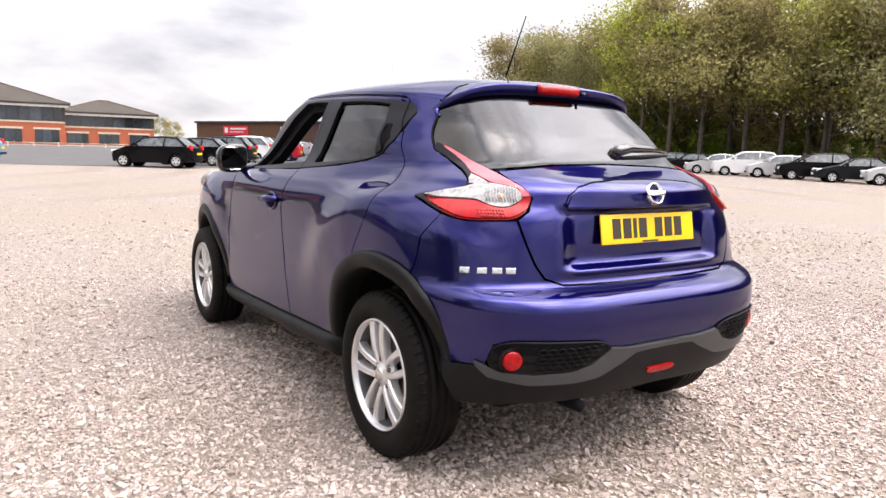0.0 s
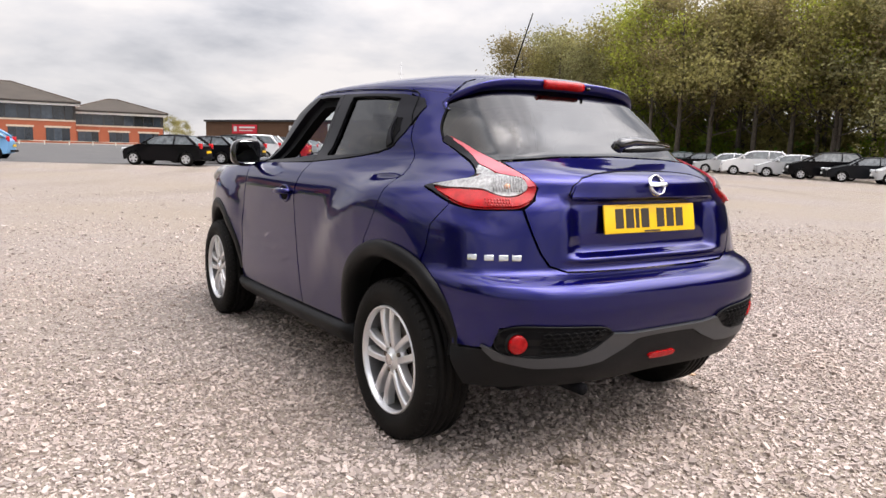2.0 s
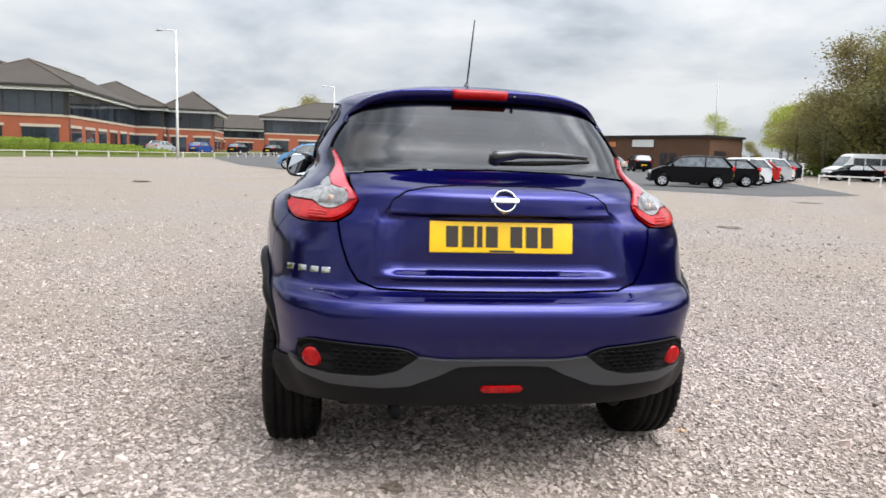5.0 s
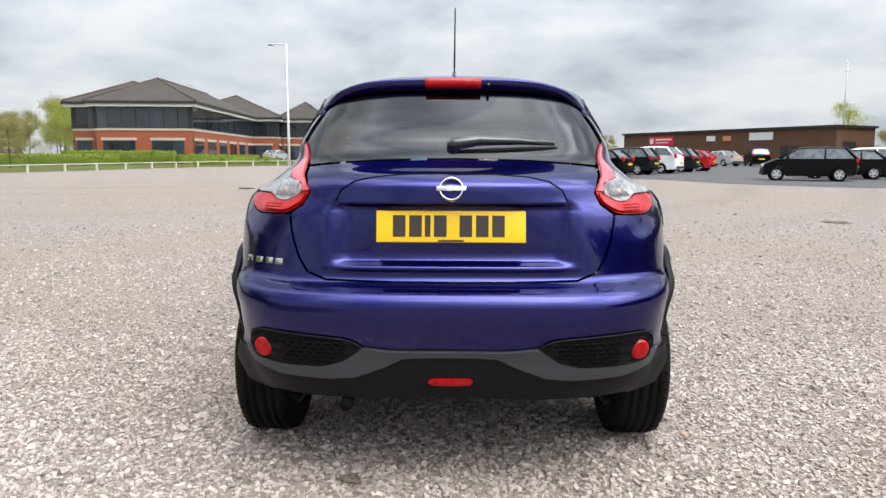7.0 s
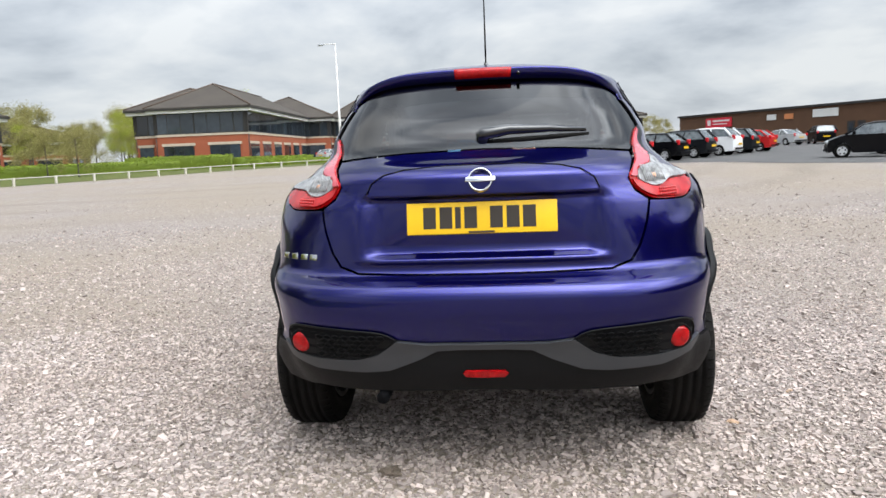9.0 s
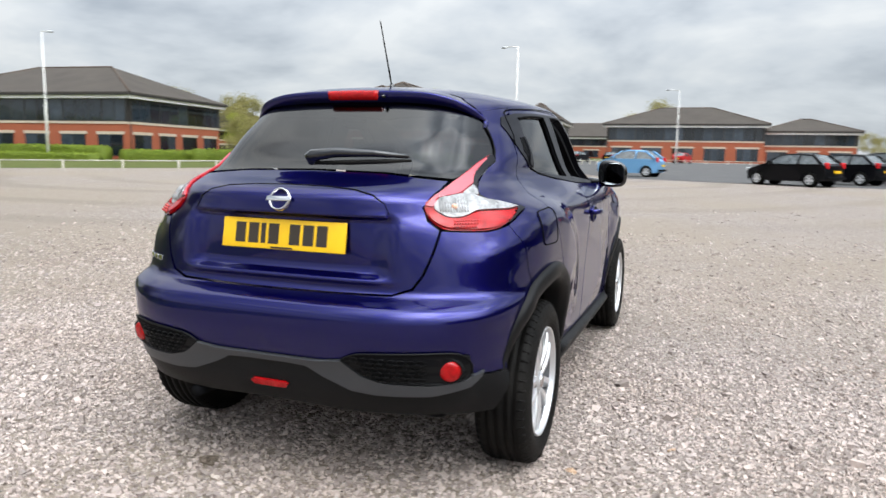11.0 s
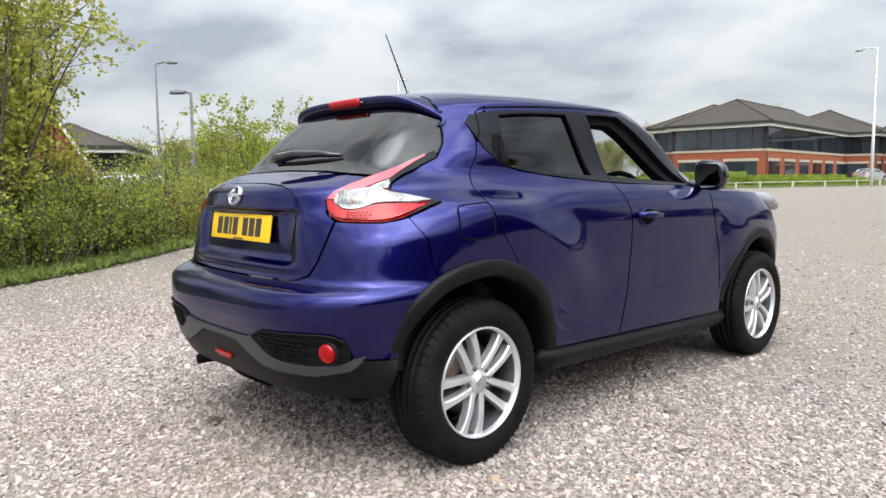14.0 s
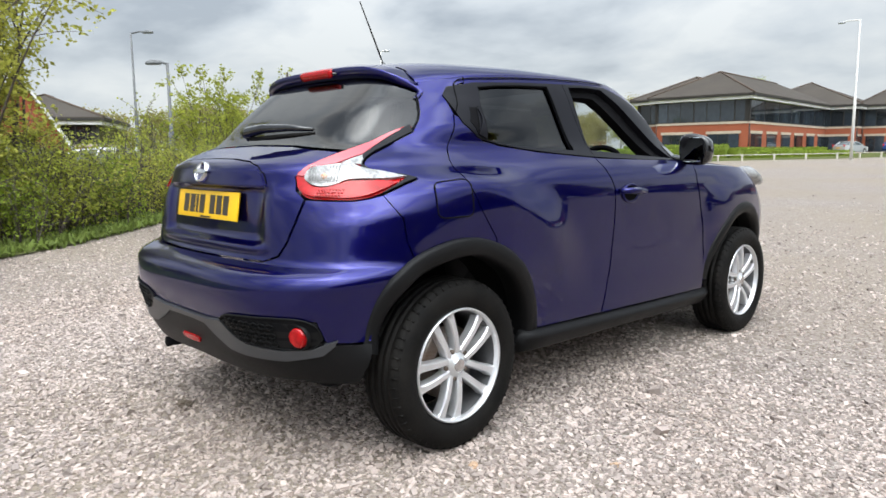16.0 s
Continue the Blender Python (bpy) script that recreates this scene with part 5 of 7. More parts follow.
# fuel flap outline on the right side
flap = rounded([(-0.110, 1.034), (0.050, 1.046), (0.047, 0.908), (-0.118, 0.908)], 0.2)
fl = side_z(flap)
panel("fuel_flap", fl, PAINT, car, off=0.0025, gap=0, flange=0.01, step=(1.5, 0.015))
loop = [skin(a, z) + normal_at(a, z) * 0.0025 for a, z in densify(fl, 1.0)]
part("flap_gap", tube([tuple(p) for p in loop + [loop[0]]], 0.0030, 5), DARK, car)
for sd in (1, -1):
    # front door handle: chrome bar over a cup, its recess shade coloured black
    p = skin(*sy(1.19, 0.95))
    b = bmesh.new()
    bmesh.ops.create_uvsphere(b, u_segments=20, v_segments=10, radius=1)
    for v in b.verts:
        v.co = Vector((sd * (p.x + v.co.x * 0.008), 1.185 + v.co.y * 0.066, 0.942 + v.co.z * 0.038))
    part("handle_cup_shade", b, DARK, car)
    bowl = [Vector((sd * (p.x + 0.004), 1.185 + 0.070 * math.cos(radians(15 * k)), 0.942 + 0.042 * math.sin(radians(15 * k)))) for k in range(25)]
    part("cup_rim", tube(bowl, 0.007, 8), PAINT, car)
    part("door_handle", tube([(sd * (p.x + 0.006), 1.09, 0.955), (sd * (p.x + 0.034), 1.12, 0.957), (sd * (p.x + 0.038), 1.19, 0.955), (sd * (p.x + 0.03), 1.27, 0.948), (sd * (p.x + 0.006), 1.29, 0.946)], [0.012, 0.016, 0.018, 0.016, 0.012], 10), PAINT, car)
    part("handle_bezel", tube([(sd * (p.x + 0.041), 1.115, 0.967), (sd * (p.x + 0.050), 1.19, 0.966), (sd * (p.x + 0.040), 1.265, 0.960)], 0.0022, 6), CHROME, car)
    # hidden rear door handle in the window corner
    hid = side_z([(0.259, 1.326), (0.294, 1.327), (0.267, 1.217), (0.236, 1.268)], True)
    panel("handle_recess", hid, DARK, car, side=sd, high=True, off=0.0055, gap=0, flange=0.01, step=(1.0, 0.02))
    pad = [(0.294, 1.327), (0.316, 1.326), (0.312, 1.199), (0.267, 1.217)]
    panel("hidden_door_handle", side_z(pad, True), FRAME_BLACK, car, side=sd, high=True, off=0.010, gap=0, flange=0.01, step=(1.0, 0.02))

    def seam(name, pts, r, mate, lift, closed=False):
        q = side_z(pts + pts[:1] if closed else pts, True)
        loop = [skin(a, z, True) + normal_at(a, z, True) * lift for a, z in q]
        part(name, tube([(sd * v.x, v.y, v.z) for v in loop], r, 5), mate, car)

    seam("handle_gap", pad, 0.002, DARK, 0.009, True)
    seam("window_seal", [(0.345, 1.413), (0.45, 1.425), (0.60, 1.434), (0.796, 1.439), (0.822, 1.29), (0.846, 1.150)], 0.0045, DARK, 0.0055)
    seam("door_gap", [(0.180, 1.30), (0.205, 1.335), (0.219, 1.37), (0.226, 1.405), (0.236, 1.428), (0.262, 1.443), (0.33, 1.452), (0.60, 1.469), (0.86, 1.480), (1.1, 1.484), (1.3, 1.481)], 0.0026, DARK, 0.0048)
    # mirrors
    mir = new("door_mirror")
    mir.parent = car
    mir["label"] = "gloss black door mirror on a stalk"
    b = bmesh.new()
    bmesh.ops.create_cube(b, size=1)
    bmesh.ops.subdivide_edges(b, edges=b.edges[:], cuts=5, use_grid_fill=True)
    for v in b.verts:
        c = v.co * 2
        r = (abs(c.x) ** 3.2 + abs(c.y) ** 3.2 + abs(c.z) ** 3.2) ** (1 / 3.2)
        q = c / r
        taper = 1 - 0.10 * max(0, q.x)
        v.co = Vector((sd * (0.872 + 0.090 * q.x), 1.80 + 0.075 * q.y * (1 if q.y > 0 else 0.35), 1.150 + 0.085 * q.z * taper - 0.008 * q.x))
    part("mirror_shell", b, GLOSS_BLACK, mir, "gloss black shell")
    b = bmesh.new()
    vs = [b.verts.new((sd * (0.872 + 0.074 * math.copysign(abs(math.cos(t)) ** 0.55, math.cos(t))), 1.768 - 0.010 * math.cos(t) + 0.006 * math.sin(t), 1.150 + 0.066 * math.copysign(abs(math.sin(t)) ** 0.55, math.sin(t)))) for t in [2 * math.pi * k / 40 for k in range(40)]]
    b.faces.new(vs)
    part("mirror_pane", b, MIRROR, mir, "mirror glass", smooth=False)
    part("mirror_stalk", tube([(sd * 0.72, 1.86, 1.095), (sd * 0.80, 1.83, 1.090), (sd * 0.86, 1.81, 1.10)], [0.03, 0.024, 0.026], 10), GLOSS_BLACK, mir)
    b = bmesh.new()
    tri_out = [(1.83, 1.105), (1.80, 1.17), (1.88, 1.165), (1.95, 1.095)]
    b.free()
    panel("mirror_sail", side_z(tri_out, True), GLOSS_BLACK, car, side=sd, high=True, off=0.008, gap=0, flange=0.03)
    # inner door lining
    inner_door = side_z([(0.35, 1.12), (0.50, 0.42), (2.0, 0.42), (1.9, 1.06), (0.98, 1.10)])
    panel("door_lining", inner_door, DARK, car, side=sd, off=-0.07, gap=0, flange=-0.05)
# floor, bulkheads, roof lining
part("underbody", box(-0.58, 0.58, -0.42, 3.1, 0.27, 0.36, 0.03), DARK, car)
part("boot_floor", box(-0.50, 0.50, -0.46, 0.45, 0.50, 0.80, 0.03), DARK, car)
part("engine_bay", box(-0.55, 0.55, 2.1, 3.15, 0.34, 0.86, 0.05), DARK, car)
part("dashboard", box(-0.62, 0.62, 1.72, 2.12, 0.70, 1.05, 0.06), DARK, car)
b = bmesh.new()
g = [[b.verts.new(roof_point(0.10 + 1.3 * j / 10, (2 * i / 12 - 1) * 0.97, ROOF_EDGE, ROOF_MID) - Vector((0, 0, 0.03))) for i in range(13)] for j in range(11)]
for j in range(10):
    for i in range(12):
        b.faces.new((g[j][i], g[j + 1][i], g[j + 1][i + 1], g[j][i + 1]))
part("roof_lining", b, mat("grey_headlining", (0.22, 0.215, 0.205), 0.9, 0, 0.1, 20, 400), car)


def seat(x, y, wide, back_top):
    s = new("seat")
    s.parent = car
    part("cushion", box(x - wide, x + wide, y, y + 0.50, 0.48, 0.66, 0.05), CLOTH, s)
    part("backrest", move(box(x - wide, x + wide, -0.07, 0.07, 0.0, back_top - 0.60, 0.05), pose(0, y + 0.02, 0.60, 14)), CLOTH, s)
    for hx in ([x] if wide < 0.4 else [-0.36, 0.0, 0.36]):
        top = back_top + 0.02
        part("headrest", move(box(hx - 0.12, hx + 0.12, -0.045, 0.045, 0.0, 0.16, 0.04), pose(0, y - 0.13, top, 10)), CLOTH, s)
        part("headrest_posts", tube([(hx - 0.05, y - 0.11, top - 0.08), (hx - 0.05, y - 0.13, top + 0.03)], 0.007, 6, tube([(hx + 0.05, y - 0.11, top - 0.08), (hx + 0.05, y - 0.13, top + 0.03)], 0.007, 6)), STEEL, s)


seat(-0.36, 1.05, 0.25, 1.12)
seat(0.36, 1.05, 0.25, 1.12)
seat(0.0, 0.28, 0.60, 1.02)
b = bmesh.new()
ring = [(0.36 + 0.185 * math.cos(2 * math.pi * k / 32), 0.0, 0.185 * math.sin(2 * math.pi * k / 32)) for k in range(33)]
tube([(x - 0.36, y, z) for x, y, z in ring], 0.016, 8, b)
for a in (0, math.pi, -math.pi / 2):
    tube([(0.05 * math.cos(a), 0.01, 0.05 * math.sin(a)), (0.18 * math.cos(a), 0, 0.18 * math.sin(a))], 0.014, 6, b)
merge(b, lathe([(-0.01, 0.06), (-0.03, 0.05), (-0.03, 0.001)], 20, "y"))
part("steering_wheel", move(b, Matrix.Translation((0.36, 1.60, 1.00)) @ pose(0, 0, 0, -25)), DARK, car)
part("inner_mirror", box(-0.11, 0.11, 1.60, 1.625, 1.36, 1.42, 0.012), GLOSS_BLACK, car)


# ---- office buildings ----
def hip_roof(x0, x1, y0, y1, z, h, over=0.7):
    b = bmesh.new()
    x0, x1, y0, y1 = x0 - over, x1 + over, y0 - over, y1 + over
    w, d = x1 - x0, y1 - y0
    k = min(w, d) / 2
    if w >= d:
        r0, r1 = (x0 + k, (y0 + y1) / 2), (x1 - k, (y0 + y1) / 2)
    else:
        r0, r1 = ((x0 + x1) / 2, y0 + k), ((x0 + x1) / 2, y1 - k)
    c = [b.verts.new(p) for p in ((x0, y0, z), (x1, y0, z), (x1, y1, z), (x0, y1, z))]
    lo = [b.verts.new(v.co - Vector((0, 0, 0.12))) for v in c]
    a, e = b.verts.new((*r0, z + h)), b.verts.new((*r1, z + h))
    if w >= d:
        for f in ((c[0], c[1], e, a), (c[1], c[2], e), (c[2], c[3], a, e), (c[3], c[0], a)):
            b.faces.new(f)
    else:
        for f in ((c[0], c[1], a), (c[1], c[2], e, a), (c[2], c[3], e), (c[3], c[0], a, e)):
            b.faces.new(f)
    for i in range(4):
        b.faces.new((c[i], lo[i], lo[(i + 1) % 4], c[(i + 1) % 4]))
    b.faces.new(lo[::-1])
    bmesh.ops.recalc_face_normals(b, faces=b.faces)
    return b


def face_frame(x0, y0, x1, y1, z):
    """A facade's own plane: x along it, y up, z out."""
    d = Vector((x1 - x0, y1 - y0, 0)).normalized()
    n = Vector((d.y, -d.x, 0))
    m = Matrix((d, Vector((0, 0, 1)), n)).transposed().to_4x4()
    return Matrix.Translation((x0, y0, z)) @ m, math.hypot(x1 - x0, y1 - y0)


def office_facade(parent, x0, y0, x1, y1, z, doors=(), n_low=None, upper=True, eave=6.0):
    """Brick below, a band of glass above, cream sills and lintels."""
    m, ln = face_frame(x0, y0, x1, y1, z)
    part("sill_band", move(box(0, ln, eave * 0.545, eave * 0.545 + 0.22, -0.02, 0.06), m), CREAM, parent)
    n = n_low or max(1, round(ln / 5.2))
    pitch = ln / n
    ww = min(3.2, pitch * 0.66)
    for k in range(n):
        c = (k + 0.5) * pitch
        part("lintel", move(box(c - ww / 2 - 0.15, c + ww / 2 + 0.15, eave * 0.385, eave * 0.385 + 0.26, 0.0, 0.06), m), CREAM, parent)
        w = part("window", move(box(c - ww / 2, c + ww / 2, 0.35, eave * 0.385, 0.02, 0.05), m), DARKTRIM, parent)
        k3 = max(1, round(ww / 1.1))
        for j in range(k3):
            xa = c - ww / 2 + 0.05 + j * (ww - 0.05) / k3
            part("pane", move(box(xa, xa + (ww - 0.05) / k3 - 0.05, 0.45, eave * 0.385 - 0.08, 0.05, 0.062), m), PANE, w)
    band = part("window_band", move(box(0.0, ln, eave * 0.545 + 0.22, eave - 0.42, 0.005, 0.04), m), DARKTRIM, parent)
    part("corner_post", move(box(-0.03, 0.34, eave * 0.545 + 0.2, eave - 0.42, 0.0, 0.09), m), DARKTRIM, parent)
    part("corner_post", move(box(ln - 0.34, ln + 0.03, eave * 0.545 + 0.2, eave - 0.42, 0.0, 0.09), m), DARKTRIM, parent)
    part("downpipe", move(tube([(0.14, 0.0, 0.09), (0.14, eave * 0.545, 0.09)], 0.05, 8), m), DARKTRIM, parent)
    nb = max(2, round(ln / 1.45))
    for k in range(nb):
        gap = 0.11 if k % 3 == 0 else 0.04
        xa, xb = k * ln / nb + gap, (k + 1) * ln / nb - 0.04
        part("pane", move(box(xa, xb, eave * 0.545 + 0.32, eave - 0.5, 0.04, 0.052), m), PANE, band)


def office(name, corner, ang, blocks, z, label, eave=6.0, group="brick offices"):
    """blocks: (x0, x1, y0, y1, ridge, facades and, where it differs, the eave) in the building's own plan."""
    o = thing(name, corner[0], corner[1], z, ang, label, "building", group)
    full = eave
    for x0, x1, y0, y1, ridge, sides, *own in blocks:
        eave = own[0] if own else full
        part("wall", box(x0, x1, y0, y1, -1.0, eave - 0.1), BRICK, o, smooth=False)
        part("fascia", box(x0 - 0.55, x1 + 0.55, y0 - 0.55, y1 + 0.55, eave - 0.42, eave - 0.12), WHITE, o, smooth=False)
        part("gutter", box(x0 - 0.72, x1 + 0.72, y0 - 0.72, y1 + 0.72, eave - 0.12, eave + 0.02), DARKTRIM, o, smooth=False)
        roof = part("roof", hip_roof(x0, x1, y0, y1, eave + 0.14, ridge), TILE, o, smooth=False)
        w, d = x1 - x0 + 1.4, y1 - y0 + 1.4
        k = min(w, d) / 2
        a, c = ((x0 - 0.7 + k, (y0 + y1) / 2), (x1 + 0.7 - k, (y0 + y1) / 2)) if w >= d else (((x0 + x1) / 2, y0 - 0.7 + k), ((x0 + x1) / 2, y1 + 0.7 - k))
        zt = eave + 0.14 + ridge
        near = (a, c) if w >= d else (a, a)
        for (cx, cy), top in (((x0 - 0.7, y0 - 0.7), near[0]), ((x1 + 0.7, y0 - 0.7), near[1])):
            part("hip_cap", tube([(cx, cy, eave + 0.16), (*top, zt + 0.02)], 0.09, 6), RIDGE, roof)
        part("ridge_cap", tube([(*a, zt + 0.02), (*c, zt + 0.02)], 0.10, 6), RIDGE, roof)
        for s, n in sides:
            a = {"s": (x0, y0, x1, y0), "e": (x1, y0, x1, y1), "w": (x0, y1, x0, y0)}[s]
            office_facade(o, *a, 0.0, n_low=n, eave=eave)
    return o


office("office_building", (-26.4, 67.0), 4.0, [(-9.5, 0, 0, 28, 2.7, (("s", 2), ("e", 6))), (-12.2, -3.2, 1.4, 18, 2.45, (("s", 4),)), (-11, 3.4, 27.4, 42, 3.5, (("s", 3), ("e", 3))), (3.4, 9.5, 30.2, 43, 2.5, (("s", 2), ("e", 3)))], rise(67), "two-storey red brick office with hipped grey roof and glass band")
office("office_building", (9.0, 112.5), 0.0, [(-23.0, 0, 0, 15, 2.9, (("s", 5),)), (0, 13.0, 5.5, 17, 2.1, (("s", 3), ("e", 2)), 5.0)], rise(112) - 0.1, "red brick office with long hipped grey roof and glass band", eave=5.8)
office("office_building", (-47.9, 47.6), 7.0, [(-24.0, 0, 0, 15.0, 3.2, (("s", 6), ("e", 4))), (-31.0, -24.0, 4.0, 15.0, 1.6, (("s", 2),))], 0.35, "red brick office with hipped roof behind clipped hedges", eave=5.9)
office("office_building", (-8.0, 150.0), 0.0, [(-40.0, 0, 0, 14, 3.0, (("s", 7),))], rise(140), "low brick office with dark hipped roof in the distance", eave=4.6)
office("office_building", (-62, 92.0), 20.0, [(-16.0, 0, 0, 12, 2.6, (("s", 3), ("e", 3)))], rise(80), "distant low brick office behind trees", eave=4.2)
office("office_building", (-55.5, 17.0), 62.0, [(-9.0, 0, 0, 12, 2.0, (("s", 2), ("e", 3)))], -0.6, "low brick office with dark roof beyond the hedge", eave=4.6)

# warehouse
def warehouse():
    o = thing("warehouse", 21.0, 93.0, rise(80), -61.5, "long low brown brick warehouse with flat roof and signs", "building")
    part("wall", box(1.9, 31.4, 0, 6, -1, 3.55), BROWN_BRICK, o, smooth=False)
    part("roof_edge", box(1.7, 31.6, -0.2, 6.2, 3.55, 3.78), DARKTRIM, o, smooth=False)
    red = mat("red_sign", (0.62, 0.02, 0.04), 0.5, 0, 0.05)
    s = part("red_sign", box(6.6, 10.7, -0.12, -0.02, 2.1, 3.2), red, o, "red sign board with white bars")
    part("sign_bar", box(7.8, 10.4, -0.14, -0.12, 2.75, 2.95), WHITE, s)
    part("sign_bar", box(7.8, 10.0, -0.14, -0.12, 2.42, 2.52), WHITE, s)
    part("sign_mark", box(6.9, 7.4, -0.14, -0.12, 2.35, 2.98), WHITE, s)
    part("sign_board", box(15.8, 17.0, -0.1, -0.02, 2.5, 3.1), WHITE, o)
    part("sign_board", box(18.1, 19.2, -0.1, -0.02, 2.5, 3.05), mat("orange_sign", (0.6, 0.22, 0.08), 0.6, 0, 0.05), o)
    part("sign_board", box(21.6, 24.5, -0.1, -0.02, 2.5, 3.3), WHITE, o)
    for xx in (25.5, 26.6):
        d = part("door", box(xx, xx + 0.8, -0.05, 0.0, 0.0, 1.9), DARKTRIM, o)
        part("pane", box(xx + 0.2, xx + 0.6, -0.06, -0.05, 0.8, 1.7), PANE, d)
    part("side_door", box(31.38, 31.45, 1, 3, 0, 2.2), DARKTRIM, o)
    return o


warehouse()

# gable-fronted house beyond the hedge
def gable_house(x, y, ang):
    o = thing("brick_house", x, y, 0.0, ang, "red brick gabled building with white bargeboards beyond the hedge", "building")
    b = bmesh.new()
    pr = [(-2.6, -1.0), (2.6, -1.0), (2.6, 1.3), (0, 5.7), (-2.6, 1.3)]
    prism(pr, 9.0, Matrix(((1, 0, 0, 0), (0, 0, 1, 0), (0, 1, 0, 0), (0, 0, 0, 1))), b)
    part("wall", b, BRICK, o, smooth=False)
    for sg in (-1, 1):
        rb = bmesh.new()
        prism([(sg * 0.0, 5.75), (sg * 3.1, 0.6), (sg * 3.1, 0.9), (sg * 0.0, 6.05)], 9.9, Matrix(((1, 0, 0, 0), (0, 0, 1, -0.45), (0, 1, 0, 0), (0, 0, 0, 1))), rb)
        part("roof_slope", rb, TILE, o, smooth=False)
        bb = bmesh.new()
        prism([(sg * 0.0, 5.70), (sg * 3.1, 0.5), (sg * 3.1, 0.85), (sg * 0.0, 6.02)], 0.08, Matrix(((1, 0, 0, 0), (0, 0, 1, -0.55), (0, 1, 0, 0), (0, 0, 0, 1))), bb)
        part("bargeboard", bb, WHITE, o, smooth=False)
    w = part("window", box(-0.8, 0.8, -0.06, 0.0, 1.2, 2.3), DARKTRIM, o)
    part("pane", box(-0.7, 0.7, -0.07, -0.06, 1.3, 2.2), PANE, w)
    return o


gable_house(-41.0, 8.3, 75)

# ---- lamp posts and mast ----
def lamp_post(x, y, h, arm, ang, label, white=True):
    z = rise(y)
    o = thing("street_lamp", x, y, z, ang, label, "lamp post", "street lamps")
    m = WHITE if white else LAMP_GREY
    part("pole", tube([(0, 0, -0.3), (0, 0, h * 0.45), (0, 0, h * 0.46), (0, 0, h)], [0.11, 0.10, 0.065, 0.045], 12), m, o)
    part("arm", tube([(0, 0, h - 0.05), (arm * 0.5, 0, h + 0.05), (arm, 0, h + 0.02)], 0.04, 8), m, o)
    b = bmesh.new()
    bmesh.ops.create_uvsphere(b, u_segments=14, v_segments=8, radius=1)
    for v in b.verts:
        v.co = Vector((arm + v.co.x * 0.30, v.co.y * 0.15, h + max(v.co.z, -0.4) * 0.12))
    part("lantern", b, GALV if white else LAMP_GREY, o)
    return o


lamp_post(-14.45, 57.3, 10.2, -1.5, -20, "tall tapered white street lamp beside the fence")
lamp_post(-2.7, 95.7, 9.5, -1.5, 10, "tall white street lamp before the far office")
lamp_post(-50.2, 41.0, 10.4, 0.6, 30, "tall white street lamp beside the office")
lamp_post(-35.8, 12.65, 7.5, 0.9, 45, "grey steel street lamp beyond the hedge", False)
lamp_post(-21.7, 8.5, 4.3, -0.5, 40, "short grey street lamp beyond the hedge", False)
mast = thing("radio_mast", 47.0, 85.0, rise(85), 0, "thin grey radio mast behind the warehouse", "mast")
part("pole", tube([(0, 0, 0), (0, 0, 12.5)], [0.10, 0.04], 8), GALV, mast)
part("cross_arm", tube([(-0.4, 0, 11), (0.4, 0, 11)], 0.03, 6), GALV, mast)

# ---- low white rail fence ----
FENCE = [(-40, 18), (-34, 24.2), (-28, 31), (-24.2, 40), (-20.2, 51.5), (-15.6, 57.9), (-12.2, 68), (-9.5, 84), (-4, 91.5), (14, 93.5)]
fence = thing("rail_fence", 0, 0, 0, 0, "low white-painted timber post and rail fence", "fence")
post = None
for (xa, ya), (xb, yb) in zip(FENCE, FENCE[1:]):
    d = math.hypot(xb - xa, yb - ya)
    n = max(1, round(d / 2.6))
    ang = math.degrees(math.atan2(yb - ya, xb - xa))
    for k in range(n):
        x, y = xa + (xb - xa) * k / n, ya + (yb - ya) * k / n
        x2, y2 = xa + (xb - xa) * (k + 1) / n, ya + (yb - ya) * (k + 1) / n
        if post is None:
            post = part("post", box(-0.055, 0.055, -0.055, 0.055, -0.2, 0.50, 0.012), FENCE_PAINT, fence)
            po = post
        else:
            po = new("post", post.data); po.parent = fence
        po.matrix_basis = pose(x, y, rise(y), 0, 0, ang)
        part("rail", tube([(x, y, rise(y) + 0.455), (x2, y2, rise(y2) + 0.455)], 0.032, 6), FENCE_PAINT, fence)


# ---- parked cars ----
CAR_COLOURS = {
    "black": (0.004, 0.004, 0.005), "silver": (0.50, 0.51, 0.52), "white": (0.75, 0.75, 0.75), "red": (0.42, 0.02, 0.02),
    "pale_blue": (0.16, 0.34, 0.56), "dark_grey": (0.010, 0.011, 0.013), "dark_green": (0.02, 0.035, 0.03), "blue": (0.03, 0.07, 0.25),
}
PAINTS = {k: mat(k + "_car_paint", c, 0.3, 0.25 if k in ("silver", "pale_blue") else 0.0, 0.05, 2, 60, coat=0.16, spec=0.06) for k, c in CAR_COLOURS.items()}
CARGLASS = mat("parked_car_glass", (0.03, 0.036, 0.038), 0.04, 0, 0.2, 0.9, 5, spec=1.0, ior=1.7, tint=(0.16, 0.18, 0.18))
HUBCAP = mat("wheel_trim_silver", (0.62, 0.62, 0.63), 0.4, 0.3, 0.1, 10, 100)
RED_SMALL = mat("parked_car_red_lens", (0.55, 0.015, 0.02), 0.2, 0, 0.05)
WHITE_LENS = mat("parked_car_head_lens", (0.6, 0.62, 0.63), 0.15, 0.2, 0.1, 20, 80, coat=0.6)
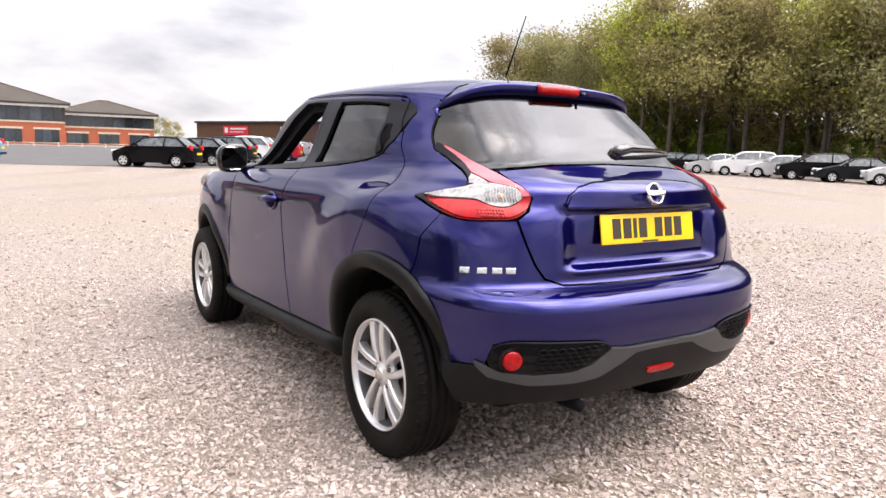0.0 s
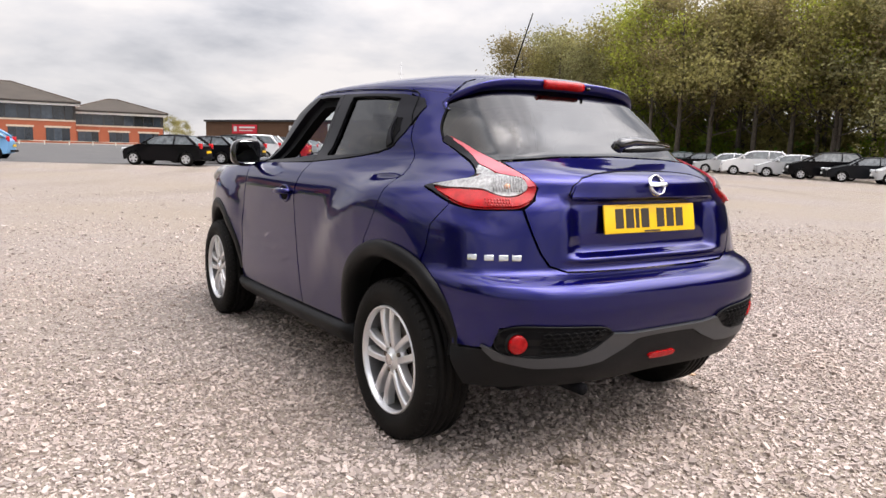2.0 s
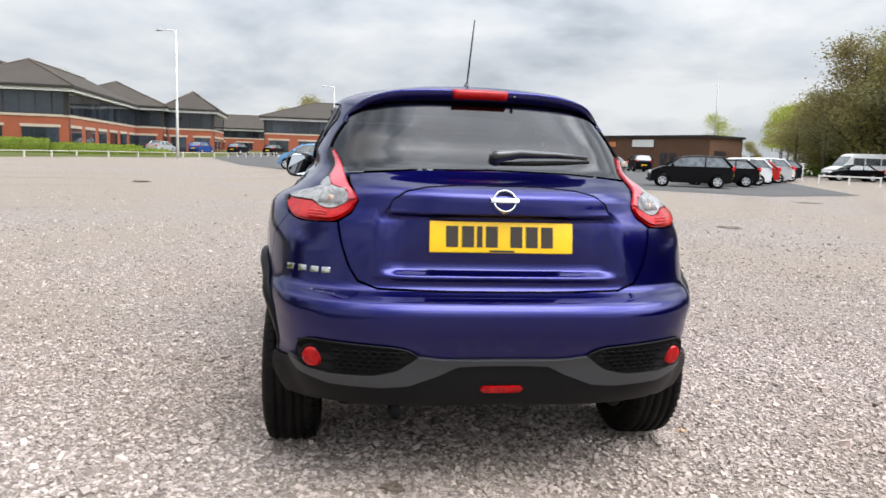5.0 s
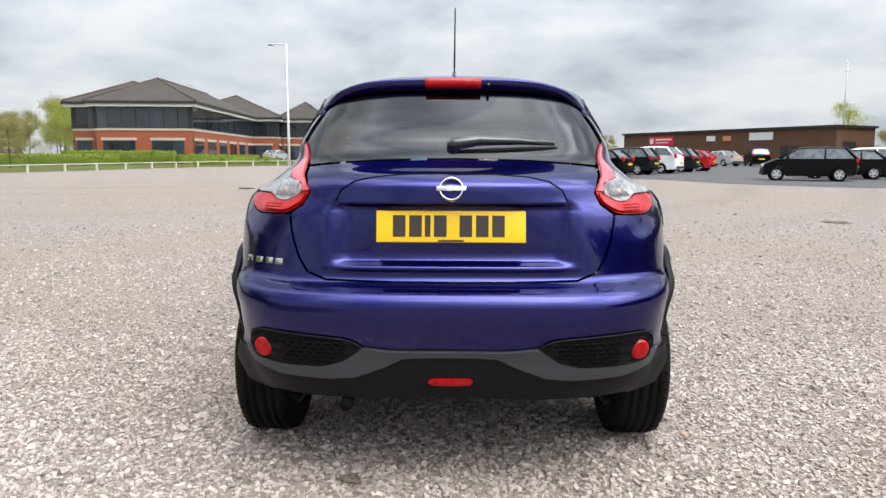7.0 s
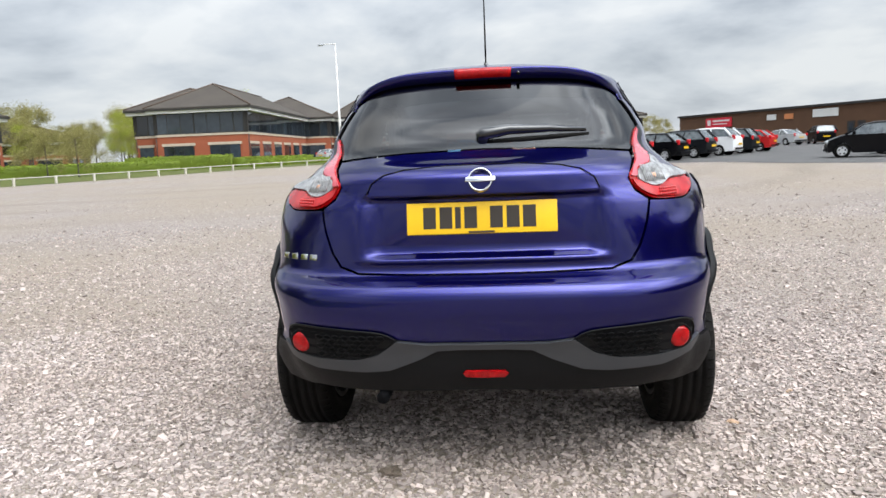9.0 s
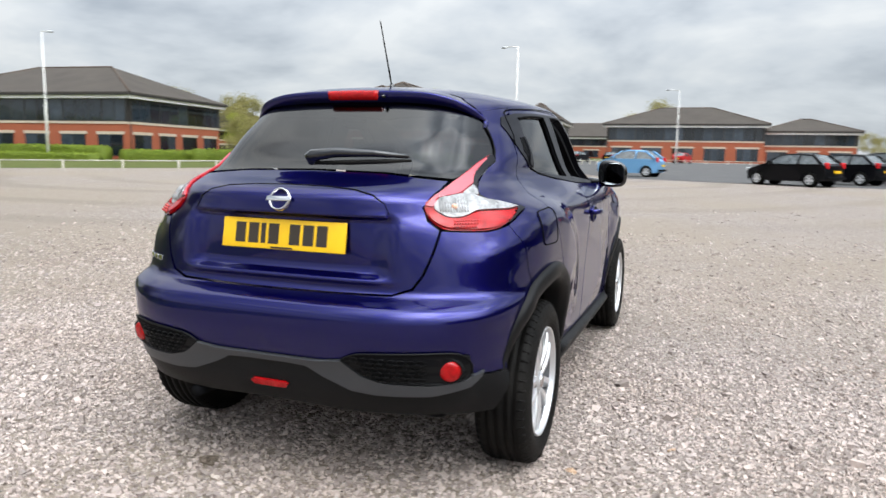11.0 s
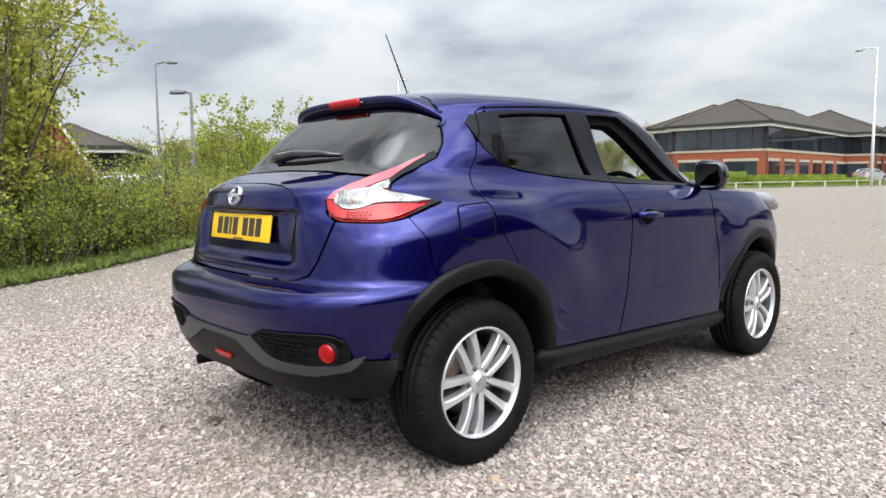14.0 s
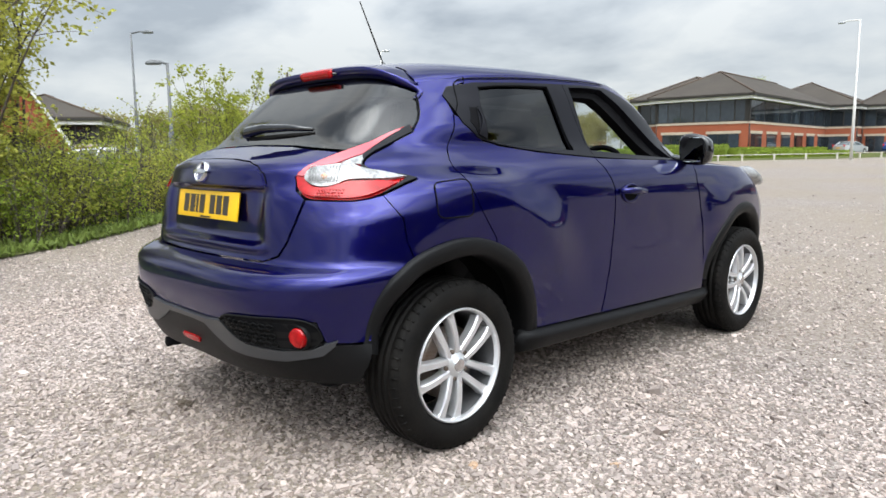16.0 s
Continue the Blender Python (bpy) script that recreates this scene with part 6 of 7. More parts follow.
# name: length, width, height, wheelbase, roof points as (share of length from nose, height)
CAR_KINDS = {
    "hatchback": (3.92, 1.68, 1.46, 2.48, ((0.0, 0.55), (0.02, 0.72), (0.22, 0.98), (0.27, 1.0), (0.44, 1.40), (0.55, 1.46), (0.80, 1.42), (0.93, 1.02), (0.985, 0.92), (1.0, 0.5))),
    "small_car": (3.72, 1.66, 1.54, 2.43, ((0.0, 0.50), (0.02, 0.75), (0.17, 1.0), (0.22, 1.04), (0.42, 1.47), (0.55, 1.54), (0.78, 1.48), (0.95, 1.02), (0.99, 0.90), (1.0, 0.5))),
    "people_carrier": (4.05, 1.70, 1.58, 2.55, ((0.0, 0.52), (0.02, 0.78), (0.16, 1.0), (0.20, 1.04), (0.38, 1.48), (0.50, 1.57), (0.85, 1.55), (0.96, 1.05), (0.995, 0.9), (1.0, 0.5))),
    "estate_suv": (4.40, 1.80, 1.66, 2.63, ((0.0, 0.6), (0.02, 0.90), (0.20, 1.10), (0.25, 1.12), (0.42, 1.58), (0.52, 1.66), (0.84, 1.62), (0.95, 1.12), (0.99, 1.0), (1.0, 0.6))),
    "saloon": (4.45, 1.74, 1.44, 2.60, ((0.0, 0.5), (0.02, 0.70), (0.25, 0.95), (0.29, 0.97), (0.44, 1.38), (0.54, 1.44), (0.70, 1.40), (0.83, 1.02), (0.985, 0.95), (1.0, 0.5))),
}


def side_profile(L, wb, pts, r):
    """The body's side outline below the glass, with the wheel arches cut out."""
    fx = L * 0.5 - (L - wb) * 0.47
    rxp = fx - wb
    out = [(L / 2 - s * L, min(z, pts[3][1] - 0.02 + 0.03 * s)) for s, z in pts]
    out += [(-L / 2 + 0.05, 0.28), (rxp - r - 0.02, 0.24)]
    for c in (rxp, fx):
        out += [(c - r * math.cos(a), 0.30 + r * math.sin(a)) for a in [math.pi * k / 10 for k in range(11)]]
        if c == rxp:
            out += [(c + r + 0.05, 0.22)]
            out += [(fx - r - 0.05, 0.22)]
    out += [(L / 2 - 0.08, 0.24)]
    return out, fx, rxp


def parked_car(kind, colour, x, y, heading, label, group="parked cars", door_lines=2):
    L, W, H, wb, pts = CAR_KINDS[kind]
    o = thing("parked_car", x, y, rise(y), heading - 90, label, "car", group)
    paint = PAINTS[colour]
    belt = pts[3][1]
    out, fy, ry = side_profile(L, wb, pts, 0.36)
    # own plan: y forward, x right

    def shape(co):
        f = 1 - 0.14 * abs(co.y / (L / 2)) ** 5 - 0.05 * max(0, (0.45 - co.z)) - 0.25 * max(0, co.z - belt)
        return Vector((co.x * f, co.y - 0.12 * (co.x / (W / 2)) ** 2 * math.copysign(abs(co.y / (L / 2)) ** 6, co.y), co.z))

    b = bmesh.new()
    # the body as strips across the width, so that its ends are rounded in plan
    nx = 8
    cols = []
    for i in range(nx + 1):
        s = -1 + 2 * i / nx
        sh = 1 - 0.06 * s * s
        cols.append([b.verts.new(shape(Vector((s * W / 2, yy, zz if zz < 0.6 else 0.6 + (zz - 0.6) * sh)))) for yy, zz in out])
    n = len(out)
    for c0, c1 in zip(cols, cols[1:]):
        for k in range(n):
            b.faces.new((c0[k], c0[(k + 1) % n], c1[(k + 1) % n], c1[k]))
    for c in (cols[0], cols[-1]):
        f = b.faces.new(c)
    bmesh.ops.recalc_face_normals(b, faces=b.faces)
    bmesh.ops.triangulate(b, faces=[f for f in b.faces if len(f.verts) > 4])
    body = part("body", b, paint, o)
    split = body.modifiers.new("edges", "EDGE_SPLIT")
    split.split_angle = radians(38)
    # cabin
    top = [(L / 2 - s * L, z) for s, z in pts[3:8]]
    b = bmesh.new()
    cols = []
    for s in (-1, -0.94, -0.5, 0, 0.5, 0.94, 1):
        col = []
        for yy, zz in top:
            h = (zz - belt) / (H - belt)
            hw = (W / 2 - 0.04) * (1 - 0.20 * max(0, h))
            col.append(b.verts.new((s * hw, yy - 0.05 * s * s * (1 if yy > 0 else -1), belt - 0.03 + (zz - belt) * (1 - 0.05 * s * s) + (0 if abs(s) < 0.99 else -0.02 * max(0, h)))))
        cols.append(col)
    m = len(top)
    for c0, c1 in zip(cols, cols[1:]):
        for k in range(m - 1):
            b.faces.new((c0[k], c0[k + 1], c1[k + 1], c1[k]))
    for c in (cols[0], cols[-1]):
        b.faces.new(c)
    bmesh.ops.recalc_face_normals(b, faces=b.faces)
    cabin = part("cabin_glass", b, CARGLASS, o)
    split = cabin.modifiers.new("edges", "EDGE_SPLIT")
    split.split_angle = radians(30)
    # roof panel and pillars in body colour
    b = bmesh.new()
    (y1, z1), (y2, z2), (y3, z3) = top[1], top[2], top[3]
    hw = (W / 2 - 0.04) * 0.82
    rows = []
    for yy, zz in ((y1, z1 + 0.0), ((y1 + y2) / 2, (z1 + z2) / 2 + 0.02), (y2, z2), ((y2 + y3) / 2, (z2 + z3) / 2 + 0.025), (y3, z3)):
        rows.append([b.verts.new((s * hw, yy, zz - 0.015 - 0.035 * s * s)) for s in (-1, -0.6, 0, 0.6, 1)] + [b.verts.new((s * hw * 1.02, yy, zz - 0.10)) for s in (1, -1)])
    for r0, r1 in zip(rows, rows[1:]):
        for k in range(4):
            b.faces.new((r0[k], r0[k + 1], r1[k + 1], r1[k]))
        b.faces.new((r0[4], r0[5], r1[5], r1[4])); b.faces.new((r0[6], r0[0], r1[0], r1[6]))
    bmesh.ops.recalc_face_normals(b, faces=b.faces)
    part("roof", b, paint, o)
    hwb, hwt = W / 2 - 0.03, (W / 2 - 0.04) * 0.81
    for sg in (-1, 1):
        for (ya, za), (yb, zb), wdt in ((top[0], top[1], 0.035), (top[3], top[4], 0.06)):
            part("pillar", tube([(sg * hwb, ya, belt - 0.03), (sg * (hwt + 0.01), yb, zb - 0.03)] if za < zb else [(sg * (hwt + 0.01), ya, za - 0.03), (sg * hwb, yb, belt - 0.03)], wdt, 6), paint, o)
        part("pillar", tube([(sg * hwb, (y1 + y3) / 2 - 0.15, belt - 0.03), (sg * (hwt + 0.012), (y1 + y3) / 2 - 0.18, H - 0.09)], 0.035, 6), paint, o)
        part("door_mirror", box(sg * (W / 2) - 0.02 + (0.0 if sg > 0 else -0.14), sg * (W / 2) + 0.02 + (0.14 if sg > 0 else 0.0), y1 + 0.35, y1 + 0.47, belt - 0.02, belt + 0.12, 0.03), paint, o)
        zt = belt - 0.22
        part("tail_lamp", box(sg * (W / 2 - 0.215) - 0.07, sg * (W / 2 - 0.215) + 0.07, -L / 2 + 0.045, -L / 2 + 0.22, zt + 0.02, zt + 0.27, 0.03), RED_SMALL, o)
        part("head_lamp", box(sg * (W / 2 - 0.27) - 0.15, sg * (W / 2 - 0.27) + 0.15, L / 2 - 0.34, L / 2 - 0.045, 0.62, 0.78, 0.05), WHITE_LENS, o)
    part("front_plate", box(-0.26, 0.26, L / 2 + 0.0, L / 2 + 0.02, 0.42, 0.53), WHITE, o)
    part("rear_plate", box(-0.26, 0.26, -L / 2 - 0.025, -L / 2 + 0.0, 0.60, 0.71), YELLOW, o)
    part("grille", box(-0.45, 0.45, L / 2 - 0.03, L / 2 + 0.012, 0.30, 0.40, 0.01), DARK, o)
    part("rear_bumper_trim", box(-W / 2 + 0.16, W / 2 - 0.16, -L / 2 - 0.015, -L / 2 + 0.03, 0.34, 0.44, 0.01), DARK, o)
    for sg in (-1, 1):
        for cy in (fy, ry):
            w = new("wheel"); w.parent = o
            w.matrix_basis = Matrix.Translation((sg * (W / 2 - 0.11), cy, 0.305)) @ (pose(0, 0, 0) if sg > 0 else pose(0, 0, 0, 0, 0, 180))
            part("tyre", lathe([(-0.09, 0.19), (-0.09, 0.27), (-0.07, 0.302), (0.07, 0.302), (0.095, 0.27), (0.09, 0.20)], 24), RUBBER, w)
            part("wheel_trim", lathe([(0.07, 0.205), (0.088, 0.20), (0.072, 0.17), (0.082, 0.06), (0.085, 0.001)], 24), HUBCAP, w)
            for k in range(5):
                a = 2 * math.pi * k / 5
                q = box(0.074, 0.084, -0.035, 0.035, 0.10, 0.165, 0.0)
                part("trim_slot", move(q, Matrix.Rotation(a, 4, "X")), DARK, w)
            part("arch_liner", lathe([(-0.13, 0.34), (-0.13, 0.001)], 16), DARK, w)
    return o


def heading(dx, dy):
    return math.degrees(math.atan2(dy, dx))


HB = heading(-0.80, 0.60)
parked_car("hatchback", "black", 5.05, 32.6, HB, "black three-door hatchback parked at the asphalt edge")
parked_car("hatchback", "black", 7.5, 35.6, HB, "black hatchback in a row of parked cars")
parked_car("people_carrier", "dark_grey", 9.6, 38.4, HB, "dark grey compact people carrier in a parked row")
parked_car("estate_suv", "white", 11.7, 41.2, HB, "white crossover car in a parked row")
parked_car("people_carrier", "dark_grey", 13.8, 44.0, HB, "dark people carrier in a parked row")
parked_car("hatchback", "red", 15.9, 46.8, HB, "bright red hatchback in a parked row")
parked_car("saloon", "silver", 24.8, 64.5, heading(-0.4, 0.9), "silver saloon parked near the warehouse")
parked_car("estate_suv", "black", 28.2, 64.5, heading(0.2, 1), "black off-roader parked by the warehouse")
HM = heading(-0.93, 0.37)
parked_car("people_carrier", "black", 16.2, 30.1, HM, "black compact people carrier parked on asphalt edge")
for k, (kd, cl) in enumerate((("hatchback", "black"), ("people_carrier", "white"), ("hatchback", "red"), ("estate_suv", "silver"), ("hatchback", "white"), ("people_carrier", "dark_grey"))):
    parked_car(kd, cl, 19.2 + 2.35 * k, 32.6 + 2.75 * k, HM, f"{cl.replace('_', ' ')} car in a row of parked cars")
parked_car("small_car", "pale_blue", -2.75, 39.1, heading(-0.95, 0.25), "pale blue small car parked on the asphalt")
HS = heading(-0.62, 0.78)
for k, (kd, cl) in enumerate((("hatchback", "dark_green"), ("saloon", "black"), ("saloon", "silver"), ("estate_suv", "white"), ("hatchback", "silver"), ("estate_suv", "black"), ("saloon", "dark_grey"), ("hatchback", "silver"))):
    parked_car(kd, cl, 43.3 - 1.15 * k * 0.62, 34.3 - 2.75 * k, HS, f"{cl.replace('_', ' ')} {kd.replace('_', ' ')} parked along the wood", "cars along the wood")
parked_car("saloon", "black", 41.2, 51.0, heading(-1, 0.3), "dark saloon parked beside the white minibus")
for k, (cl, kd) in enumerate((("silver", "saloon"), ("blue", "hatchback"), ("dark_grey", "hatchback"), ("black", "saloon"), ("silver", "hatchback"), ("red", "hatchback"))):
    parked_car(kd, cl, -23.5 + 4.3 * k, 88 + 2.2 * k, heading(0.3, 1), f"{cl.replace('_', ' ')} car parked before the offices", "cars by the offices")
for x, y, cl in ((-17.5, 2.2, "silver"), (-20.5, 5.6, "white"), (-24.0, 9.5, "silver")):
    parked_car("saloon", cl, x, y, heading(-0.75, -0.66), f"{cl} saloon in the car park beyond the hedge", "cars beyond the hedge")


def minibus(x, y, ang, colour, label):
    o = thing("minibus", x, y, rise(y), ang - 90, label, "van")
    L, W, H = 5.6, 2.0, 2.35
    b = bmesh.new()
    prof = [(2.8, 0.35), (2.78, 0.95), (1.95, 1.25), (1.2, 2.2), (0.9, 2.33), (-2.6, 2.35), (-2.78, 2.2), (-2.8, 0.35)]
    cols = []
    for s in (-1, -0.93, 0.93, 1):
        cols.append([b.verts.new((s * W / 2 * (1 - 0.07 * max(0, z - 1.1)), yy, z if abs(s) < 1 else z * 0.985)) for yy, z in prof])
    n = len(prof)
    for c0, c1 in zip(cols, cols[1:]):
        for k in range(n):
            b.faces.new((c0[k], c0[(k + 1) % n], c1[(k + 1) % n], c1[k]))
    b.faces.new(cols[0]); b.faces.new(cols[-1])
    bmesh.ops.recalc_face_normals(b, faces=b.faces)
    part("body", b, PAINTS[colour], o, smooth=False)
    for sg in (-1, 1):
        for ya, yb in ((0.2, 1.15), (-1.2, 0.1), (-2.5, -1.3)):
            part("side_window", box(sg * 0.955 - 0.02, sg * 0.955 + 0.02, ya, yb, 1.35, 1.95, 0.01), CARGLASS, o)
        for cy in (1.75, -1.75):
            part("wheel", move(lathe([(-0.1, 0.2), (-0.1, 0.3), (0.1, 0.33), (0.1, 0.2), (0.08, 0.001)], 24), Matrix.Translation((sg * 0.9, cy, 0.34)) @ (pose(0, 0, 0) if sg > 0 else pose(0, 0, 0, 0, 0, 180))), RUBBER, o)
    part("windscreen", move(box(-0.85, 0.85, -0.02, 0.02, 0.0, 1.05, 0.01), pose(0, 2.0, 1.25, 38)), CARGLASS, o)
    part("bumper", box(-0.9, 0.9, 2.75, 2.86, 0.35, 0.6, 0.03), DARK, o)
    return o


def barrier(x0, y0, x1, y1, h, rails, label):
    """Posts and level rails of a low barrier or gate."""
    o = thing("barrier", x0, y0, rise(y0), math.degrees(math.atan2(y1 - y0, x1 - x0)), label, "barrier")
    ln = math.hypot(x1 - x0, y1 - y0)
    n = max(1, round(ln / 2.0))
    for k in range(n + 1):
        part("post", box(ln * k / n - 0.05, ln * k / n + 0.05, -0.05, 0.05, -0.2, h, 0.01), WHITE, o)
    for k in range(rails):
        z = h - 0.06 - (h - 0.2) * k / max(1, rails)
        part("rail", box(0, ln, -0.03, 0.03, z - 0.05, z + 0.05, 0.01), WHITE, o)


barrier(31.0, 41.0, 33.9, 38.9, 0.62, 1, "low white barrier before the minibus")
barrier(30.6, 46.3, 32.5, 45.0, 1.35, 4, "white barred metal gate beside the parked row")
minibus(43.8, 53.6, heading(-1, 0.12), "white", "white minibus parked by the wood's edge")

# ---- plants ----
rng = np.random.default_rng(7)


def leaf_mesh(name, centres, size, material, parent, flat=0.5, aspect=1.7):
    """Many small folded leaves, one pair of triangles each side of a rib."""
    n = len(centres)
    c = np.asarray(centres, float)
    d = rng.normal(size=(n, 3)); d /= np.linalg.norm(d, axis=1)[:, None]
    u = rng.normal(size=(n, 3)); u[:, 2] *= flat
    u -= (u * d).sum(1)[:, None] * d
    u /= np.linalg.norm(u, axis=1)[:, None] + 1e-9
    v = np.cross(d, u)
    s = (size * rng.uniform(0.6, 1.35, n))[:, None]
    a = c - u * s * aspect * 0.5
    t = c + u * s * aspect * 0.5
    l = c + v * s * 0.5 + d * s * 0.12
    r = c - v * s * 0.5 + d * s * 0.12
    verts = np.stack([a, l, t, r], 1).reshape(-1, 3)
    faces = [(4 * i, 4 * i + 1, 4 * i + 2, 4 * i + 3) for i in range(n)]
    me = bpy.data.meshes.new(name)
    me.from_pydata(verts.tolist(), [], faces)
    me.materials.append(material)
    ob = new(name, me)
    if parent is not None:
        ob.parent = parent
    return ob


def limb(b, start, direction, length, radius, depth, tips, spread=0.55, up=0.25):
    """A branch that forks; its last twigs are noted in tips."""
    p = Vector(start)
    d = Vector(direction).normalized()
    pts, rad = [p.copy()], [radius]
    k = 4 if depth else 2
    for i in range(k):
        d = (d + Vector(rng.normal(size=3)) * 0.12 + Vector((0, 0, up * 0.2))).normalized()
        p = p + d * length / k
        pts.append(p.copy()); rad.append(radius * (1 - 0.55 * (i + 1) / k))
    tube(pts, rad, 4 if depth else 3, b)
    if depth == 0:
        tips += [(pts[0].lerp(pts[1], 0.5), d.copy()), (pts[1], d.copy()), (pts[1].lerp(pts[2], 0.5), d.copy()), (pts[2], d.copy())]
        return
    for i in range(3):
        at_ = pts[min(len(pts) - 1, 2 + i % 3)] if i else pts[-1]
        nd = (d + Vector(rng.normal(size=3)) * spread + Vector((0, 0, up))).normalized()
        limb(b, at_, nd, length * rng.uniform(0.55, 0.75), radius * 0.5, depth - 1, tips, spread, up)


def tree(name, h, trunk_h, r0, n_limbs, leaf, per_tip, size, cloud, label, group, pos=(0, 0), depth=2, reach=0.36, spread=0.6):
    o = thing(name, pos[0], pos[1], rise(pos[1]) - 0.05, 0, label, "tree", group)
    b = bmesh.new()
    pts = [(0, 0, -0.2)]
    x = y = 0
    for i in range(1, 8):
        x += rng.normal() * 0.02 * h / 8; y += rng.normal() * 0.02 * h / 8
        pts.append((x, y, h * 0.86 * i / 7))
    tube(pts, [r0 * (1.15 if i == 0 else 1 - 0.8 * i / 7) for i in range(8)], 8, b)
    tips = []
    for i in range(n_limbs):
        z = trunk_h + (h * 0.84 - trunk_h) * (i + 0.5) / n_limbs
        a = rng.uniform(0, 2 * math.pi)
        f = z / (h * 0.86) * 7
        k = min(6, int(f))
        p0 = Vector(pts[k]).lerp(Vector(pts[k + 1]), f - k)
        ln = h * reach * (1.0 - 0.55 * (z - trunk_h) / (h - trunk_h)) * rng.uniform(0.7, 1.2)
        limb(b, p0, (math.cos(a), math.sin(a), 0.55), ln * 0.62, r0 * 0.30 * (1.1 - z / h), depth, tips, spread)
    part("trunk", b, BARK, o)
    cen = []
    for q, d in tips:
        k = rng.poisson(per_tip)
        cen += (np.array(q) + rng.normal(size=(k, 3)) * cloud * np.array((1, 1, 0.7))).tolist()
    leaf_mesh("crown", cen, size, leaf, o)
    return o


# woodland kinds, then copies along the edge of the yard
WOOD_PALE = leaf_mat("pale_blossom_leaf", (0.25, 0.24, 0.10), (0.32, 0.30, 0.17), 0.4, 0.35)
WOOD_DARK = leaf_mat("brown_twig_leaf", (0.225, 0.19, 0.08), (0.275, 0.22, 0.105), 0.4, 0.45)
kinds = [
    tree("woodland_tree", 13.5, 2.2, 0.22, 14, WOOD_LEAF, 17.0, 0.155, 0.75, "tall woodland tree with thin olive spring leaves", "woodland edge trees", (51.0, 8.0)),
    tree("woodland_tree", 14.5, 2.6, 0.24, 14, WOOD_DARK, 16.0, 0.15, 0.75, "tall woodland tree with brownish new leaves", "woodland edge trees", (52.0, 14.0)),
    tree("woodland_tree", 12.5, 1.9, 0.20, 14, WOOD_PALE, 15.0, 0.14, 0.70, "woodland tree with pale blossom and new leaves", "woodland edge trees", (50.0, 20.0)),
    tree("woodland_tree", 15.0, 3.0, 0.20, 14, LEAF, 13.0, 0.14, 0.75, "slim woodland tree with bright green leaves", "woodland edge trees", (53.0, 27.0)),
]
edge = Curve((-45, 44), (-20, 47), (5, 50), (30, 51.5), (50, 50.0), (62, 48.5), (76, 53), (110, 78))
pick = [0, 2, 1, 0, 1, 2, 0, 3, 1, 0, 2, 1]
k = 0
for row, (off, step) in enumerate(((0.5, 3.6), (4.0, 4.0), (8.5, 4.5), (14.0, 5.0))):
    yy = -42 + row * 1.7
    while yy < 80:
        src = kinds[pick[(k * 5 + row) % 12]]
        x = edge(yy) + off + rng.uniform(-1.2, 1.2)
        sc = rng.uniform(0.86, 1.1) * 1.08 * (1 - 0.5 * smoothstep(48, 80, yy))
        copy_thing(src, pose(x, yy, rise(yy) - 0.05, 0, 0, rng.uniform(0, 360)) @ Matrix.Scale(sc, 4))
        k += 1
        yy += step * rng.uniform(0.75, 1.25)
bushes = [
    tree("woodland_bush", 5.0, 0.3, 0.07, 10, WOOD_LEAF, 15, 0.17, 0.5, "bushy understorey tree in the wood", "understorey trees", depth=1, reach=0.5),
    tree("woodland_bush", 4.2, 0.2, 0.06, 10, HEDGE, 15, 0.16, 0.5, "leafy green understorey bush in the wood", "understorey trees", depth=1, reach=0.55),
]
for i in range(210):
    yy = rng.uniform(-40, 80)
    x = edge(yy) + rng.uniform(1.5, 24)
    if i < 2:
        bushes[i].matrix_basis = pose(x, yy, rise(yy), 0, 0, 0)
    else:
        copy_thing(bushes[i % 2], pose(x, yy, rise(yy) - 0.1, 0, 0, rng.uniform(0, 360)) @ Matrix.Scale(rng.uniform(0.7, 1.25), 4))
# dim floor of the wood: ferns and brambles
cen = []
for i in range(9000):
    y = rng.uniform(-42, 77)
    x = edge(y) + rng.uniform(-0.2, 14)
    cen.append((x, y, rise(y) + abs(rng.normal()) * 1.0 * min(1, (x - edge(y) + 0.8) / 2)))
tagged(leaf_mesh("undergrowth", cen, 0.32, leaf_mat("undergrowth_leaf", (0.12, 0.22, 0.03), (0.16, 0.25, 0.05)), None, flat=0.8), "bright green undergrowth beneath the wood", "undergrowth", kind="stuff")
slab("wood_floor", [(edge(y) - 0.6, y) for y in (-45, -20, 5, 30, 50, 62, 76)] + [(170, 100), (170, -45)], 0.016, GRASS, "grassy floor of the wood", "ground")

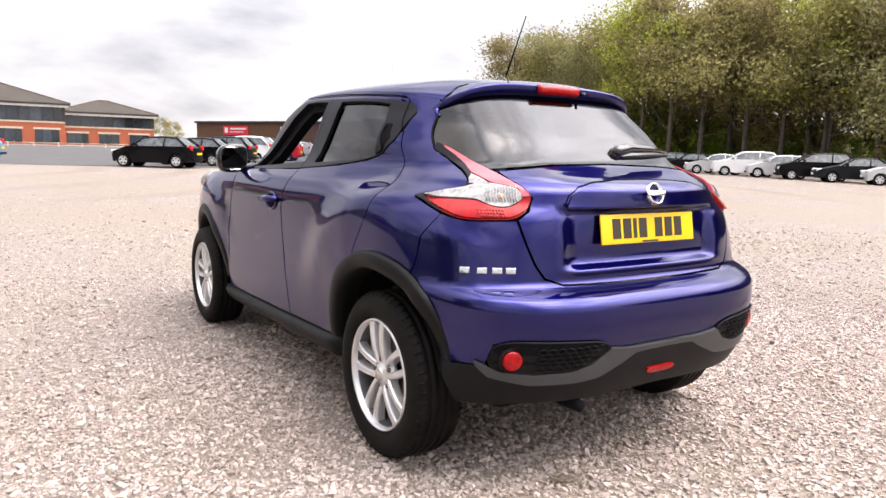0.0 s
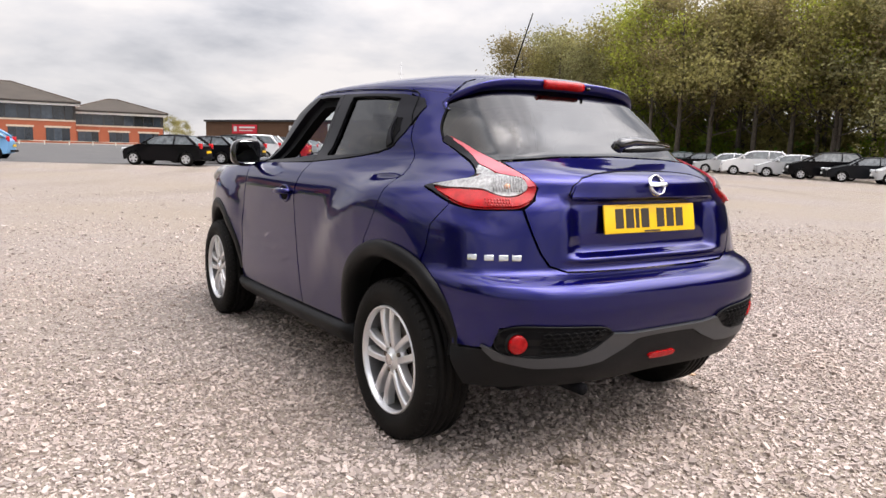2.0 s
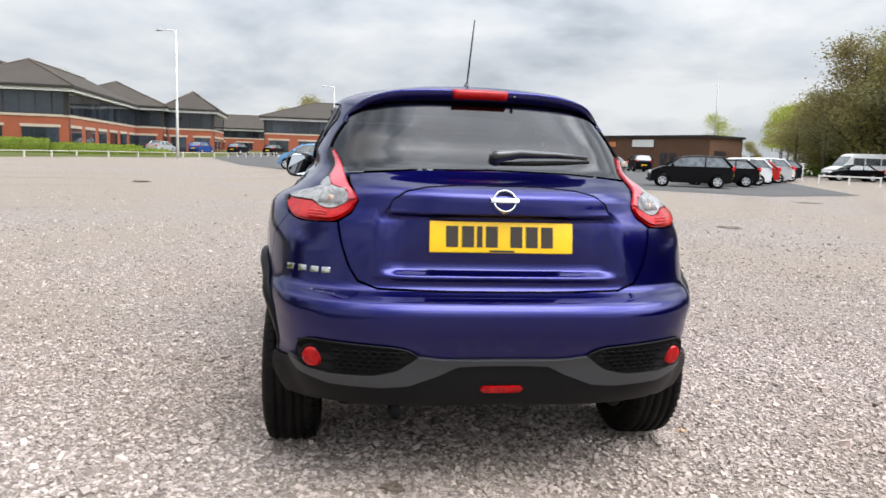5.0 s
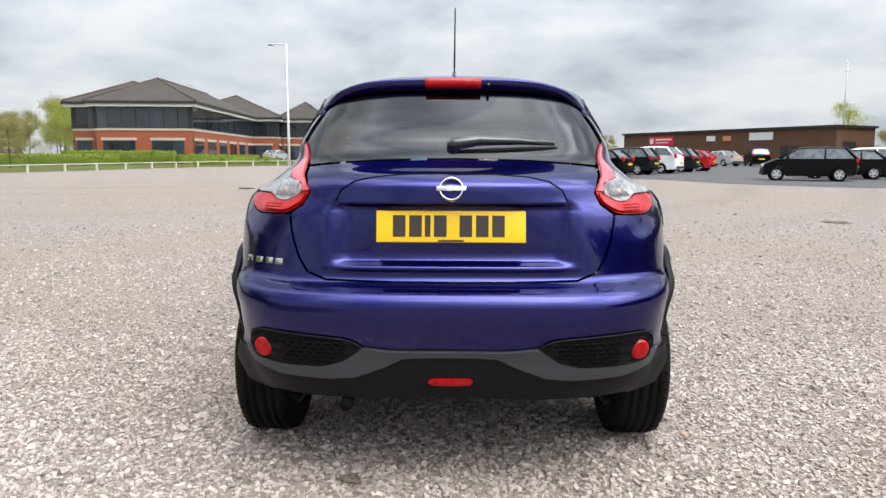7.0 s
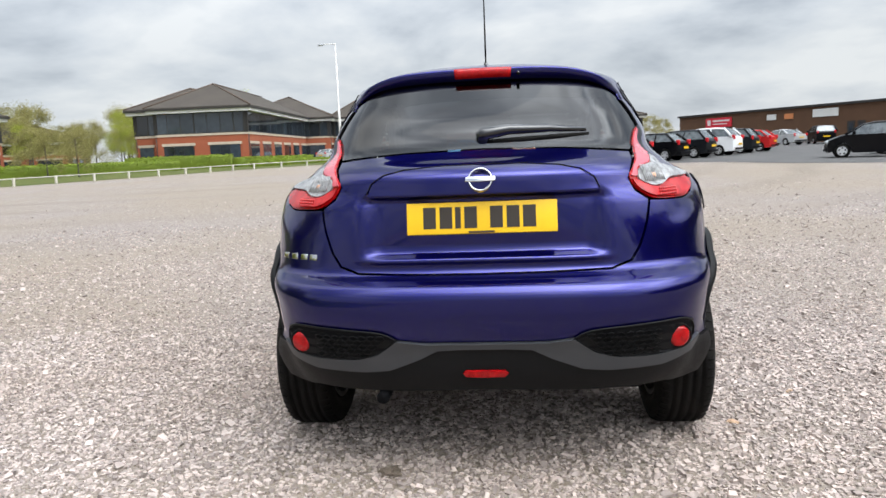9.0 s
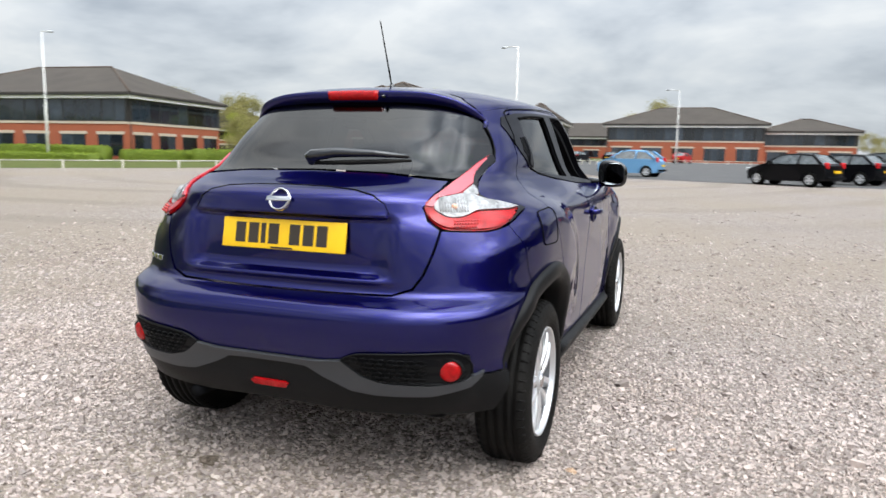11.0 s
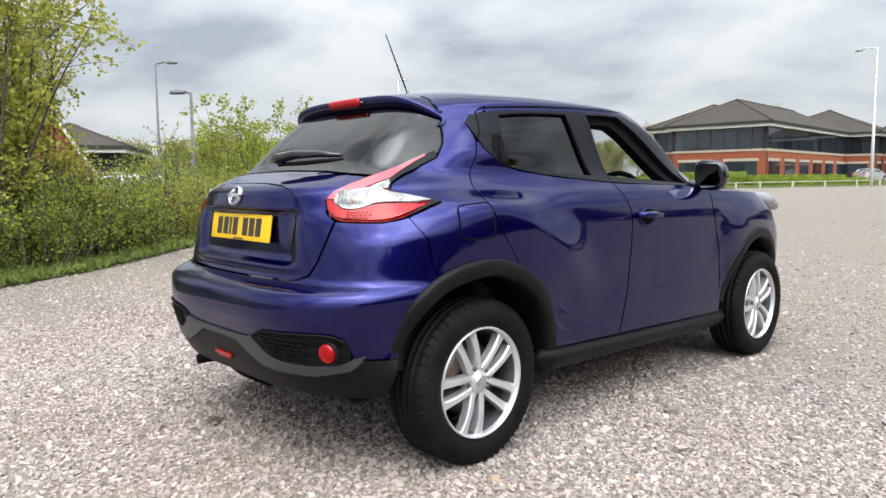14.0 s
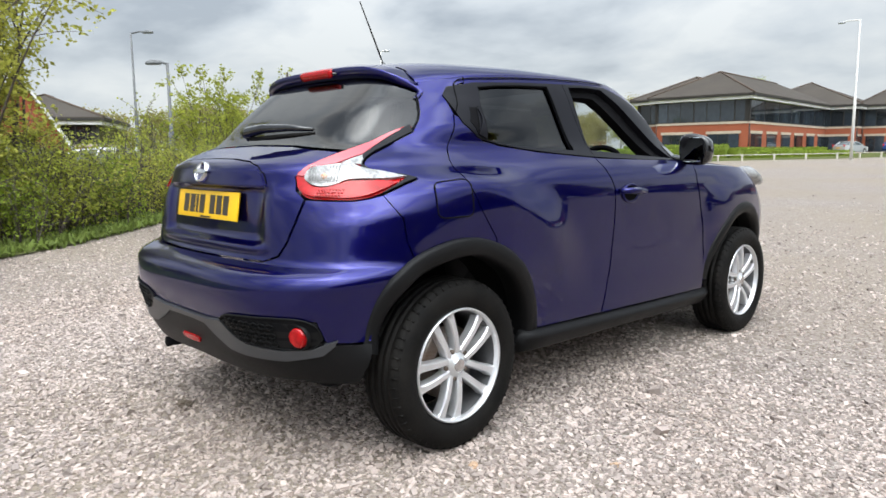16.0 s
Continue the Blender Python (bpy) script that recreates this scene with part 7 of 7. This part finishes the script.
# far trees round the offices
for x, y, s in ((-62, 84, 0.62), (-70, 92, 0.7), (-55, 96, 0.6), (-78, 84, 0.66), (-48, 104, 0.55), (-85, 98, 0.75), (-58, 78, 0.5), (-66, 66, 0.62), (-60, 70, 0.5), (-66, 76, 0.66), (-11, 168, 1.0), (-17, 172, 0.8), (-38, 52, 0.30), (-42, 56, 0.32), (-36, 60, 0.30), (-34, 50, 0.27), (53, 86, 0.3), (26.5, 135, 0.40), (30, 140, 0.36), (50, 72, 0.62), (54, 78, 0.58), (57, 84, 0.6), (60, 90, 0.62), (63, 95, 0.6), (-40, 100, 0.7), (-46, 96, 0.6), (-52, 90, 0.62), (-44, 110, 0.7), (-75, 74, 0.6), (-84, 40, 0.55), (-92, 46, 0.6), (-79, 34, 0.5), (-95, 60, 0.7), (60, 108, 0.6), (-88, 20, 0.6), (-95, 8, 0.6), (-42, 71, 0.36), (-45, 67, 0.36), (-48, 74, 0.42), (-44, 80, 0.44), (-50, 86, 0.5), (-46, 61, 0.33), (-53, 78, 0.42), (-41, 64, 0.32)):
    src = kinds[0] if (x + y) % 3 else kinds[3]
    t = copy_thing(src, pose(x, y, rise(min(y, 120)), 0, 0, rng.uniform(0, 360)) @ Matrix.Scale(s, 4))
    t["group"] = "far trees"
    t["label"] = "distant tree with fresh spring leaves"

# line of bushes beyond the low office
for i in range(20):
    t = copy_thing(bushes[0 if i % 3 else 1], pose(-74 + rng.uniform(-2, 2), 9 + i * 1.7, rise(9 + i * 1.7) - 0.1, 0, 0, rng.uniform(0, 360)) @ Matrix.Scale(rng.uniform(0.9, 1.35), 4))
    t["label"] = "distant leafy bush beyond the low office"
    t["group"] = "far trees"

# thicker corner of the wood behind the minibus
for i in range(34):
    yy = rng.uniform(44, 76)
    x = edge(yy) + rng.uniform(2.0, 14)
    t = copy_thing(bushes[i % 2], pose(x, yy, rise(yy) - 0.2, 0, 0, rng.uniform(0, 360)) @ Matrix.Scale(1.1 + 0.25 * (i % 3), 4))
    t["label"] = "bushy understorey tree at the corner of the wood"
    t["group"] = "understorey trees"

# rough hedge of saplings on the verge
def sapling(h, n_stem, per_tip, label, wide=0.5, leafm=LEAF, size=0.030):
    o = thing("hedge_shrub", 0, 0, 0, 0, label, "shrub", "verge hedge")
    b = bmesh.new()
    cen = []
    for i in range(n_stem):
        a = rng.uniform(0, 2 * math.pi)
        p = Vector((rng.normal() * 0.18, rng.normal() * 0.18, -0.05))
        d = Vector((math.cos(a) * 0.22 * wide, math.sin(a) * 0.22 * wide, 1)).normalized()
        ln = h * rng.uniform(0.6, 1.05)
        pts, rad = [tuple(p)], [0.013 + 0.004 * h]
        for j in range(6):
            d = (d + Vector(rng.normal(size=3)) * 0.10).normalized()
            p = p + d * ln / 6
            pts.append(tuple(p)); rad.append((0.013 + 0.004 * h) * (1 - 0.14 * (j + 1)))
            if j >= 1:
                for q in range(3):
                    sd = (d * 0.5 + Vector(rng.normal(size=3)) * 0.7).normalized()
                    e = p + sd * rng.uniform(0.22, 0.5) * (1 if h < 3.2 else 1.3)
                    tube([tuple(p), tuple(p.lerp(e, 0.5) + Vector((0, 0, 0.02))), tuple(e)], [0.006, 0.004, 0.002], 3, b)
                    m = rng.poisson(per_tip)
                    tt = rng.uniform(0.2, 1.05, (m, 1))
                    cen += (np.array(p) * (1 - tt) + np.array(e) * tt + rng.normal(size=(m, 3)) * 0.055).tolist()
        tube(pts, rad, 5, b)
    part("stem", b, BARK, o)
    leaf_mesh("foliage", cen, size, leafm, o)
    return o


SHRUB2 = leaf_mat("yellow_green_leaf", (0.36, 0.37, 0.06), (0.42, 0.39, 0.12))
shr = [sapling(1.55, 10, 12, "leafy hedge shrub with thin stems on the verge"), sapling(1.25, 10, 12, "low leafy hedge shrub on the verge", leafm=SHRUB2), sapling(1.95, 8, 11, "taller hedge sapling with fresh green leaves"), sapling(1.1, 11, 12, "dense low shrub in the verge hedge", leafm=HEDGE)]
tall = sapling(3.0, 9, 15, "young tree rising above the hedge", 0.6, LEAF, 0.055)
tall2 = sapling(4.3, 13, 42, "sparse young tree with upright leafy branches", 0.40, SHRUB2, 0.038)
VERGE = Curve((-30, 21.0), (-22, 14.2), (-13.2, 6.9), (-9.5, 3.2), (-7.3, 1.1), (-6.1, -0.45), (-5.2, -2.5), (-4.6, -6.0))
sp = 0
for i in range(120):
    x = -28.5 + 23.3 * (i / 119) ** 0.75
    y0 = VERGE(x)
    for off in (0.75, 1.9):
        if rng.uniform() < (0.90 if x < -14 else 0.62):
            src = shr[int(rng.integers(0, 4))]
            dx, dy = -0.68, -0.72
            px, py = x + dx * (off + rng.uniform(-0.35, 0.35)), y0 + dy * (off + rng.uniform(-0.35, 0.35))
            if sp < 4:
                src = shr[sp]
                src.matrix_basis = pose(px, py, 0, 0, 0, rng.uniform(0, 360))
            else:
                copy_thing(src, pose(px, py, 0, 0, 0, rng.uniform(0, 360)) @ Matrix.Scale(rng.uniform(0.75, 1.05), 4))
            sp += 1
for i in range(46):
    x = -24.0 + 15.5 * i / 45 + rng.uniform(-0.4, 0.4)
    off = rng.uniform(1.6, 4.2)
    t = copy_thing(shr[2] if i % 3 else shr[0], pose(x - 0.68 * off, VERGE(x) - 0.72 * off, 0, 0, 0, rng.uniform(0, 360)) @ Matrix.Scale(rng.uniform(1.1, 1.4) if x < -17.5 else rng.uniform(0.6, 0.82), 4))
    t["label"] = "tall feathery hedge sapling with yellow-green leaves"
tall.matrix_basis = pose(-18.6, 9.3, 0)
for x, y, s in ((-19.64, 8.71, 1.28), (-19.86, 10.57, 1.28), (-17.5, 9.0, 0.95)):
    copy_thing(tall, pose(x, y, 0, 0, 0, rng.uniform(0, 360)) @ Matrix.Scale(s, 4))
tall2.matrix_basis = pose(-8.5, -0.1, 0, 0, 0, 40) @ Matrix.Scale(1.12, 4)
for x, y, s in ((-8.9, -0.6, 1.2), (-8.0, -1.4, 1.2), (-9.3, 0.5, 1.0), (-9.0, 0.0, 0.8), (-8.6, -1.0, 0.85), (-8.3, -0.7, 0.65)):
    copy_thing(tall2, pose(x, y, 0, 0, 0, rng.uniform(0, 360)) @ Matrix.Scale(s, 4))
vx = [-40, -30, -26, -22, -18, -15, -13.2, -11.5, -9.5, -8.4, -7.3, -6.7, -6.1, -5.6, -5.2, -4.6]
slab("verge", [(x, VERGE(x)) for x in vx] + [(-4.6, -20), (-60, -20), (-60, 21)], 0.02, GRASS, "rough grass verge under the hedge", "verge")
cen = []
for i in range(9000):
    x = -25 + 20.2 * rng.uniform() ** 0.6
    off = abs(rng.normal()) * 0.9 - 0.05
    cen.append((x - 0.68 * off, VERGE(x) - 0.72 * off, 0.05 + 0.05 * rng.uniform()))
g = leaf_mesh("grass_tufts", cen, 0.05, leaf_mat("grass_blade", (0.17, 0.235, 0.05), (0.27, 0.28, 0.10)), None, flat=6.0, aspect=3.2)
tagged(g, "long grass along the verge edge", "grass", kind="stuff")


# clipped hedges before the offices
def clipped_hedge(xa, ya, xb, yb, w, h):
    ln = math.hypot(xb - xa, yb - ya)
    o = thing("clipped_hedge", xa, ya, rise(ya), math.degrees(math.atan2(yb - ya, xb - xa)), "clipped bright green hedge before the brick office", "hedge", "clipped hedges")
    b = bmesh.new()
    nx = max(4, int(ln / 0.5))
    prof = [(-w / 2, -0.2), (-w / 2 * 1.05, h * 0.5), (-w / 2 * 0.9, h * 0.9), (-w * 0.3, h), (w * 0.3, h), (w / 2 * 0.9, h * 0.9), (w / 2 * 1.05, h * 0.5), (w / 2, -0.2)]
    rows = []
    for i in range(nx + 1):
        x = ln * i / nx
        rows.append([b.verts.new(Vector((x, p, z)) + noise.noise_vector(Vector((x + xa, p, z)) * 1.3) * 0.10) for p, z in prof])
    for r0, r1 in zip(rows, rows[1:]):
        for k in range(len(prof) - 1):
            b.faces.new((r0[k], r1[k], r1[k + 1], r0[k + 1]))
    b.faces.new(rows[0]); b.faces.new(rows[-1][::-1])
    bmesh.ops.recalc_face_normals(b, faces=b.faces)
    part("core", b, HEDGE, o)
    m = int(ln * 60)
    cen = np.stack([rng.uniform(0, ln, m), rng.uniform(-w / 2, w / 2, m), h + rng.normal(size=m) * 0.05], 1)
    c2 = np.stack([rng.uniform(0, ln, m), np.full(m, -w / 2) + rng.normal(size=m) * 0.06, rng.uniform(0.1, h, m)], 1)
    leaf_mesh("foliage", np.concatenate([cen, c2]), 0.11, HEDGE, o)


for q in ((-44.5, 52, -30.5, 60, 1.6, 1.0), (-37, 62.5, -27.2, 64.5, 1.5, 1.25), (-26.4, 64.3, -24.0, 80, 1.4, 0.9), (-24, 62, -19.5, 74, 1.2, 0.6), (-76, 44.5, -60, 44.3, 1.8, 1.1), (-59, 44.2, -48.5, 45.4, 1.6, 1.2), (-47.0, 46, -45.2, 56, 1.5, 0.9), (-55, 40, -46, 42, 1.8, 0.6)):
    clipped_hedge(*q)


# ---- loose gravel ----
def gravel_stones():
    """Broken stones strewn over the yard, thickest where the path runs closest."""
    g = np.random.default_rng(3)
    ico = np.array([(-1, -1, -1), (1, -1, -1), (1, 1, -1), (-1, 1, -1), (-1, -1, 1), (1, -1, 1), (1, 1, 1), (-1, 1, 1)]) * 0.64
    tri = np.array([(0, 2, 1), (0, 3, 2), (4, 5, 6), (4, 6, 7), (0, 1, 5), (0, 5, 4), (1, 2, 6), (1, 6, 5), (2, 3, 7), (2, 7, 6), (3, 0, 4), (3, 4, 7)])
    xs, ys, rs = [], [], []
    for x0, x1, y0, y1, n, r in ((-3.4, 3.8, -2.4, 1.5, 108000, 0.0078), (-5.5, 5.2, -1.2, 5.0, 42000, 0.0082), (-8, 8, 2.5, 9.0, 9000, 0.012), (-12, 12, 5.0, 16.0, 3000, 0.013), (-3.6, 3.8, -2.4, 3.0, 1500, 0.0125), (-8, 8, -9.0, -2.2, 3000, 0.0115), (-9, -4.5, -2.0, 4.0, 4000, 0.0115), (4.5, 10, -3.0, 5.0, 6000, 0.0115)):
        xs.append(g.uniform(x0, x1, n) + g.normal(size=n) * 0.5); ys.append(g.uniform(y0, y1, n) + g.normal(size=n) * 0.5); rs.append(r * np.exp(g.normal(size=n) * 0.33))
    x, y, r = np.concatenate(xs), np.concatenate(ys), np.concatenate(rs)
    # keep the verge clear
    keep = (y - np.array([VERGE(v) if v < -4.6 else -99 for v in x])) > -0.1
    keep |= x > -4.6
    x, y, r = x[keep], y[keep], r[keep]
    n = len(x)
    d = 0.0095 * (np.sqrt((y - 10) ** 2 + 30) + y - 10) / 2 - 0.0095 * (math.sqrt(130) - 10) / 2
    sc = np.stack([g.uniform(0.8, 1.5, n), g.uniform(0.7, 1.1, n), g.uniform(0.45, 0.85, n)], 1) * r[:, None]
    base = ico[None] * (1 + g.normal(size=(n, 8, 3)) * 0.26) * sc[:, None, :]
    a = g.uniform(0, 2 * math.pi, n)
    ca, sa = np.cos(a)[:, None], np.sin(a)[:, None]
    tl = g.normal(size=n)[:, None] * 0.45
    px, py, pz = base[..., 0], base[..., 1], base[..., 2]
    pz, px = pz * np.cos(tl) - px * np.sin(tl), pz * np.sin(tl) + px * np.cos(tl)
    v = np.stack([px * ca - py * sa + x[:, None], px * sa + py * ca + y[:, None], pz + d[:, None] + (r * 0.24)[:, None]], -1).reshape(-1, 3)
    f = (tri[None] + 8 * np.arange(n)[:, None, None]).reshape(-1, 3)
    me = bpy.data.meshes.new("gravel_stones")
    me.vertices.add(len(v)); me.vertices.foreach_set("co", v.ravel())
    me.loops.add(f.size); me.loops.foreach_set("vertex_index", f.ravel().astype(np.int32))
    me.polygons.add(len(f)); me.polygons.foreach_set("loop_start", (np.arange(len(f)) * 3).astype(np.int32))
    me.update(calc_edges=True)
    me.shade_flat()
    me.materials.append(STONE)
    return tagged(new("gravel_stones", me), "loose broken limestone chippings over the yard", "gravel", kind="stuff")


gravel_stones()


# ---- small things lying on the yard ----
def clod(x, y, r, h, material, label, name="dirt_clod", seed=0):
    """A crumbled lump: a low dome of many broken facets."""
    g = np.random.default_rng(seed)
    o = thing(name, x, y, rise(y), g.uniform(0, 360), label, "debris")
    b = bmesh.new()
    bmesh.ops.create_icosphere(b, subdivisions=3, radius=1)
    for v in b.verts:
        n1 = noise.noise(v.co * 1.6 + Vector((seed * 3.1, 0, 0))) * 0.6 + noise.noise(v.co * 5 + Vector((0, seed, 0))) * 0.35
        k = 1 + n1
        v.co = Vector((v.co.x * r * k, v.co.y * r * 0.7 * k, max(-0.01, v.co.z * h * (0.6 + 0.8 * k) * 0.5 + h * 0.1)))
    part("lump", b, material, o, smooth=False)


SOIL = mat("dark_dry_soil", (0.075, 0.058, 0.040), 0.95, 0, 0.3, 30, 300, bump=0.6, bump_scale=120, tint=(0.17, 0.13, 0.10))
clod(-0.37, -0.565, 0.050, 0.03, SOIL, "dark dry clod of soil on the gravel behind the car", seed=1)
clod(7.0, 10.1, 0.32, 0.03, SOIL, "dark scraps of dirt scattered on the gravel", seed=2)
clod(-7.3, 21.2, 0.30, 0.08, SOIL, "small dark lump of dirt on the yard", seed=3)
clod(15.1, 19.3, 0.45, 0.03, SOIL, "dark trodden dirt scrap on the yard", seed=4)
OCHRE = mat("ochre_stone", (0.42, 0.30, 0.20), 0.85, 0, 0.2, 40, 200, tint=(0.34, 0.21, 0.13))
clod(1.0, -0.08, 0.024, 0.018, OCHRE, "small crumbled ochre stone on the gravel", "ochre_stone", 5)
clod(1.37, 0.29, 0.02, 0.016, OCHRE, "small reddish ochre stone on the gravel", "ochre_stone", 6)
pole = thing("utility_pole", -32.2, 19.7, 0.0, 20, "dark wooden utility pole with a short crosspiece", "pole")
part("pole", tube([(0, 0, -0.3), (0, 0, 5.7)], [0.09, 0.07], 10), BARK, pole)
part("crosspiece", box(-0.25, 0.25, -0.04, 0.04, 5.2, 5.28, 0.01), BARK, pole)
